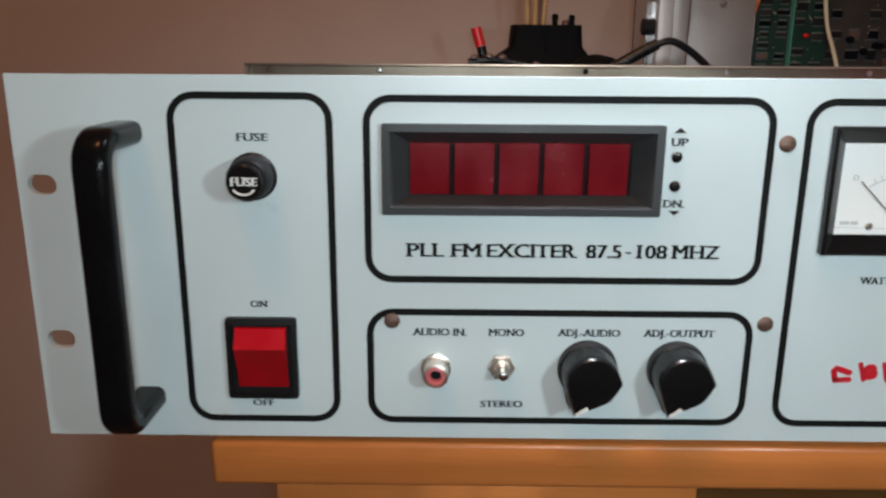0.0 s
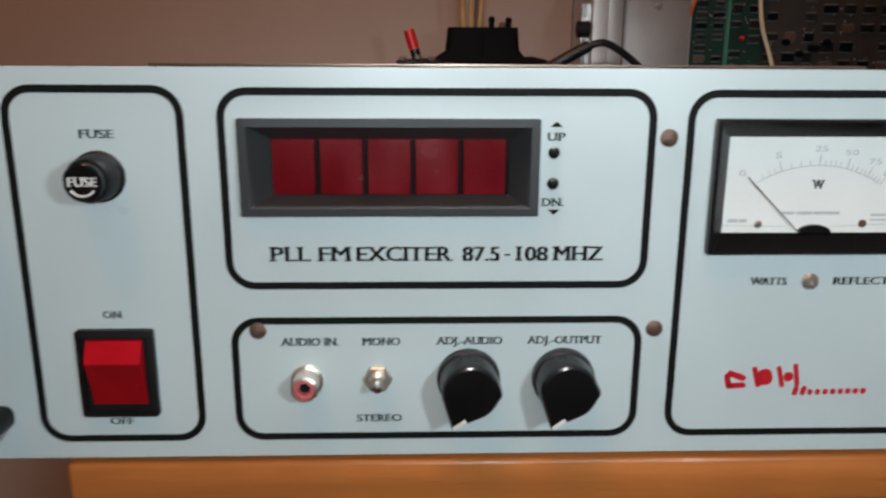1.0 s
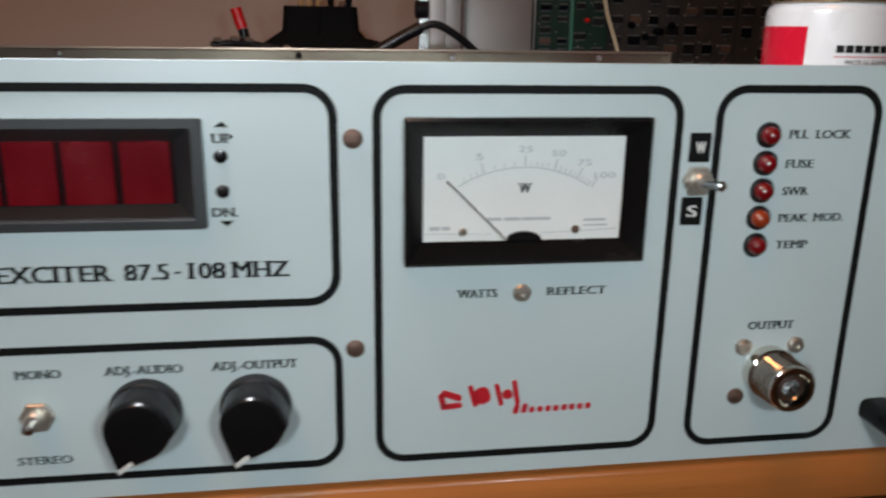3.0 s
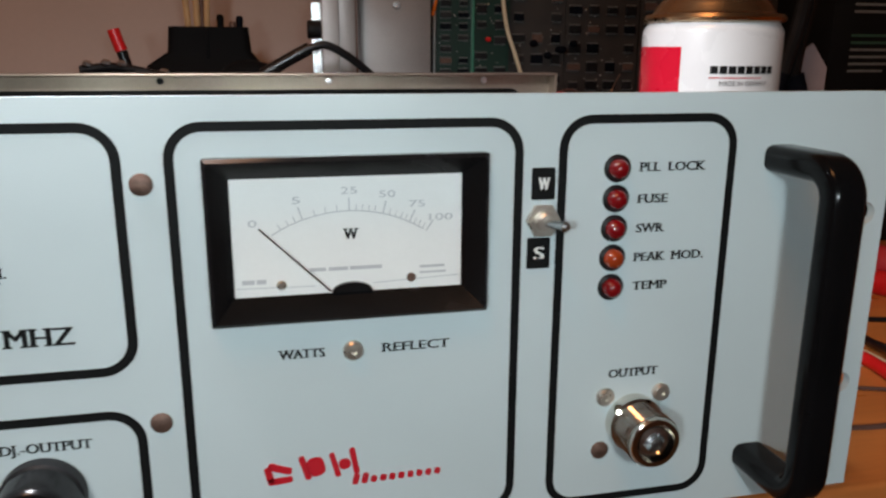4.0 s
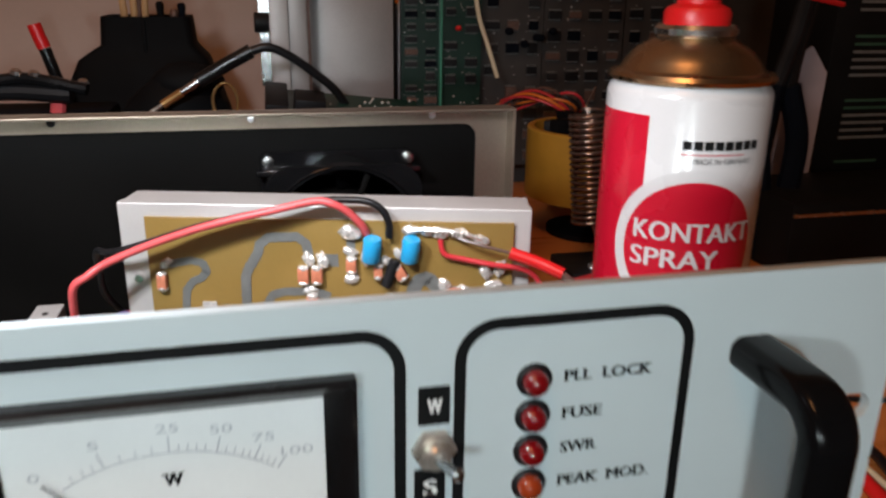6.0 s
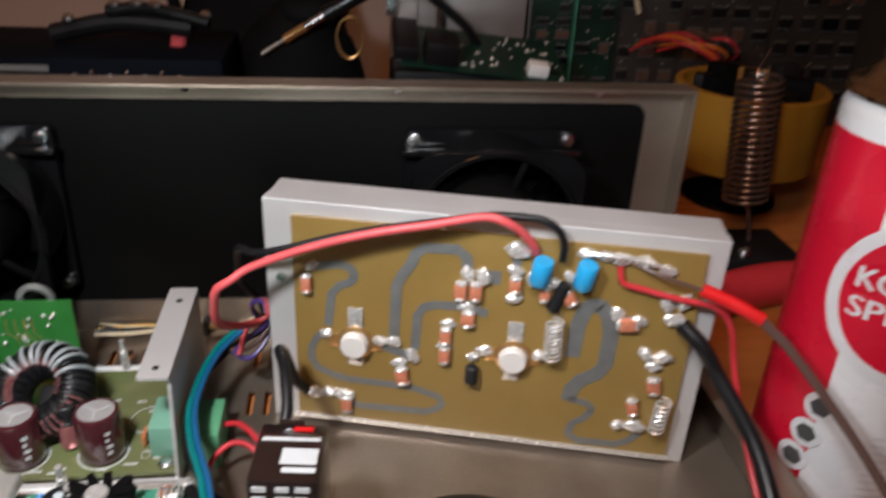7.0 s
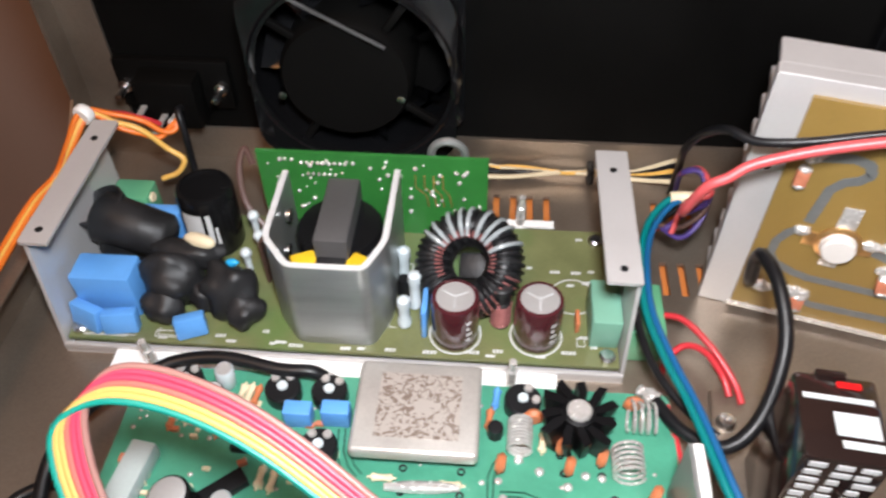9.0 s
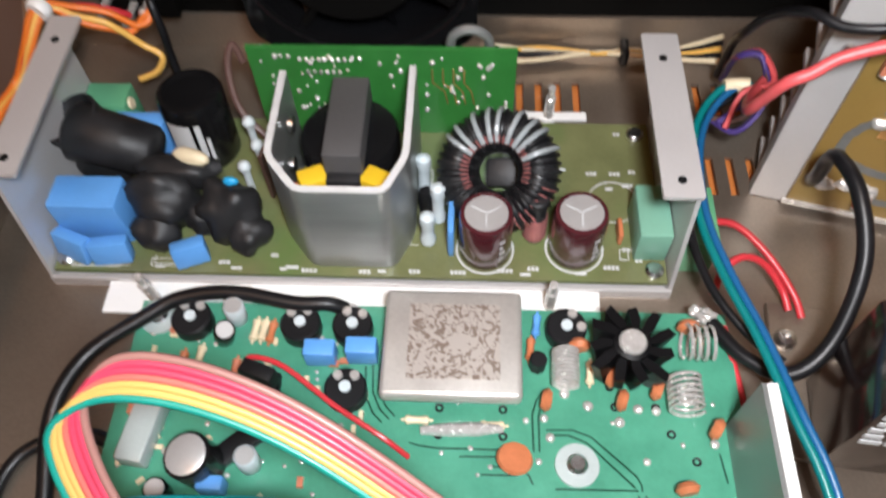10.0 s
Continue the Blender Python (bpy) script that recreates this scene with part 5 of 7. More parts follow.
# bright strip for the light on the board's lower edge
part("lit_board_edge", shifted(box(B(), 0.0100, 0.1660, -0.0030, -0.0020, 0.0022, 0.0040), AM), SOLDER, amp, smooth=None)


def rounded_line(pts, w):
    """A flat strip with bevelled turns through the points (mm)."""
    line = [Vector((p[0], p[1])) for p in pts]
    fine = []
    for i, p in enumerate(line):
        if 0 < i < len(line) - 1:
            a, b = (line[i - 1] - p), (line[i + 1] - p)
            k = min(3.0, a.length / 2.2, b.length / 2.2)
            fine += [p + a.normalized() * k, p + b.normalized() * k]
        else:
            fine.append(p)
    return fine


def a_track(pts, w=3.2, material=TINNED):
    fine = rounded_line(pts, w)
    bm = B()
    left, right = [], []
    for i, p in enumerate(fine):
        d = (fine[min(i + 1, len(fine) - 1)] - fine[max(i - 1, 0)]).normalized()
        nrm = Vector((-d.y, d.x)) * w / 2
        left.append(p + nrm)
        right.append(p - nrm)
    lo = [[bm.verts.new(A(q.x, q.y, 1.85)) for q in side] for side in (left, right)]
    hi = [[bm.verts.new(A(q.x, q.y, 2.05)) for q in side] for side in (left, right)]
    for i in range(len(fine) - 1):
        bm.faces.new((hi[0][i], hi[0][i + 1], hi[1][i + 1], hi[1][i]))
        bm.faces.new((lo[0][i], lo[0][i + 1], hi[0][i + 1], hi[0][i]))
        bm.faces.new((lo[1][i], lo[1][i + 1], hi[1][i + 1], hi[1][i]))
    return part("track", bm, material, apcb, smooth=None)


a_track([(17.5, 75), (32, 77.8), (36.4, 74.6), (35.4, 70.2), (27, 66.8), (25, 49)], 3.4)
a_track([(51.6, 42), (52.5, 73.6), (57.5, 78.5), (60, 88), (78, 88.8), (79.7, 80)], 4.2)
a_track([(60.3, 42), (61, 60.8), (66, 63.9), (82, 64.3), (88, 62)], 3.6)
a_track([(24, 46), (18, 41), (17.6, 29), (30, 23.8), (60, 23.4), (74, 19), (69, 11.8), (35.5, 10.8), (32, 14)], 3.0)
a_track([(84, 78.5), (92, 78.5)], 5.5)
a_track([(122, 47), (122.8, 65), (127, 72.6), (132.5, 70), (135.5, 60.5), (135, 42), (124, 34.5), (123, 26)], 6.0)
a_track([(123, 27), (133, 25), (132.5, 20), (123.6, 13), (126, 6.4), (147, 6.8), (153, 14)], 3.0)
a_track([(97.3, 92), (97.3, 70)], 3.6)
a_track([(136, 66), (146, 66)], 4.0)
a_track([(40, 45), (60, 38)], 4.0)


def solder_at(u, v, r=1.6, a=0.0, long=1.5):
    m = AM @ Matrix.Translation((u / 1000, -0.0022, v / 1000)) @ Matrix.Rotation(radians(a), 4, "Y")
    return part("solder_joint", shifted(lump(B(), (0, 0, 0), r * long / 1000, r * 0.8 / 1000, r / 1000, u * 0.7 + v, 0.45), m), SOLDER, apcb, smooth=60)


def chip(u, v, a=0, w=5.4, h=4.2, material=BROWNCHIP):
    m = AM @ Matrix.Translation((u / 1000, -0.0019, v / 1000)) @ Matrix.Rotation(radians(a), 4, "Y")
    c = part("chip_capacitor", shifted(box(B(), -w / 2000, w / 2000, -0.0030, 0, -h / 2000, h / 2000, 0.0005), m), material, amp, "salmon ceramic chip capacitor")
    for s in (-1, 1):
        part("end_cap", shifted(lump(B(), (s * w / 2000, -0.0014, 0), 0.0012, 0.0020, h / 2000 + 0.0003, u + s, 0.3), m), SOLDER, c, smooth=60)


for u, v, a, w, h in ((17, 68, 90, 6.5, 4.0), (77.2, 72, 90, 6.5, 4.6), (83, 72.2, 90, 6.5, 4.6), (80.6, 60, 90, 5.5, 5.0), (72.4, 51, 90, 6.0, 4.2), (72.3, 42, 90, 6.0, 4.4), (55.6, 29.5, 80, 6.5, 5.0),
                      (97.5, 77, 90, 5.5, 4.2), (118, 74, 60, 5.5, 4.5), (140.8, 65, -8, 6.5, 5.0), (154.5, 38.5, 80, 6.0, 5.0), (148, 27.5, 80, 6.0, 4.2), (32.5, 12, 90, 6.0, 4.4), (108.8, 74.5, 90, 5.0, 3.6)):
    chip(u, v, a, w, h)
for u, v, r, a in ((19, 76, 2.0, -40), (24.3, 45.5, 1.9, 0), (46, 44.5, 2.0, 10), (51.5, 45, 2.3, 0), (59.5, 39, 2.6, 60), (54.4, 35, 2.2, 0), (79.5, 79, 2.4, 60), (85.5, 78.5, 2.6, 70), (79.7, 65, 2.2, 0), (73, 56, 2.2, 0), (72, 46, 2.0, 0),
                   (88, 45.5, 2.4, 0), (110, 46, 2.2, 0), (97.4, 91, 3.0, 0), (97.2, 82.5, 2.2, 20), (97.4, 70.5, 2.2, 0), (103.5, 79, 2.0, 60), (111.5, 79, 2.0, 0), (136.5, 68, 2.4, 60), (145, 66.5, 2.2, 10),
                   (122, 92.5, 2.2, 0), (129, 92, 2.0, 0), (135, 91.3, 2.4, 0), (143.5, 91.5, 2.4, 10), (151.6, 89, 2.2, 15), (153.6, 75.5, 2.8, 70), (160, 76.5, 2.6, -70), (157.5, 68.5, 2.8, 0), (149.5, 52, 2.4, 50), (156, 51.5, 2.6, 0),
                   (153.5, 47, 2.2, 0), (18.5, 15.5, 2.6, 10), (25.5, 16.4, 2.4, 0), (31.5, 16, 2.6, 0), (150.5, 17.5, 2.8, 10), (144, 17, 2.0, 0), (83.5, 42, 1.8, 0), (117.5, 82, 2.0, 50)):
    solder_at(u, v, r, a)
for u, v in ((36.2, 42.8), (99.4, 44.2)):
    tq = part("power_transistor", lathe(B(), [(0.0062, 0), (0.0062, 0.0016), (0.0054, 0.0020), (0.0054, 0.0044), (0.0048, 0.0050), (0, 0.0051)], A(u, v, 1.9), -AM.col[1].to_3d(), 24), CERAMIC, amp, "white capped radio-frequency transistor")
    part("flange", lathe(B(), [(0.0054, 0), (0.0074, 0.0004), (0.0074, 0.0012), (0.0062, 0.0018)], A(u, v, 1.95), -AM.col[1].to_3d(), 24), TAN, tq, "gold plated flange")
    for a in (0, 90, 180, 270):
        m = AM @ Matrix.Translation((u / 1000, -0.0021, v / 1000)) @ Matrix.Rotation(radians(a), 4, "Y")
        part("tab", shifted(box(B(), 0.0048, 0.0160 if a == 270 else 0.0110, -0.0006, 0.0, -0.0030, 0.0030, 0.0002), m), SOLDER if a % 180 == 90 else TAN, tq)
for u0, v0, u1, v1, r, n_ in ((114.3, 47, 113.7, 64, 3.2, 9), (158.5, 18, 159.5, 33, 2.8, 7)):
    part("air_coil", coil(B(), A(u0, v0, 5), A(u1, v1, 5), r / 1000, 0.0005, n_), SOLDER, amp, "tinned wire coil")
for u, v in ((106.4, 84.4), (122.4, 84.6)):
    cc = part("blue_capacitor", lathe(B(), [(0.0034, 0), (0.0038, 0.0006), (0.0038, 0.0096), (0.0034, 0.0104), (0, 0.0105)], A(u - 0.5, v - 4.5, 5.2), AM.to_3x3() @ Vector((0.12, -0.15, 1)), 22), CYAN, amp, "cyan sleeved electrolytic capacitor")
part("black_choke", cyl(B(), A(83.6, 31, 4.5), A(83.8, 39, 4.5), 0.0026, n=14, bev=0.0006), RUBBER, amp)
part("grey_part", cyl(B(), A(112, 68, 4.0), A(116, 80, 4.0), 0.0024, n=12, bev=0.0006), MATT, amp)
wl = B()
tube(wl, [A(121, 93, 3), A(130, 93.5, 4.5), A(142, 92.5, 4), A(152, 89.6, 3)], 0.0009, 6)
part("tinned_link", wl, SOLDER, amp)
part("link_coil", coil(B(), A(126, 93.5, 3.6), A(146, 91.5, 3.6), 0.0013, 0.0005, 9), SOLDER, amp)
part("heat_sink_screw", lathe(B(), [(0.0022, 0), (0.0018, 0.001), (0, 0.0011)], A(6, 68, 0), -AM.col[1].to_3d(), 12), STEEL, amp)
# wires on the amplifier
wire("red_supply_wire", [A(104, 91, 3), A(102.5, 95, 5), A(97.5, 101, 7), A(91.5, 105, 9), A(84, 106, 9), A(66, 102, 11), A(49, 98, 12), A(32, 93, 13), A(14, 86.5, 15), A(0, 80.5, 18), Vector((0.2655, 0.1735, 0.0790)), Vector((0.2605, 0.1735, 0.0755)), Vector((0.2585, 0.1760, 0.0680)), Vector((0.2580, 0.1820, 0.0560)), Vector((0.2640, 0.1960, 0.0450)), Vector((0.2740, 0.2120, 0.0380))], 0.0017, PINKW, "faded red supply wire arching over the amplifier")
wire("black_supply_wire", [A(113.5, 90, 5), A(113.5, 97, 6), A(110.7, 102.3, 6), A(105, 105.5, 6), A(95, 106, 6), A(85, 105.2, 6), A(66, 101.3, 7.5), A(48, 97.4, 8.5), A(31, 92.8, 9.5), A(14, 87.2, 11), A(0, 83, 10), A(-9, 81, 4), Vector((0.2640, 0.2050, 0.0700)), Vector((0.2630, 0.2150, 0.0550)), Vector((0.2680, 0.2320, 0.0350)), Vector((0.2700, 0.2400, 0.0120))], 0.0015, CABLE, "black supply wire arching over the amplifier")
wire("black_output_lead", [A(160, 68, 4), A(168, 62, 9), A(175, 52, 12), Vector((0.4530, 0.1200, 0.0370)), Vector((0.4540, 0.0960, 0.0200)), Vector((0.4500, 0.0660, 0.0100)), Vector((0.4250, 0.0320, 0.0150)), Vector((0.4030, 0.0120, 0.0300)), Vector((0.4010, 0.0045, 0.0325))], 0.0031, CABLE, "thick black coaxial lead from the amplifier to the output")
wire("red_lead", [A(134.5, 89, 3), A(136.5, 83, 4), A(144, 81, 4), A(157, 79, 5), A(170, 77, 5), Vector((0.4470, 0.1440, 0.0720)), Vector((0.4520, 0.1400, 0.0500)), Vector((0.4540, 0.1150, 0.0220)), Vector((0.4520, 0.0800, 0.0080)), Vector((0.4500, 0.0500, 0.0050))], 0.0012, REDW, "red lead running down beside the amplifier")
probe = thing("test_lead", "brown test lead ending in a bright red sleeve", "cable", (0.433, 0.145, 0.088))
part("sleeve", tube(B(), [Vector((0.4330, 0.1450, 0.0880)), Vector((0.4430, 0.1400, 0.0850)), Vector((0.4520, 0.1340, 0.0815))], 0.0026, 10), BRIGHTRED, probe, "bright red sleeve", 60)
part("pin", tube(B(), [A(140, 90.5, 3), A(150, 88.5, 7), Vector((0.4340, 0.1445, 0.0878))], 0.0007, 6), BROWNW, probe)
part("lead", tube(B(), [Vector((0.4510, 0.1345, 0.0818)), Vector((0.4600, 0.1270, 0.0740)), Vector((0.4720, 0.1120, 0.0590)), Vector((0.4820, 0.0960, 0.0440)), Vector((0.4900, 0.0800, 0.0280)), Vector((0.4960, 0.0600, 0.0060)), Vector((0.5100, 0.0400, -0.0025)), Vector((0.5500, 0.0350, -0.0025))], 0.0018, 8), BROWNW, probe, "", 60)
jumper = wire("coaxial_jumper", [A(15, 17, 3), Vector((0.2865, 0.1790, 0.0300)), Vector((0.2835, 0.1740, 0.0450)), Vector((0.2825, 0.1670, 0.0520)), Vector((0.2850, 0.1560, 0.0510)), Vector((0.2860, 0.1400, 0.0420)), Vector((0.2800, 0.1240, 0.0280)), Vector((0.2700, 0.1170, 0.0200)), Vector((0.2590, 0.1230, 0.0170)), Vector((0.2510, 0.1350, 0.0160))], 0.0023, CABLE, "black coaxial jumper from the amplifier to the green board")
part("braid_end", lump(lump(B(), (0.2500, 0.1362, 0.0165), 0.0030, 0.0022, 0.0022, 4, 0.5), (0.2478, 0.1385, 0.0150), 0.0022, 0.0020, 0.0016, 7, 0.5), SOLDER, jumper, "silvery soldered braid", 60)
part("core_end", tube(B(), [(0.2510, 0.1350, 0.0160), (0.2490, 0.1340, 0.0150), (0.2470, 0.1338, 0.0130)], 0.0008, 6), SOLDER, jumper)
# wire knot between supply and amplifier
wire("teal_wire", [(0.2710, 0.2120, 0.0350), (0.2620, 0.2120, 0.0340), (0.2535, 0.2020, 0.0310), (0.2492, 0.1850, 0.0300), (0.2482, 0.1620, 0.0305), (0.2520, 0.1420, 0.0310), (0.2585, 0.1230, 0.0300), (0.2640, 0.1000, 0.0300), (0.2690, 0.0820, 0.0280), (0.2740, 0.0500, 0.0200), (0.2760, 0.0200, 0.0200)], 0.0013, TEAL, "teal control wire past the power supply", group="control wires")
wire("blue_wire", [(0.2735, 0.2110, 0.0350), (0.2645, 0.2110, 0.0340), (0.2558, 0.2008, 0.0312), (0.2514, 0.1850, 0.0302), (0.2504, 0.1622, 0.0307), (0.2541, 0.1428, 0.0312), (0.2606, 0.1238, 0.0302), (0.2661, 0.1008, 0.0302), (0.2711, 0.0828, 0.0282), (0.2762, 0.0500, 0.0202), (0.2782, 0.0200, 0.0202)], 0.0012, BLUEW, "blue control wire past the power supply", group="control wires")
wire("black_wire", [(0.2700, 0.2140, 0.0300), (0.2600, 0.2080, 0.0280), (0.2510, 0.1950, 0.0250), (0.2475, 0.1800, 0.0240), (0.2470, 0.1600, 0.0240), (0.2510, 0.1420, 0.0230), (0.2600, 0.1270, 0.0220), (0.2680, 0.1200, 0.0210)], 0.0014, CABLE, "black control wire past the power supply", group="control wires")
for k, (m_, nm) in enumerate(((PURPLE, "violet"), (BROWNW, "brown"), (PURPLE, "violet"), (PINKW, "pink"))):
    wire(nm + "_wire", [(0.2560 + 0.002 * k, 0.2060 - 0.002 * k, 0.0280), (0.2660, 0.2000 + 0.002 * k, 0.0260 + 0.004 * k), (0.2740, 0.2060, 0.0340 + 0.003 * k), (0.2720, 0.2150 + 0.001 * k, 0.0440), (0.2660, 0.2200, 0.0400), (0.2700, 0.2350, 0.0150 + 0.002 * k)], 0.0011, m_, "thin " + nm + " wire in the knot behind the amplifier", "wire", 6, 8, "knotted wires")
solo("splice_sleeve", tube(B(), [(0.2620, 0.2125, 0.0342), (0.2660, 0.2128, 0.0345), (0.2700, 0.2122, 0.0350)], 0.0024, 10), CREAM, "flesh coloured splice sleeve on the teal wire", "sleeve")
wire("red_jumper", [(0.2560, 0.1740, 0.0120), (0.2650, 0.1700, 0.0150), (0.2740, 0.1600, 0.0130), (0.2810, 0.1490, 0.0085), (0.2830, 0.1420, 0.0060)], 0.0012, REDW, "red wire over the case floor", group="red jumpers")
wire("red_jumper", [(0.2545, 0.1460, 0.0120), (0.2580, 0.1530, 0.0150), (0.2640, 0.1570, 0.0170), (0.2710, 0.1560, 0.0150), (0.2770, 0.1500, 0.0100), (0.2790, 0.1440, 0.0070)], 0.0012, REDW, "red wire over the case floor", group="red jumpers")
wire("red_jumper", [(0.2550, 0.1340, 0.0150), (0.2570, 0.1250, 0.0120), (0.2590, 0.1100, 0.0100), (0.2600, 0.0900, 0.0090)], 0.0012, REDW, "red wire beside the green board", group="red jumpers")

# ---- relay ----
relay = thing("relay", "smoked brown plug-in relay with a printed label", "relay", (0.289, 0.108, 0.002), rot=0)
RM = Matrix.Translation((0.2893, 0.1062, 0.0)) @ Matrix.Rotation(radians(-6), 4, "Z")
part("bracket", shifted(box(B(), -0.0200, 0.0090, -0.0100, 0.0400, 0.0021, 0.0050, 0.0005), RM), CHASSIS, relay, smooth=None)
part("cover", shifted(box(B(), -0.0108, 0.0108, -0.0115, 0.0150, 0.0052, 0.0550, 0.0012), RM), SMOKED, relay)
part("ridge", shifted(box(B(), -0.0050, 0.0030, 0.0135, 0.0160, 0.0500, 0.0560, 0.0005), RM), SMOKED, relay)
part("indicator", shifted(box(B(), 0.0000, 0.0065, 0.0108, 0.0128, 0.0549, 0.0556, 0.0003), RM), BRIGHTRED, relay, "small red window")
for x0, x1, y0, y1 in ((-0.0092, 0.0090, 0.0064, 0.0080), (-0.0020, 0.0092, -0.0040, 0.0030), (-0.0010, 0.0092, -0.0076, -0.0054)):
    part("label_bar", shifted(box(B(), x0, x1, y0, y1, 0.0550, 0.0552), RM), GREYBAR, relay, smooth=None)
lr = random.Random(11)
for k in range(7):
    for j in range(3):
        x0 = -0.0095 + 0.0064 * j + lr.uniform(0, 0.001)
        part("label_bar", shifted(box(B(), x0, x0 + lr.uniform(0.003, 0.0053), -0.0118, -0.0114, 0.0510 - k * 0.0040, 0.0530 - k * 0.0040), RM), GREYBAR, relay, smooth=None)
part("mounting_bolt", lathe(B(), [(0.0034, 0), (0.0034, 0.0012), (0.0026, 0.0028), (0.0010, 0.0030), (0.0009, 0.002), (0, 0.002)], (0.2765, 0.1345, 0.0051), (0, 0, 1), 16), STEEL, relay, "bright pan-head bolt")
part("side_button", shifted(cyl(B(), (0.0110, -0.002, 0.030), (0.0135, -0.002, 0.030), 0.0022, n=12), RM), NICKEL, relay)
for x, y in ((0.292, 0.0945), (0.330, 0.120), (0.345, 0.080)):
    solo("floor_screw", lathe(B(), [(0.0026, 0), (0.0026, 0.0010), (0.0018, 0.0018), (0, 0.0018)], (x + 0.022, y, 0.0019), (0, 0, 1), 12), STEEL, "bright steel screw in the case floor", "screw", "floor screws")
wire("grey_lead", [(0.3900, 0.0400, 0.0060), (0.4000, 0.0700, 0.0130), (0.4120, 0.0900, 0.0180), (0.4260, 0.1000, 0.0170), (0.4340, 0.0900, 0.0110), (0.4330, 0.0600, 0.0045)], 0.0020, GREYPLASTIC, "pale grey lead on the case floor")
# bundle wrapped in black sleeve behind the panel, reached from the relay
wire("sleeved_cable", [(0.3050, 0.0600, 0.0110), (0.3100, 0.0800, 0.0220), (0.3250, 0.0940, 0.0300), (0.3450, 0.0980, 0.0320), (0.3640, 0.0920, 0.0280), (0.3760, 0.0700, 0.0180), (0.3800, 0.0450, 0.0100)], 0.0080, CABLE, "thick black sleeved cable behind the panel", n=12)

# ---- exciter board ----
exc = thing("exciter_board", "green exciter circuit board crowded with parts", "circuit board", (0.168, 0.085, 0.002))
EZ = 0.0128
eb = part("board", box(B(), 0.0790, 0.2570, 0.0300, 0.1390, 0.0112, EZ - 0.0001), GREENPCB, exc, "teal green circuit board", smooth=None)
for x, y in ((0.0855, 0.1335), (0.2100, 0.0915), (0.0850, 0.0360), (0.2500, 0.0360)):
    part("post", cyl(B(), (x, y, 0.0020), (x, y, 0.0111), 0.0028, n=10), WHITE, exc)
    sc = part("washer", lathe(B(), [(0.0060, 0), (0.0060, 0.0008), (0.0030, 0.0009)], (x, y, EZ), (0, 0, 1), 24), WASHER, exc, "smoky plastic washer")
    part("screw", lathe(B(), [(0.0029, 0.0009), (0.0029, 0.0018), (0.0020, 0.0028), (0, 0.0028)], (x, y, EZ), (0, 0, 1), 14), STEEL, sc)


def e_track(pts, w=0.9):
    fine = [Vector(p) for p in rounded_line(pts, w)]
    bm = B()
    left, right = [], []
    for i, p in enumerate(fine):
        d = (fine[min(i + 1, len(fine) - 1)] - fine[max(i - 1, 0)]).normalized()
        nrm = Vector((-d.y, d.x)) * w / 2
        left.append(bm.verts.new(((p + nrm).x / 1000, (p + nrm).y / 1000, EZ + 0.0001)))
        right.append(bm.verts.new(((p - nrm).x / 1000, (p - nrm).y / 1000, EZ + 0.0001)))
    for i in range(len(fine) - 1):
        bm.faces.new((left[i], left[i + 1], right[i + 1], right[i]))
    part("track", bm, TRACKG, eb, smooth=None)


for line in ([(201, 112), (198.2, 108), (198.4, 95)], [(202.3, 111), (200, 107.2), (200, 95)], [(202, 101.2), (212.2, 101.6), (227, 88), (227, 85)], [(204, 99.8), (211, 100), (225.2, 86)], [(204, 85), (226, 85.2)],
             [(164, 96.5), (169, 95.2), (189, 95.2)], [(178, 93), (189, 93.2)], [(184, 88.2), (194, 88.3)], [(249, 96), (250, 88)], [(152, 120), (153, 108), (158, 103)], [(154, 120), (154.6, 109), (159.5, 104)], [(150, 119), (151, 107), (156, 102)],
             [(186, 90.5), (196, 90.6), (198, 86)], [(228, 84), (228, 60)], [(226, 84), (226, 58)]):
    e_track(line, 0.55)
for k in range(7):
    e_track([(104, 80 - 2.4 * k), (150, 79 - 2.4 * k), (185, 76 - 2.4 * k)], 0.6)
pad_ring = B()
for x, y in ((0.172, 0.1068), (0.190, 0.1068), (0.172, 0.0990), (0.190, 0.0990), (0.2215, 0.1085), (0.2330, 0.1085), (0.2425, 0.0935), (0.2060, 0.0935), (0.2205, 0.1145), (0.2365, 0.1010)):
    lathe(pad_ring, [(0.0006, 0.0001), (0.0013, 0.0003), (0.0013, 0.0)], (x, y, EZ), (0, 0, 1), 12, caps=False)
tagged(part("pad_rings", pad_ring, MATT, eb), kind="stuff")
er = random.Random(23)
# screening can
mb = part("screening_can", box(B(), 0.1556, 0.1950, 0.1058, 0.1390, 0.0186, 0.0240, 0.0016, seg=3), TIN, exc, "tinned screening can with brown glue residue")
part("glue_residue", box(B(), 0.1628, 0.1888, 0.1110, 0.1342, 0.0240, 0.0241), GLUE, mb, smooth=None)
# dark recessed block carries the can and gives the shaded gap below it
part("can_shade_block", box(B(), 0.1590, 0.1915, 0.1095, 0.1355, EZ, 0.0187), SCREW, mb)
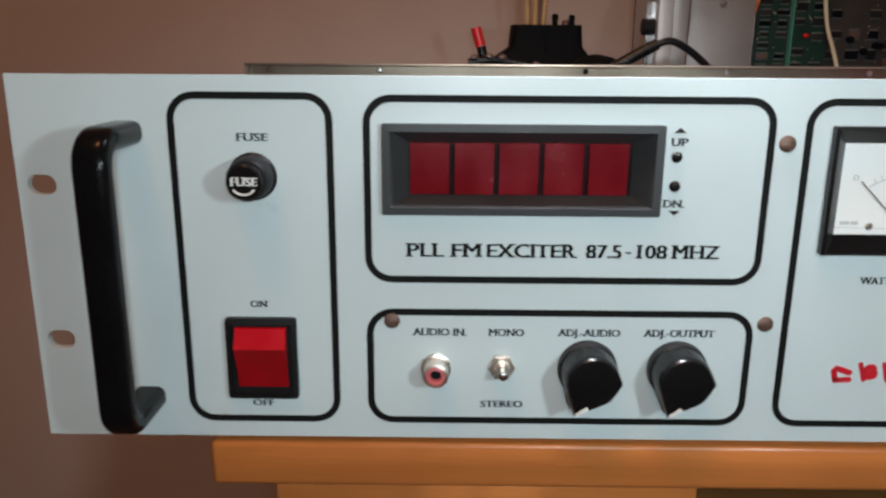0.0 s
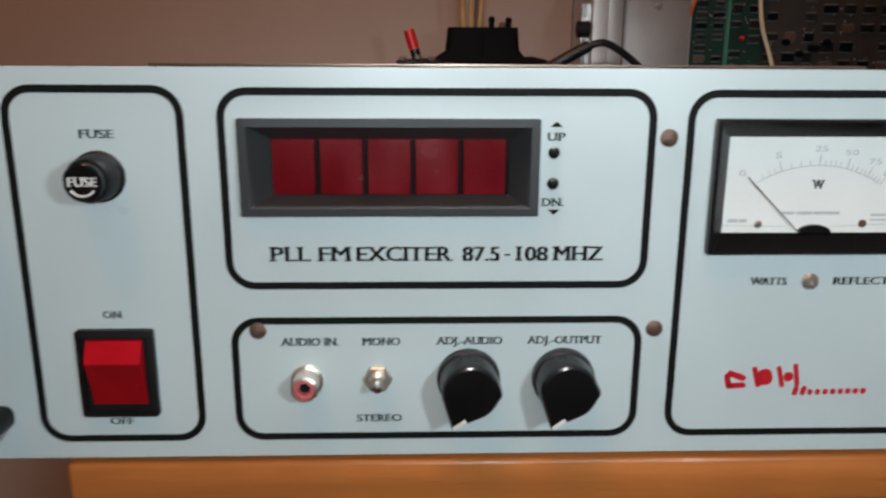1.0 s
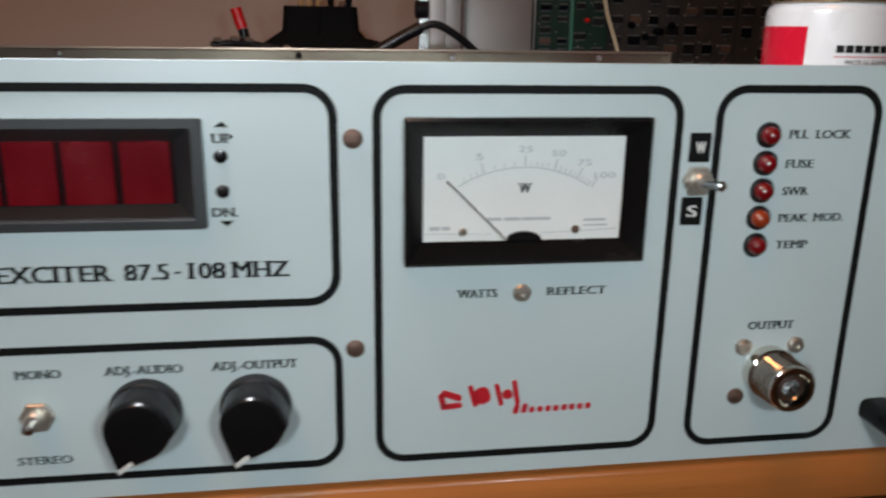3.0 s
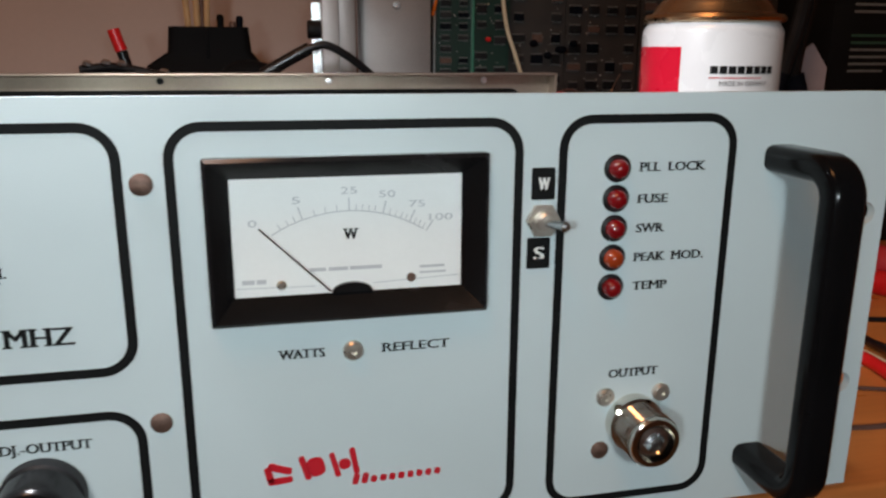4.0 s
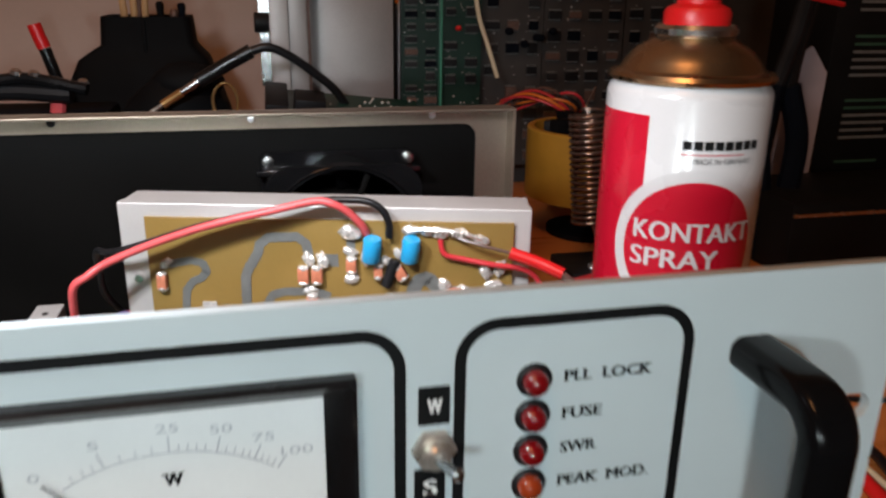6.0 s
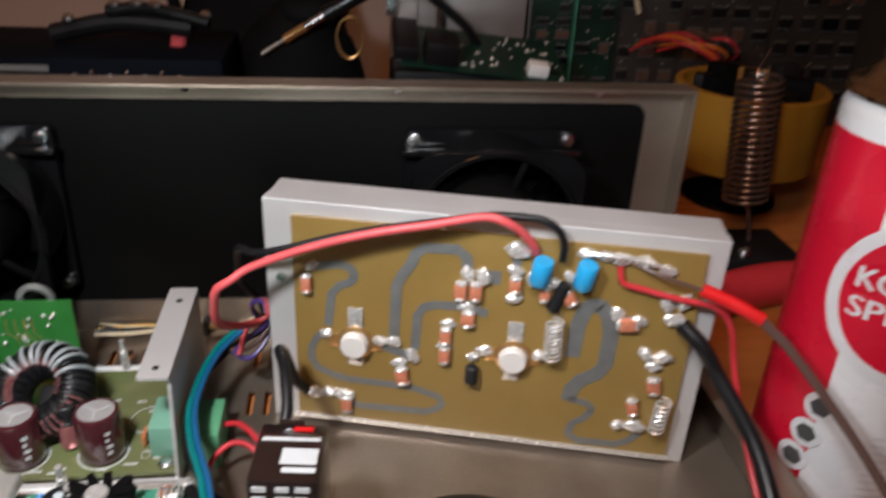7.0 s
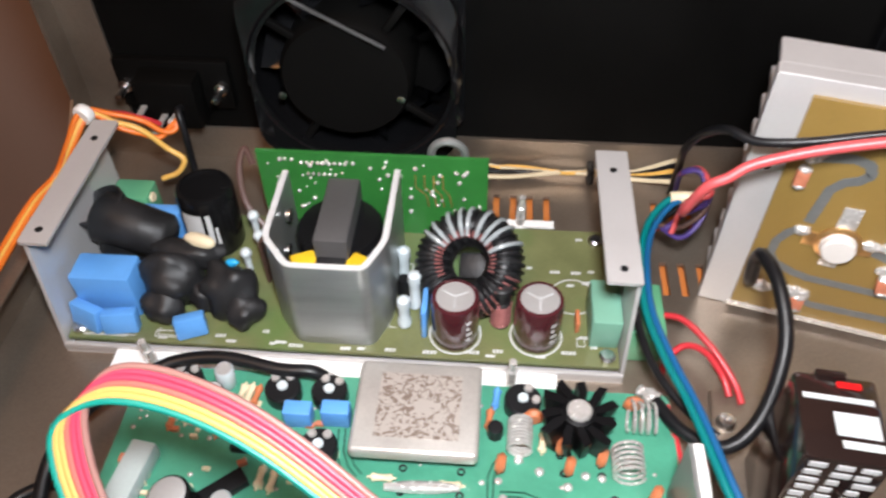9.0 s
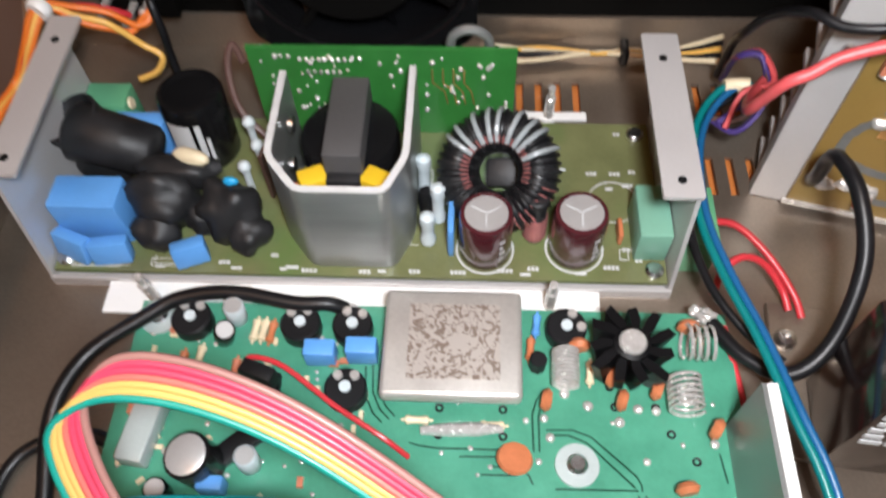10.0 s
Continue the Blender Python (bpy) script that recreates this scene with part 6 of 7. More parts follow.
# trimmers
for x, y, a in ((0.0970, 0.1310, 0), (0.1300, 0.1300, 10), (0.1455, 0.1300, -8), (0.1455, 0.1100, 0), (0.2085, 0.1310, -60)):
    tm = part("trimmer", lathe(B(), [(0.0056, 0), (0.0060, 0.0006), (0.0060, 0.0052), (0.0054, 0.0058), (0, 0.0058)], (x, y, EZ), (0, 0, 1), 22), MATT, exc, "round black trimmer")
    part("rotor", lathe(B(), [(0.0017, 0.0058), (0.0017, 0.0066), (0, 0.0066)], (x, y, EZ), (0, 0, 1), 14), GREYPLASTIC, tm)
    for s in (-1, 1):
        aa = radians(90 + a + s * 35)
        part("contact", lathe(B(), [(0.0015, 0.0057), (0.0014, 0.0066), (0, 0.0067)], (x + 0.0042 * math.cos(aa), y + 0.0042 * math.sin(aa), EZ), (0, 0, 1), 10), SOLDER, tm)
for x, y in ((0.1370, 0.1210), (0.1490, 0.1220)):
    part("film_capacitor", box(B(), x - 0.0045, x + 0.0045, y - 0.0026, y + 0.0026, EZ, EZ + 0.0085, 0.0006), BLUE, exc, "sky blue film capacitor")
part("film_capacitor", box(B(), 0.1090, 0.1160, 0.0800, 0.0840, EZ, EZ + 0.007, 0.0006), BLUE, exc)
for x, y, lean in ((0.1095, 0.1335, 0.15), (0.1065, 0.1270, 0.5), (0.0985, 0.0800, 0.2), (0.1210, 0.0890, 0.1)):
    ec = part("electrolytic", lathe(B(), [(0.0028, 0), (0.0031, 0.0005), (0.0031, 0.0090), (0.0027, 0.0096)], (x, y, EZ), (lean * 0.6, -lean * 0.4, 1), 18), PLASTIC if x < 0.1093 else GREYPLASTIC, exc, "small electrolytic capacitor")
    part("top", lathe(B(), [(0.0027, 0.0095), (0.0024, 0.0099), (0, 0.0099)], (x, y, EZ), (lean * 0.6, -lean * 0.4, 1), 16), CAPTOP, ec)
part("chip_package", box(B(), 0.1175, 0.1260, 0.1080, 0.1150, EZ, EZ + 0.0035, 0.0004), MATT, exc)
part("chip_package", shifted(box(B(), -0.011, 0.011, -0.003, 0.003, 0, 0.0032, 0.0004), rotz(0.1160, 0.0930, EZ, 40)), MATT, exc)
part("grey_connector", shifted(box(B(), -0.0040, 0.0040, -0.010, 0.010, 0, 0.007, 0.0008), rotz(0.0905, 0.0970, EZ, -8)), WASHER, exc, "smoky grey header socket")
for x, y, m_ in ((0.1160, 0.1290, CREAM), (0.1185, 0.1290, CREAM), (0.1210, 0.1285, ORANGE), (0.2000, 0.1330, BLUE), (0.1980, 0.1250, ORANGE), (0.1660, 0.1025, CREAM), (0.1870, 0.1015, CREAM), (0.2150, 0.1180, CREAM), (0.1120, 0.1160, BROWNCHIP), (0.1290, 0.1000, CREAM), (0.1330, 0.0990, CREAM), (0.0960, 0.1180, ORANGE), (0.1010, 0.1200, CREAM)):
    rs = B()
    hz = y in (0.1025, 0.1015)
    d = Vector((1, 0, 0)) if hz else Vector((0.1, 1, 0)).normalized()
    c = Vector((x, y, EZ + 0.0016))
    lathe(rs, [(0.0004, -0.0045), (0.0004, -0.0034), (0.0013, -0.0031), (0.0014, -0.0022), (0.0011, -0.0016), (0.0011, 0.0016), (0.0014, 0.0022), (0.0013, 0.0031), (0.0004, 0.0034), (0.0004, 0.0045)], c, d, 10)
    part("axial_resistor", rs, m_, exc)
# transistor with black star heat sink
SX, SY = 0.2250, 0.1215
STARBLACK = mat("black_anodised_cooler", (0.0035, 0.0035, 0.004), 0.38, var=0.2, spec=0.2)
star = part("star_heat_sink", lathe(B(), [(0.0052, 0), (0.0052, 0.0130), (0.0040, 0.0134), (0.0040, 0.006)], (SX, SY, EZ + 0.002), (0, 0, 1), 20), STARBLACK, exc, "black star-shaped transistor cooler")
for k in range(11):
    m = Matrix.Translation((SX, SY, EZ + 0.003)) @ Matrix.Rotation(radians(360 / 11 * k + 8), 4, "Z")
    long = 0.0126 + 0.0012 * math.sin(2.3 * k)
    plan = [(0.0045, -0.0009), (0.0080, -0.0008), (long, 0.0012), (long - 0.0016, 0.0034), (0.0085, 0.0026), (0.0045, 0.0009)]
    fn = B()
    low = [fn.verts.new((px * (0.72 if px > 0.006 else 1.0), py, -0.001)) for px, py in plan]
    high = [fn.verts.new((px, py, 0.0120 - 0.0012 * (k % 2))) for px, py in plan]
    fn.faces.new(low)
    fn.faces.new(high)
    for i in range(6):
        fn.faces.new((low[i], low[(i + 1) % 6], high[(i + 1) % 6], high[i]))
    part("fin", shifted(fn, m), STARBLACK, star, smooth=None)
part("transistor_can", lathe(B(), [(0.0039, 0), (0.0039, 0.0140), (0.0034, 0.0147), (0, 0.0148)], (SX, SY, EZ + 0.002), (0, 0, 1), 20), SOLDER, star, "nickel transistor can")
part("small_transistor", lathe(B(), [(0.0026, 0), (0.0026, 0.0050), (0.0022, 0.0054), (0, 0.0054)], (0.2000, 0.1205, EZ), (0, 0, 1), 8), MATT, exc)
for p0, p1, r, n_ in (((0.2075, 0.1130, EZ + 0.0045), (0.2078, 0.1235, EZ + 0.0045), 0.0036, 9), ((0.2415, 0.1270, EZ + 0.0055), (0.2500, 0.1265, EZ + 0.0055), 0.0050, 4), ((0.2405, 0.1060, EZ + 0.005), (0.2405, 0.1160, EZ + 0.005), 0.0046, 6)):
    part("air_coil", coil(B(), p0, p1, r, 0.00055, n_), SOLDER, exc, "silvered wire coil")
for x, y, a in ((0.2020, 0.1085, 80), (0.2230, 0.1090, 75), (0.2330, 0.1125, 70), (0.2480, 0.1015, 60), (0.2120, 0.1255, 0), (0.2205, 0.1160, 80), (0.2440, 0.1325, 10), (0.2380, 0.0850, 10)):
    ds = part("disc_capacitor", shifted(lathe(B(), [(0.0008, -0.0015), (0.0024, -0.0014), (0.0034, 0), (0.0024, 0.0014), (0.0008, 0.0015)], (0, 0, 0.0042), (0, 1, 0), 14), rotz(x, y, EZ, a)), ORANGE, exc, "orange ceramic disc capacitor")
part("disc_capacitor", shifted(lathe(B(), [(0.001, -0.0012), (0.0045, -0.0010), (0.0050, 0), (0.0045, 0.0010), (0.001, 0.0012)], (0, 0, 0.003), (0.1, 0.25, 1), 20), rotz(0.1930, 0.0920, EZ, 0)), ORANGE, exc, "flat orange ceramic disc capacitor")
sj = B()
for x, y, r in ((0.2500, 0.1375, 0.0024), (0.2475, 0.1350, 0.0020), (0.2520, 0.1350, 0.0018), (0.2140, 0.1085, 0.0016), (0.2225, 0.1040, 0.0016), (0.2280, 0.1080, 0.0015), (0.2480, 0.0985, 0.0014), (0.2290, 0.0930, 0.0012), (0.2015, 0.1045, 0.0013), (0.2030, 0.0990, 0.0014), (0.2330, 0.1075, 0.0014), (0.2075, 0.1120, 0.0016), (0.1450, 0.1355, 0.0016), (0.1420, 0.1345, 0.0013)):
    blob(sj, (x, y, EZ + 0.0004), r, 0.6)
for k in range(110):
    blob(sj, (0.082 + 0.171 * er.random() ** 1.9, er.uniform(0.033, 0.136), EZ + 0.0001), er.uniform(0.0005, 0.0010), 0.6)
tagged(part("solder_joints", sj, SOLDER, exc), kind="stuff")
sm = B()
for k in range(50):
    x, y = er.uniform(0.084, 0.152), er.uniform(0.050, 0.128)
    join(sm, box(B(), -0.0011, 0.0011, -0.0006, 0.0006, 0, er.uniform(0.0008, 0.002)), rotz(x, y, EZ, er.choice((0, 90, 90, 45))))
tagged(part("small_part", sm, CREAM, exc), kind="stuff")
sm = B()
for k in range(16):
    x, y = er.uniform(0.084, 0.158), er.uniform(0.050, 0.128)
    if x > 0.153 and y > 0.102:
        continue
    join(sm, box(B(), -0.0014, 0.0014, -0.0008, 0.0008, 0, er.uniform(0.0010, 0.003)), rotz(x, y, EZ, er.choice((0, 90, 30))))
tagged(part("small_part", sm, BROWNCHIP, exc), kind="stuff")
part("crystal", shifted(lathe(B(), [(0.0012, -0.012), (0.0020, -0.004), (0.0020, 0.004), (0.0010, 0.011)], (0, 0, 0.002), (1, 0.05, 0), 10), rotz(0.1790, 0.1000, EZ, 0)), SOLDER, exc)
part("red_link", tube(B(), [(0.1165, 0.1165, EZ), (0.1160, 0.1165, EZ + 0.006), (0.1190, 0.1172, EZ + 0.0085), (0.1270, 0.1150, EZ + 0.0085), (0.1360, 0.1092, EZ + 0.0075), (0.1430, 0.1042, EZ + 0.007), (0.1500, 0.1000, EZ + 0.0065), (0.1580, 0.0955, EZ + 0.005), (0.1640, 0.0925, EZ)], 0.0008, 8), REDW, exc)
big = part("electrolytic", lathe(B(), [(0.0060, 0), (0.0064, 0.0006), (0.0064, 0.0120), (0.0058, 0.0128)], (0.1085, 0.0880, EZ), (-0.12, -0.05, 1), 24), PLASTIC, exc, "black electrolytic capacitor with a pale top")
part("top", lathe(B(), [(0.0057, 0.0127), (0.0050, 0.0131), (0, 0.0131)], (0.1085, 0.0880, EZ), (-0.12, -0.05, 1), 20), CAPTOP, big)
part("regulator", shifted(box(B(), -0.0050, 0.0050, -0.0022, 0.0022, 0, 0.0110, 0.0006), rotz(0.1210, 0.1125, EZ, -20)), MATT, exc)
part("shield_plate", box(B(), 0.2530, 0.2558, 0.0320, 0.1040, EZ, 0.0440, 0.0004), WHITE, exc, "upright white edged shield plate", smooth=None)
part("shield_face", box(B(), 0.2518, 0.2529, 0.0320, 0.1040, EZ, 0.0436), ALU, exc, smooth=None)
audio_lead = wire("black_audio_lead", [(0.1430, 0.1355, 0.0170), (0.1380, 0.1355, 0.0200), (0.1280, 0.1352, 0.0205), (0.1090, 0.1378, 0.0215), (0.0940, 0.1358, 0.0210), (0.0850, 0.1305, 0.0200), (0.0710, 0.1190, 0.0190), (0.0650, 0.1070, 0.0180), (0.0635, 0.0950, 0.0150), (0.0660, 0.0780, 0.0110), (0.0690, 0.0500, 0.0065), (0.0700, 0.0300, 0.0055)], 0.0023, CABLE, "black screened lead round the green board")
part("braid_end", lump(lump(B(), (0.1445, 0.1355, 0.0168), 0.0026, 0.0016, 0.0018, 4, 0.4), (0.1428, 0.1338, 0.0150), 0.0016, 0.0014, 0.0014, 6, 0.4), SOLDER, audio_lead, "silvery soldered braid")
wire("black_audio_lead", [(0.0800, 0.0950, 0.0045), (0.0700, 0.0985, 0.0050), (0.0580, 0.0960, 0.0052), (0.0500, 0.0880, 0.0052), (0.0480, 0.0700, 0.0050), (0.0520, 0.0500, 0.0050)], 0.0021, CABLE, "black screened lead on the case floor")

# ---- ribbon cable ----
rib = thing("ribbon_cable", "rainbow ribbon cable looping over the green board", "cable", (0.16, 0.07, 0.02))
path = [(0.2020, 0.0410, 0.0560), (0.1880, 0.0530, 0.0690), (0.1680, 0.0645, 0.0800), (0.1480, 0.0740, 0.0885), (0.1300, 0.0790, 0.0935), (0.1160, 0.0792, 0.0950), (0.1085, 0.0740, 0.0910), (0.1090, 0.0665, 0.0830), (0.1150, 0.0560, 0.0720), (0.1230, 0.0420, 0.0600), (0.1290, 0.0250, 0.0480), (0.1330, 0.0080, 0.0400)]
wide = [(0.10, 0.62, 0.62), (0.15, 0.66, 0.60), (0.20, 0.70, 0.58), (0.22, 0.72, 0.56), (0.22, 0.74, 0.50), (0.35, 0.70, 0.45), (0.70, 0.50, 0.35), (0.92, 0.25, 0.15), (0.95, 0.20, 0.10), (0.95, 0.22, 0.10), (0.95, 0.22, 0.05), (0.95, 0.22, 0.05)]
colours = (RB1, RB2, RB2, RB3, RB4, RB4, RB5)
for k, m_ in enumerate(colours):
    off = (3 - k) * 0.00132
    pts = [Vector(p) + Vector(w).normalized() * off for p, w in zip(path, wide)]
    part("ribbon_core", tube(B(), pts, 0.00086, 8, 8), m_, rib, "", 60)
flat = [(0.0900, 0.0640, 0.0480), (0.1040, 0.0670, 0.0560), (0.1250, 0.0680, 0.0580), (0.1480, 0.0670, 0.0560), (0.1700, 0.0560, 0.0500), (0.1800, 0.0350, 0.0420), (0.1830, 0.0080, 0.0380)]
flat_cable = thing("teal_ribbon", "narrow teal ribbon lead under the rainbow cable", "cable", flat[2])
for k, m_ in enumerate((TEAL, TEAL, BLUEW)):
    part("ribbon_core", tube(B(), [Vector(p) + Vector((0, -0.9, -0.3)) * 0.0013 * k for p in flat], 0.00086, 8, 8), m_, flat_cable, "", 60)

# ---- contact spray can ----
CANRED = mat("can_red_print", (0.58, 0.008, 0.030), 0.28, var=0.05, coat=0.4)
CANWHITE = mat("can_white_print", (0.67, 0.67, 0.68), 0.28, var=0.03, coat=0.4)
CANMETAL = mat("gold_toned_tin", (0.46, 0.33, 0.20), 0.26, 1.0, var=0.10, scale=40)
AX, AY, AR = 0.5072, 0.1482, 0.0325
can = thing("spray_can", "white and red contact spray can with a red nozzle", "spray can", (AX, AY, TZ))
part("cylinder", lathe(B(), [(AR - 0.003, 0.0), (AR - 0.0005, 0.001), (AR + 0.0003, 0.0022), (AR, 0.0036), (AR, 0.1545), (AR - 0.0006, 0.1565), (AR - 0.0024, 0.1590)], (AX, AY, TZ + 0.0001), (0, 0, 1), 64), CANWHITE, can, "white printed body")
part("shoulder", lathe(B(), [(AR - 0.0024, 0.1590), (AR - 0.0002, 0.1597), (AR + 0.0006, 0.1612), (AR - 0.0004, 0.1628), (AR - 0.0034, 0.1634), (AR - 0.0042, 0.1640), (0.0265, 0.1672), (0.0222, 0.1716), (0.0170, 0.1748), (0.0146, 0.1760)], (AX, AY, TZ), (0, 0, 1), 64, caps=False), CANMETAL, can, "gold-toned tin dome")
part("valve_cup", lathe(B(), [(0.0144, 0.1756), (0.0160, 0.1768), (0.0164, 0.1790), (0.0152, 0.1806), (0.0128, 0.1800), (0.0110, 0.1780)], (AX, AY, TZ), (0, 0, 1), 48, caps=False), STEEL, can, "bright valve cup")
part("nozzle", lathe(B(), [(0.0128, 0.1786), (0.0130, 0.1850), (0.0120, 0.1868), (0.0085, 0.1885), (0.0080, 0.1970), (0.0072, 0.2060), (0.0060, 0.2075), (0, 0.2076)], (AX, AY, TZ), (0, 0, 1), 36), BRIGHTRED, can, "red spray nozzle")
part("nozzle_lever", shifted(box(B(), 0.002, 0.030, -0.005, 0.005, 0.1960, 0.2010, 0.0015), Matrix.Translation((AX, AY, TZ)) @ Matrix.Rotation(radians(20), 4, "Z")), BRIGHTRED, can)
part("straw", tube(B(), [(AX + 0.006, AY, TZ + 0.2010), (AX + 0.030, AY + 0.008, TZ + 0.1960), (AX + 0.090, AY + 0.030, TZ + 0.1880)], 0.0012, 8), BRIGHTRED, can)


def bend(bm, theta0, lift=0.0002):
    """Lays a flat mesh (x along, z up) round the can, x = 0 at the angle theta0 in degrees."""
    for v in bm.verts:
        a = radians(theta0) + v.co.x / AR
        v.co = Vector((AX + (AR + lift) * math.cos(a), AY + (AR + lift) * math.sin(a), v.co.z))
    return bm


def patch(x0, x1, z0, z1, nx=14):
    bm = B()
    lo = [bm.verts.new((x0 + (x1 - x0) * i / nx, 0, z0)) for i in range(nx + 1)]
    hi = [bm.verts.new((x0 + (x1 - x0) * i / nx, 0, z1)) for i in range(nx + 1)]
    for i in range(nx):
        bm.faces.new((lo[i], lo[i + 1], hi[i + 1], hi[i]))
    return bm


def disc(cx, cz, r, n=72, rings=14):
    bm = B()
    c = bm.verts.new((cx, 0, cz))
    prev = None
    for k in range(1, rings + 1):
        ring = [bm.verts.new((cx + r * k / rings * math.cos(2 * math.pi * i / n), 0, cz + r * k / rings * math.sin(2 * math.pi * i / n))) for i in range(n)]
        for i in range(n):
            j = (i + 1) % n
            if prev is None:
                bm.faces.new((c, ring[i], ring[j]))
            else:
                bm.faces.new((prev[i], ring[i], ring[j], prev[j]))
        prev = ring
    return bm


def stick(name, bm, theta, material, lift=0.0002):
    return part(name, bend(bm, theta, lift), material, can, smooth=60)


PER = math.radians(1) * AR
CC = 253
CZC = 0.0945
stick("red_field", patch(-90 * PER, 0, 0.006, 0.1455, 24), 216, CANRED)
stick("white_ring", disc(0, CZC, 0.0318), CC, CANWHITE, 0.0003)
stick("red_disc", disc(0, CZC, 0.0270), CC, CANRED, 0.00045)
for k, z in enumerate((0.0460, 0.0330, 0.0205)):
    stick("white_spot", disc(0, z, 0.0062, 20, 3), 216 - 4 * k, CANWHITE, 0.00045)
    stick("spot_mark", disc(0, z, 0.0040, 6, 2), 216 - 4 * k, FERRITE, 0.0006)
for text, x0, x1, z in (("KONTAKT", -0.0230, 0.0245, CZC + 0.0030), ("SPRAY", -0.0235, 0.0105, CZC - 0.0080)):
    stick("lettering", shifted(letters(text, x0, x1, 0.0078, 0.0), Matrix.Translation((0, 0, z))), CC, CANWHITE, 0.0006)
    stick("lettering", shifted(letters(text, x0 + 0.0006, x1 + 0.0006, 0.0078, 0.0), Matrix.Translation((0, 0, z))), CC, CANWHITE, 0.0007)
for k in range(8):
    stick("brand_bar", patch(-0.0155 + k * 0.0040, -0.0155 + k * 0.0040 + 0.0034, 0.1338, 0.1372, 3), 267, INK)
stick("red_rule", patch(-0.0160, 0.0090, 0.1318, 0.1322, 8), 267, REDINK)
stick("lettering", shifted(letters("MADE IN GERMANY", -0.0110, 0.0130, 0.0021, 0.0), Matrix.Translation((0, 0, 0.1285))), 267, INK)
for k in range(9):
    stick("print_bar", patch(-0.010, 0.012 - 0.002 * (k % 3), 0.0400 - k * 0.0034, 0.0408 - k * 0.0034, 6), 268, GREYINK)
stick("round_mark", disc(0, 0.0600, 0.0065, 24, 3), 290, GREYBAR, 0.0007)

# ---- bench clutter behind the unit ----
DARKBOARD = mat("dark_grey_board", (0.034, 0.029, 0.026), 0.6, var=0.25, scale=60, bump=0.1)
DARKGREEN = mat("dark_green_board", (0.0035, 0.027, 0.018), 0.4, var=0.2, scale=70, coat=0.2)
BLACKBOX = mat("black_carton", (0.006, 0.006, 0.006), 0.55, var=0.3, scale=30, spec=0.15)
NAVY = mat("navy_case", (0.003, 0.0045, 0.008), 0.7, var=0.3, scale=30, bump=0.1, spec=0.06)
WOODSTICK = mat("pale_bamboo", (0.50, 0.30, 0.14), 0.5, var=0.15, scale=80)
TAPEY = mat("yellow_tape_roll", (0.36, 0.18, 0.020), 0.4, var=0.12, scale=60)
SPRINGM = mat("brown_tarnished_spring", (0.24, 0.17, 0.14), 0.20, 0.85, var=0.2, scale=200)
PALESHEET = mat("pale_pink_plastic", (0.45, 0.37, 0.38), 0.5, var=0.1)

POTBLACK = mat("dull_black_pot", (0.004, 0.004, 0.0045), 0.7, var=0.3, scale=60, bump=0.1, spec=0.08)
DIMPRINT = mat("dim_print", (0.16, 0.16, 0.15), 0.6, var=0.2, scale=300)
DIMGREEN = mat("dim_green_print", (0.03, 0.085, 0.05), 0.6, var=0.2, scale=300)
DULLTIN = mat("dull_tin", (0.34, 0.32, 0.31), 0.5, 0.55, var=0.12, scale=25, bump=0.05)
DULLALU = mat("dull_aluminium", (0.48, 0.46, 0.45), 0.5, 0.4, var=0.08, scale=20)
# pen pot
pot = thing("pen_pot", "black plastic pen pot with a flared foot", "pen pot", (0.247, 0.581, TZ))
pb = B()
rings = []
for z, x0, x1, y0, y1 in ((TZ, 0.166, 0.322, 0.5410, 0.6360), (0.060, 0.172, 0.316, 0.5440, 0.6310), (0.110, 0.186, 0.302, 0.5510, 0.6210), (0.128, 0.194, 0.296, 0.5560, 0.6160), (0.140, 0.212, 0.286, 0.5590, 0.6130), (0.1625, 0.214, 0.284, 0.5600, 0.6120), (0.1625, 0.218, 0.280, 0.5640, 0.6080), (0.120, 0.220, 0.278, 0.5660, 0.6060)):
    rings.append([pb.verts.new((x, y, z)) for x, y in rrect(x0, x1, y0, y1, 0.006, 3)])
for a, b in zip(rings, rings[1:]):
    for i in range(len(a)):
        pb.faces.new((a[i], a[(i + 1) % len(a)], b[(i + 1) % len(a)], b[i]))
pb.faces.new(rings[0])
pb.faces.new(rings[-1])
part("pot", pb, POTBLACK, pot)
part("front_ridge", box(B(), 0.246, 0.249, 0.5575, 0.56005, 0.128, 0.160, 0.0006), POTBLACK, pot)
for x0, x1, m_, r in ((0.232, 0.226, WOODSTICK, 0.0030), (0.238, 0.238, WOODSTICK, 0.0030), (0.244, 0.252, WOODSTICK, 0.0028), (0.240, 0.246, SCREW, 0.0018)):
    solo("wooden_stick", cyl(B(), (x0, 0.586, 0.1205), (x1, 0.584, 0.245), r, n=10), m_, "pale wooden stick standing in the pen pot", "stick", "sticks in the pot")
for x, z, m_ in ((0.259, 0.174, POTBLACK), (0.270, 0.168, SCREW), (0.2765, 0.173, NAVY)):
    pn = thing("pen", "dark capped pen standing in the pen pot", "pen", (x, 0.586, 0.1205), "pens in the pot")
    part("barrel", cyl(B(), (x, 0.586, 0.1205), (x, 0.585, z - 0.006), 0.0030, n=12), m_, pn)
    part("cap", lathe(B(), [(0.0034, 0), (0.0034, 0.004), (0.0022, 0.006), (0, 0.0062)], (x, 0.585, z - 0.006), (0, 0, 1), 12), m_, pn)
marker = thing("marker_pen", "black marker pen with a red cap leaning on the pot", "pen", (0.188, 0.520, 0.09))
part("barrel", tube(B(), [(0.1960, 0.522, 0.070), (0.1860, 0.522, 0.1140), (0.1795, 0.522, 0.1405)], 0.0046, 12, per=1), PLASTIC, marker)
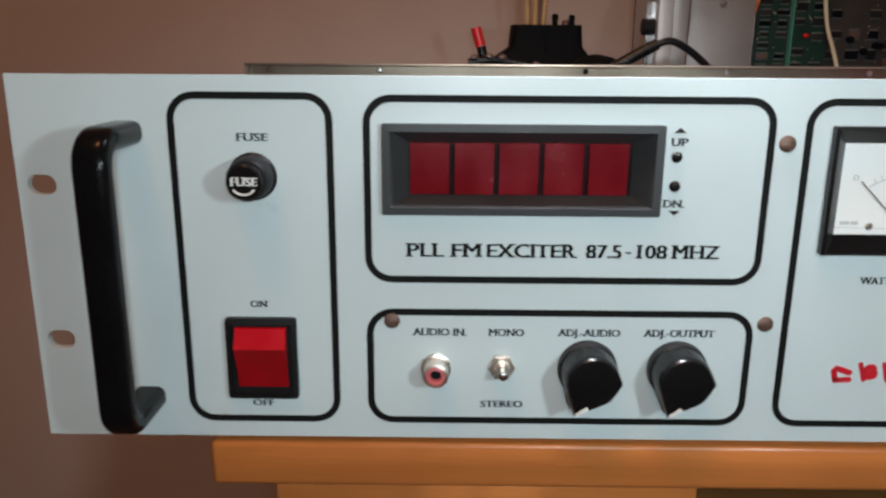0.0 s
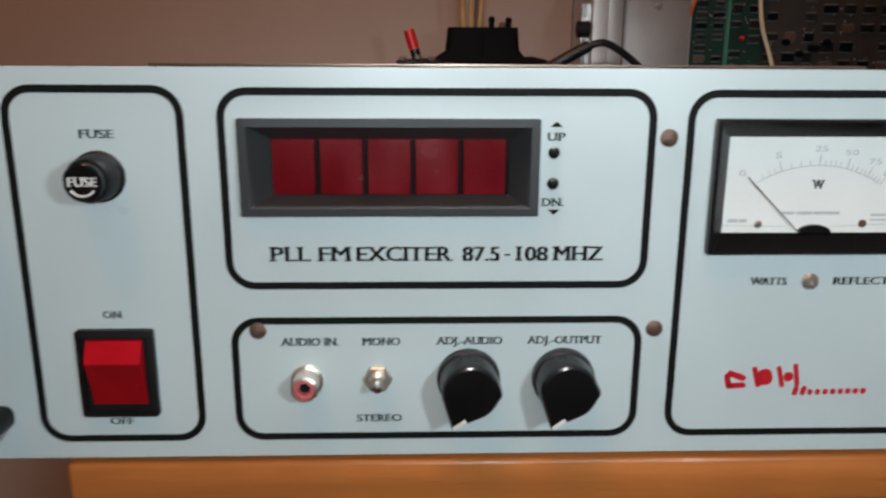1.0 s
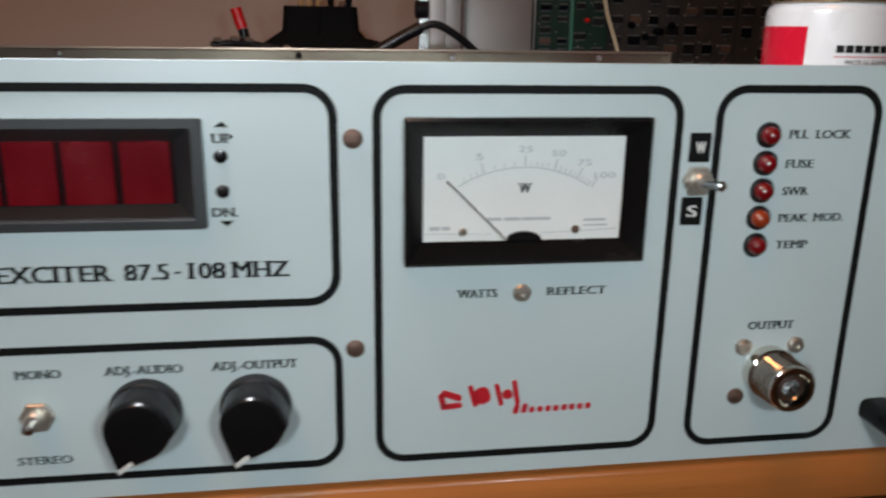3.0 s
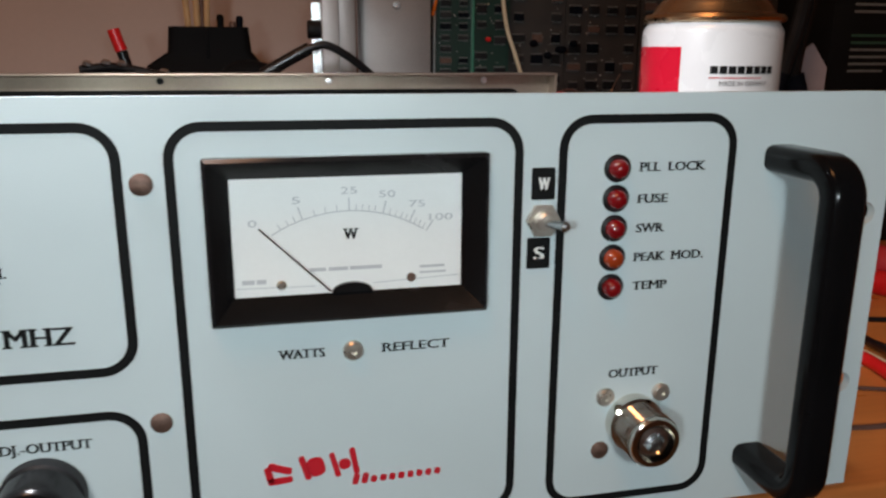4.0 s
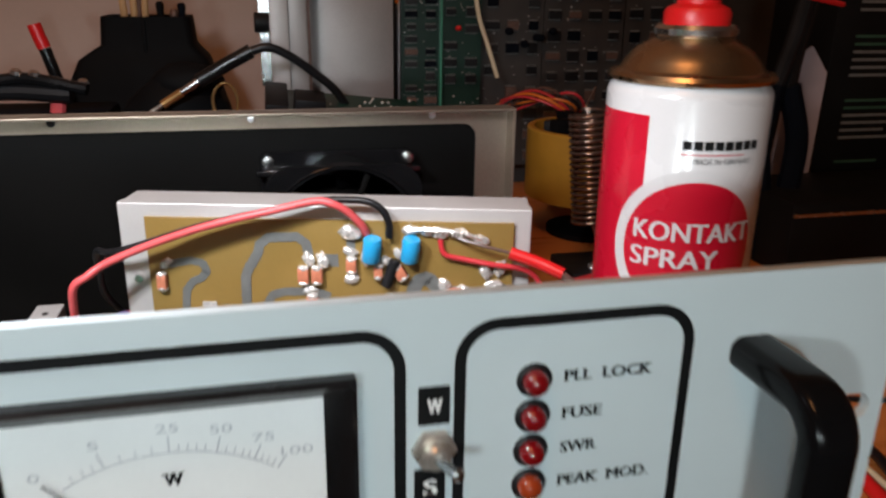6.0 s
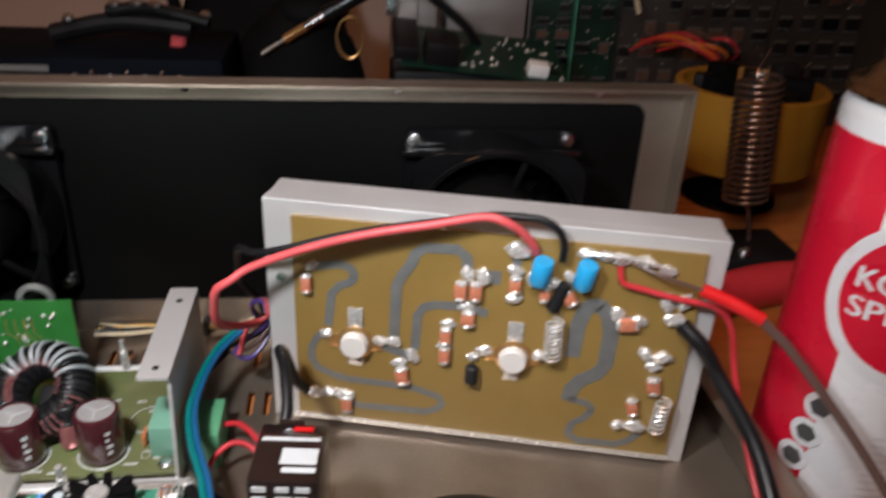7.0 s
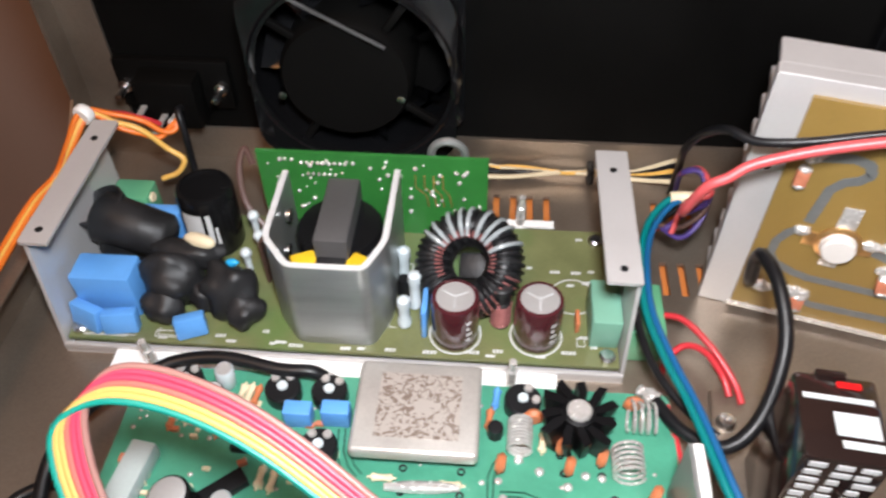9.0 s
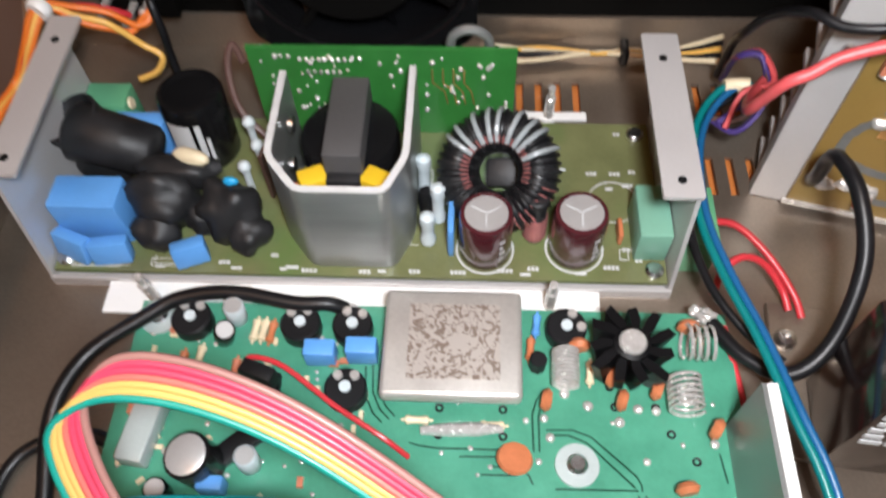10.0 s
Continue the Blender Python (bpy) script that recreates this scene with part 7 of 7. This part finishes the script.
part("cap", tube(B(), [(0.1794, 0.522, 0.1409), (0.1768, 0.522, 0.1490), (0.1742, 0.522, 0.1585)], 0.0051, 12, per=1), BRIGHTRED, marker, "red cap")

# soldering station and iron
ss = thing("soldering_station", "dark navy soldering station with pale lettering bars", "soldering station", (0.15, 0.42, TZ))
part("case", box(B(), 0.060, 0.236, 0.395, 0.480, TZ, 0.1060, 0.004), NAVY, ss)
part("front_print", box(B(), 0.098, 0.136, 0.3944, 0.3949, 0.0975, 0.1010), DIMPRINT, ss, smooth=None)
for k in range(7):
    part("knob_light", ball(B(), (0.150 + 0.010 * k, 0.3945, 0.0955 + 0.002 * (k % 2)), 0.0016, 0.8), STEEL, ss)
cl = thing("helping_hand", "metal helping-hand clamp lying on the station", "clamp", (0.18, 0.42, 0.106))
part("arm", tube(B(), [(0.130, 0.43, 0.112), (0.170, 0.43, 0.120), (0.215, 0.425, 0.118)], 0.006, 10), MATT, cl)
part("jaw", tube(B(), [(0.165, 0.425, 0.127), (0.190, 0.425, 0.129), (0.226, 0.42, 0.122)], 0.0040, 10), PLASTIC, cl)
for x, z in ((0.142, 0.123), (0.170, 0.132), (0.183, 0.133), (0.194, 0.132), (0.223, 0.126)):
    part("wing_nut", lathe(B(), [(0.0030, 0), (0.0040, 0.002), (0.0028, 0.004), (0, 0.0045)], (x, 0.424, z - 0.002), (0.2, -0.3, 1), 8), STEEL, cl)
part("post", tube(B(), [(0.204, 0.43, 0.1055), (0.206, 0.43, 0.118)], 0.005, 10, per=1), PINKW, cl)
iron = thing("soldering_iron", "black soldering iron with a brass collar in its stand", "soldering iron", (0.30, 0.45, 0.12))
part("tip", tube(B(), [(0.2530, 0.452, 0.0965), (0.2610, 0.452, 0.1015), (0.2700, 0.451, 0.1072)], 0.0016, 10, per=1), NICKEL, iron)
part("collar", tube(B(), [(0.2690, 0.451, 0.1066), (0.2760, 0.451, 0.1110), (0.2830, 0.450, 0.1153)], 0.0032, 12, per=1), TAN, iron, "brass collar")
part("barrel", tube(B(), [(0.2825, 0.450, 0.1150), (0.2960, 0.450, 0.1235)], 0.0030, 12, per=1), STEEL, iron)
part("grip", tube(B(), [(0.2950, 0.450, 0.1230), (0.3150, 0.450, 0.1345), (0.3330, 0.450, 0.1440)], 0.0052, 14, per=1), PLASTIC, iron)
part("lead", tube(B(), [(0.3320, 0.450, 0.1435), (0.3450, 0.450, 0.1465), (0.3600, 0.452, 0.1400), (0.3780, 0.455, 0.1270), (0.3960, 0.460, 0.1100), (0.4100, 0.470, 0.0800), (0.4200, 0.480, 0.0200), (0.4300, 0.500, -0.0020)], 0.0033, 10), CABLE, iron, "", 60)
isd = thing("iron_stand", "dark iron stand with a brass ring", "stand", (0.285, 0.47, TZ))
part("body", lump(lump(B(), (0.275, 0.475, 0.055), 0.048, 0.022, 0.070, 4, 0.12), (0.285, 0.475, 0.118), 0.026, 0.014, 0.016, 6, 0.15), POTBLACK, isd, "", 60)
part("ring", tube(B(), [(0.312 + 0.009 * math.cos(a), 0.462, 0.106 + 0.014 * math.sin(a)) for a in [2 * math.pi * i / 20 for i in range(21)]], 0.0012, 8, per=1), TAN, isd, "brass wire ring")

# loose green board behind the rear edge
lb_ = thing("loose_board", "loose green circuit board with a black connector", "circuit board", (0.40, 0.44, 0.09))
LM = Matrix.Translation((0.400, 0.450, 0.100)) @ Matrix.Rotation(radians(6), 4, "Y") @ Matrix.Rotation(radians(14), 4, "X")
part("board", shifted(box(B(), -0.055, 0.058, -0.030, 0.030, -0.0008, 0.0008), LM), DARKGREEN, lb_, smooth=None)
part("connector", shifted(box(B(), -0.060, -0.044, -0.026, 0.020, 0.0009, 0.0100, 0.001), LM), MATT, lb_)
part("connector", shifted(box(B(), -0.040, -0.018, -0.028, -0.006, 0.0009, 0.0160, 0.001), LM), MATT, lb_)
part("support", box(B(), 0.340, 0.455, 0.430, 0.475, TZ, 0.0920, 0.003), BLACKBOX, lb_)
br = random.Random(31)
dots = B()
for k in range(40):
    blob(dots, LM @ Vector((br.uniform(-0.015, 0.055), br.uniform(-0.028, 0.028), 0.0012)), br.uniform(0.0008, 0.0016), 0.9)
tagged(part("solder_joints", dots, SOLDER, lb_), kind="stuff")

# open equipment standing against the wall
eq = thing("open_receiver", "open radio chassis standing on edge with crowded circuit boards", "radio chassis", (0.50, 0.60, TZ))
part("frame_profile", box(B(), 0.3480, 0.3625, 0.510, 0.556, TZ, 0.300, 0.0008), DULLALU, eq, "pale aluminium frame profile")
part("frame_profile", box(B(), 0.3627, 0.3775, 0.514, 0.556, TZ, 0.300, 0.0008), DULLTIN, eq, "bright aluminium frame profile")
part("seam", box(B(), 0.3777, 0.3800, 0.518, 0.556, TZ, 0.300), SCREW, eq)
pl_ = part("cover_plate", box(B(), 0.3802, 0.4525, 0.545, 0.548, TZ, 0.189, 0.0006), DULLTIN, eq, "grey tin cover plate")
part("plate_screw", lathe(B(), [(0.0040, 0), (0.0034, 0.0012), (0, 0.0013)], (0.4200, 0.545, 0.1830), (0, -1, 0), 14), STEEL, pl_)
part("back_sheet", box(B(), 0.3480, 0.900, 0.610, 0.614, TZ, 0.300), DARKBOARD, eq, smooth=None)
part("side_sheet", box(B(), 0.3480, 0.3510, 0.5565, 0.6095, TZ, 0.300), ALUW, eq, smooth=None)
part("knob", lathe(B(), [(0.0075, 0), (0.0080, 0.001), (0.0080, 0.011), (0.0070, 0.012), (0, 0.012)], (0.3480, 0.525, 0.1600), (-1, 0, 0), 20), MATT, eq, "black knob")
part("knob_shaft", box(B(), 0.3400, 0.3479, 0.524, 0.527, 0.110, 0.183), STEEL, eq)


def ic_board(x0, x1, z0, z1, y, material, rows, cols, seed, name="card"):
    """A card of the open chassis, with rows of chips that have pale legs."""
    c = part(name, box(B(), x0, x1, y, y + 0.0016, z0, z1), material, eq, smooth=None)
    rg = random.Random(seed)
    pins, pads = B(), B()
    for i in range(cols):
        for j in range(rows):
            if rg.random() < 0.14:
                continue
            cw, chh = (x1 - x0) / cols, (z1 - z0) / rows
            xc, zc = x0 + cw * (i + 0.5), z0 + chh * (j + 0.5)
            w, h = cw * rg.uniform(0.45, 0.68), chh * rg.uniform(0.30, 0.5)
            part("chip", box(B(), xc - w / 2, xc + w / 2, y - 0.0035, y - 0.0001, zc - h / 2, zc + h / 2, 0.0004), rg.choice((MATT, MATT, NAVY, SCREW, RUBBER)), c, smooth=None)
            n = 7
            for k in range(n):
                for s in (-1, 1):
                    box(pins, xc - w / 2 + w * (k + 0.25) / n, xc - w / 2 + w * (k + 0.6) / n, y - 0.0018, y, zc + s * (h / 2 + 0.0009) - 0.0008, zc + s * (h / 2 + 0.0009) + 0.0008)
    for k in range(60):
        blob(pads, (rg.uniform(x0 + 0.002, x1 - 0.002), y - 0.0003, rg.uniform(z0 + 0.003, z1 - 0.003)), rg.uniform(0.0005, 0.0011), 1.0)
    tagged(part("pin_strip", pins, DIMPRINT, c, smooth=None), kind="stuff")
    tagged(part("solder_joints", pads, SOLDER, c), kind="stuff")
    return c


ic_board(0.4640, 0.5000, 0.040, 0.280, 0.572, DARKGREEN, 22, 2, 3)
ic_board(0.5010, 0.5400, 0.040, 0.280, 0.576, DARKGREEN, 16, 2, 5)
part("card_rail", box(B(), 0.4990, 0.5008, 0.566, 0.5758, 0.040, 0.280), GREENPCB, eq, smooth=None)
part("red_lamp", ball(B(), (0.5170, 0.5715, 0.1535), 0.0030, 0.8), BRIGHTRED, eq, "small red lamp")
ic_board(0.5440, 0.6050, 0.020, 0.290, 0.590, DARKBOARD, 13, 3, 7)
ic_board(0.6070, 0.6900, 0.020, 0.290, 0.594, DARKBOARD, 14, 4, 9)
ic_board(0.6930, 0.7800, 0.020, 0.290, 0.597, DARKBOARD, 12, 4, 12)
for k, (xa, xb) in enumerate(((0.4585, 0.4600), (0.4610, 0.4625))):
    part("edge_strip", box(B(), xa, xb, 0.570, 0.600, 0.030, 0.250), GREYBAR if k else MATT, eq, smooth=None)
part("pale_cable", tube(B(), [(0.528, 0.566, 0.240), (0.529, 0.566, 0.200), (0.534, 0.565, 0.165), (0.542, 0.562, 0.140), (0.552, 0.560, 0.110)], 0.0022, 8), CREAM, eq, "", 60)
part("orange_wires", tube(B(), [(0.470, 0.565, 0.215), (0.462, 0.563, 0.190), (0.458, 0.562, 0.175)], 0.0016, 6), ORANGEW, eq)
for k in range(5):
    part("blue_part", ball(B(), (0.570 + 0.008 * k + 0.02 * (k % 2), 0.586, 0.150 - 0.006 * (k % 3)), 0.0045, 0.8), NAVY, eq)
for k in range(7):
    wire("loose_wire", [(0.545 + 0.004 * k, 0.55, 0.082 + 0.004 * (k % 3)), (0.560 + 0.006 * k, 0.52 - 0.004 * k, 0.098 + 0.003 * (k % 4)), (0.590 + 0.004 * k, 0.50, 0.090), (0.610, 0.51 + 0.005 * k, 0.070), (0.612, 0.52 + 0.005 * k, 0.030), (0.620 + 0.003 * k, 0.52, TZ + 0.0015)], 0.0013, (REDW, ORANGEW, REDW, BROWNW, ORANGEW, CABLE, REDW)[k], "thin loose wire spilling out of the open chassis", "wire", 6, 6, "spilling wires")
part("white_plug", shifted(box(B(), 0.030, 0.044, -0.028, -0.018, 0.0009, 0.0095, 0.001), LM), WHITE, lb_, "small white plug")

# tape roll and wire spiral on the table
RX, RY = 0.597, 0.437
reel = thing("tape_reel", "yellow tape reel on a dark spindle", "tape", (RX, RY, TZ))
part("roll", lathe(B(), [(0.034, 0.030), (0.0530, 0.030), (0.0535, 0.031), (0.0535, 0.0840), (0.0525, 0.085), (0.048, 0.085), (0.046, 0.076), (0.034, 0.076)], (RX, RY, 0.0), (0, 0, 1), 56, caps=False), TAPEY, reel)
part("spindle", lathe(B(), [(0.0340, 0), (0.0340, 0.004), (0.014, 0.008), (0.014, 0.034), (0.0455, 0.040), (0.0455, 0.074), (0, 0.074)], (RX, RY, TZ), (0, 0, 1), 32), POTBLACK, reel)
for k in range(8):
    a = 0.8 * k + 2.6
    c = Vector((RX + 0.030 * math.cos(a), RY + 0.030 * math.sin(a), TZ + 0.0742))
    solo("dark_component", shifted(box(B(), -0.010, 0.010, -0.006, 0.006, 0, 0.016 + 0.005 * (k % 3), 0.001), Matrix.Translation(c) @ Matrix.Rotation(a, 4, "Z")), (MATT, POTBLACK, RUBBER)[k % 3], "dark component standing on the reel", "component", "parts on the reel")
sp = thing("wire_spiral", "tarnished wire spiral of a soldering-iron holder", "spiral", (0.560, 0.345, TZ))
part("spiral", coil(B(), (0.5600, 0.3480, 0.034), (0.5540, 0.3520, 0.111), 0.0130, 0.0014, 19, 8, 18), SPRINGM, sp, "", 60)
part("tail", tube(B(), [(0.5600, 0.3480, 0.036), (0.5640, 0.3450, 0.022), (0.5660, 0.3420, 0.0078)], 0.0016, 8), SPRINGM, sp)
part("top_wire", tube(B(), [(0.5540, 0.3520, 0.108), (0.5525, 0.3540, 0.114), (0.5570, 0.3580, 0.120), (0.562, 0.362, 0.126)], 0.0007, 6), SPRINGM, sp)
part("foot", box(B(), 0.535, 0.590, 0.315, 0.360, TZ, 0.0080, 0.002), MATT, sp, "black foot")
part("foot_bolt", lathe(B(), [(0.0042, 0), (0.0042, 0.003), (0.002, 0.006), (0, 0.006)], (0.552, 0.321, 0.0080), (0, -0.4, 1), 12), STEEL, sp)
# dark brown band rising beside and behind the can
post = solo("dark_brown_band", tube(B(), [(0.604, 0.300, TZ), (0.622, 0.330, 0.080), (0.640, 0.360, 0.170), (0.652, 0.380, 0.250)], 0.0060, 10), SCREW, "dark brown band leaning behind the can", "rod")

# tools, carton and leads beside the can
pl = thing("pliers", "dark pliers with blue grips standing behind the can", "pliers", (0.70, 0.36, TZ))
part("jaw", tube(B(), [(0.700, 0.360, 0.120), (0.712, 0.362, 0.160), (0.722, 0.365, 0.205)], 0.0060, 10), MATT, pl)
part("jaw", tube(B(), [(0.712, 0.360, 0.120), (0.716, 0.362, 0.150), (0.726, 0.365, 0.195)], 0.0055, 10), PLASTIC, pl)
part("grip", tube(B(), [(0.700, 0.360, 0.125), (0.690, 0.355, 0.090), (0.694, 0.350, 0.040), (0.690, 0.350, TZ + 0.004)], 0.0085, 10), NAVY, pl)
part("grip", tube(B(), [(0.712, 0.360, 0.125), (0.722, 0.355, 0.085), (0.716, 0.350, 0.040), (0.718, 0.350, TZ + 0.004)], 0.0085, 10), NAVY, pl)
solo("pale_card", slab(B(), [(0.725, TZ), (0.765, TZ), (0.768, 0.130), (0.752, 0.150), (0.738, 0.140)], "y", 0.392, 0.395), PALESHEET, "pale plastic card standing behind the pliers", "card")
bx = thing("black_carton", "black carton with lines of pale printed text", "carton", (0.86, 0.40, TZ))
part("carton", box(B(), 0.7750, 0.9600, 0.4000, 0.4800, TZ, 0.320, 0.001), BLACKBOX, bx)
tr_ = random.Random(5)
zz = 0.250
k = 0
while zz > 0.055:
    k += 1
    if k % 8 in (6, 7):
        zz -= 0.007
        continue
    w = tr_.uniform(0.035, 0.075)
    part("text_bar", box(B(), 0.7950, 0.7950 + w, 0.3994, 0.3999, zz, zz + 0.0022), DIMGREEN if k % 8 in (0, 1) else DIMPRINT, bx, smooth=None)
    zz -= 0.0060
dk = thing("equipment_box", "low black equipment box with a pale trim line", "equipment", (0.86, 0.36, TZ))
part("case", box(B(), 0.690, 0.980, 0.305, 0.390, TZ, 0.052, 0.003), BLACKBOX, dk)
part("trim", box(B(), 0.690, 0.980, 0.3040, 0.3049, 0.0420, 0.0445), STEEL, dk)
banana = thing("red_banana_lead", "fat red test plugs and lead on the table", "cable", (0.64, 0.22, TZ))
part("plug", tube(B(), [(0.5130, 0.2720, 0.0085), (0.5600, 0.2850, 0.0090), (0.6200, 0.2780, 0.0090), (0.6600, 0.2500, 0.0090), (0.6900, 0.2000, 0.0090)], 0.0125, 14), REDW, banana, "", 60)
part("plug", tube(B(), [(0.6000, 0.2350, 0.0040), (0.6500, 0.2100, 0.0040), (0.6700, 0.1700, 0.0040), (0.6600, 0.1400, 0.0030)], 0.0080, 12), BRIGHTRED, banana, "", 60)
wire("red_test_lead", [(0.5180, 0.1900, TZ + 0.0034), (0.5560, 0.1350, TZ + 0.0034), (0.5700, 0.1000, TZ + 0.0034), (0.5660, 0.0650, TZ + 0.0034), (0.5540, 0.0350, TZ + 0.0034), (0.5480, 0.0080, TZ + 0.0034)], 0.0033, BRIGHTRED, "bright red test lead lying on the table")
wire("white_wire", [(0.5600, 0.1500, TZ + 0.0018), (0.5770, 0.1120, TZ + 0.0018), (0.5780, 0.0800, TZ + 0.0018), (0.5740, 0.0500, TZ + 0.0018), (0.5800, 0.0200, TZ + 0.0018)], 0.0017, CREAM, "thin cream wire lying on the table")
wire("black_lead", [(0.6200, 0.1900, TZ + 0.0024), (0.6050, 0.1500, TZ + 0.0024), (0.5920, 0.1180, TZ + 0.0024), (0.5830, 0.0900, 0.0040), (0.5680, 0.0600, 0.0060), (0.5400, 0.0280, 0.0030), (0.5150, 0.0120, TZ + 0.0026)], 0.0023, CABLE, "black lead lying across the table")
wire("black_lead", [(0.5500, 0.1600, TZ + 0.0016), (0.6000, 0.1500, TZ + 0.0016), (0.6600, 0.1350, TZ + 0.0016), (0.7400, 0.1300, TZ + 0.0016)], 0.0015, CABLE, "thin black lead lying on the table")
wire("brown_lead", [(0.5300, 0.0750, TZ + 0.0011), (0.5600, 0.0640, TZ + 0.0011), (0.5900, 0.0560, TZ + 0.0011), (0.6600, 0.0500, TZ + 0.0011)], 0.0010, BROWNW, "thin brown lead lying on the table")
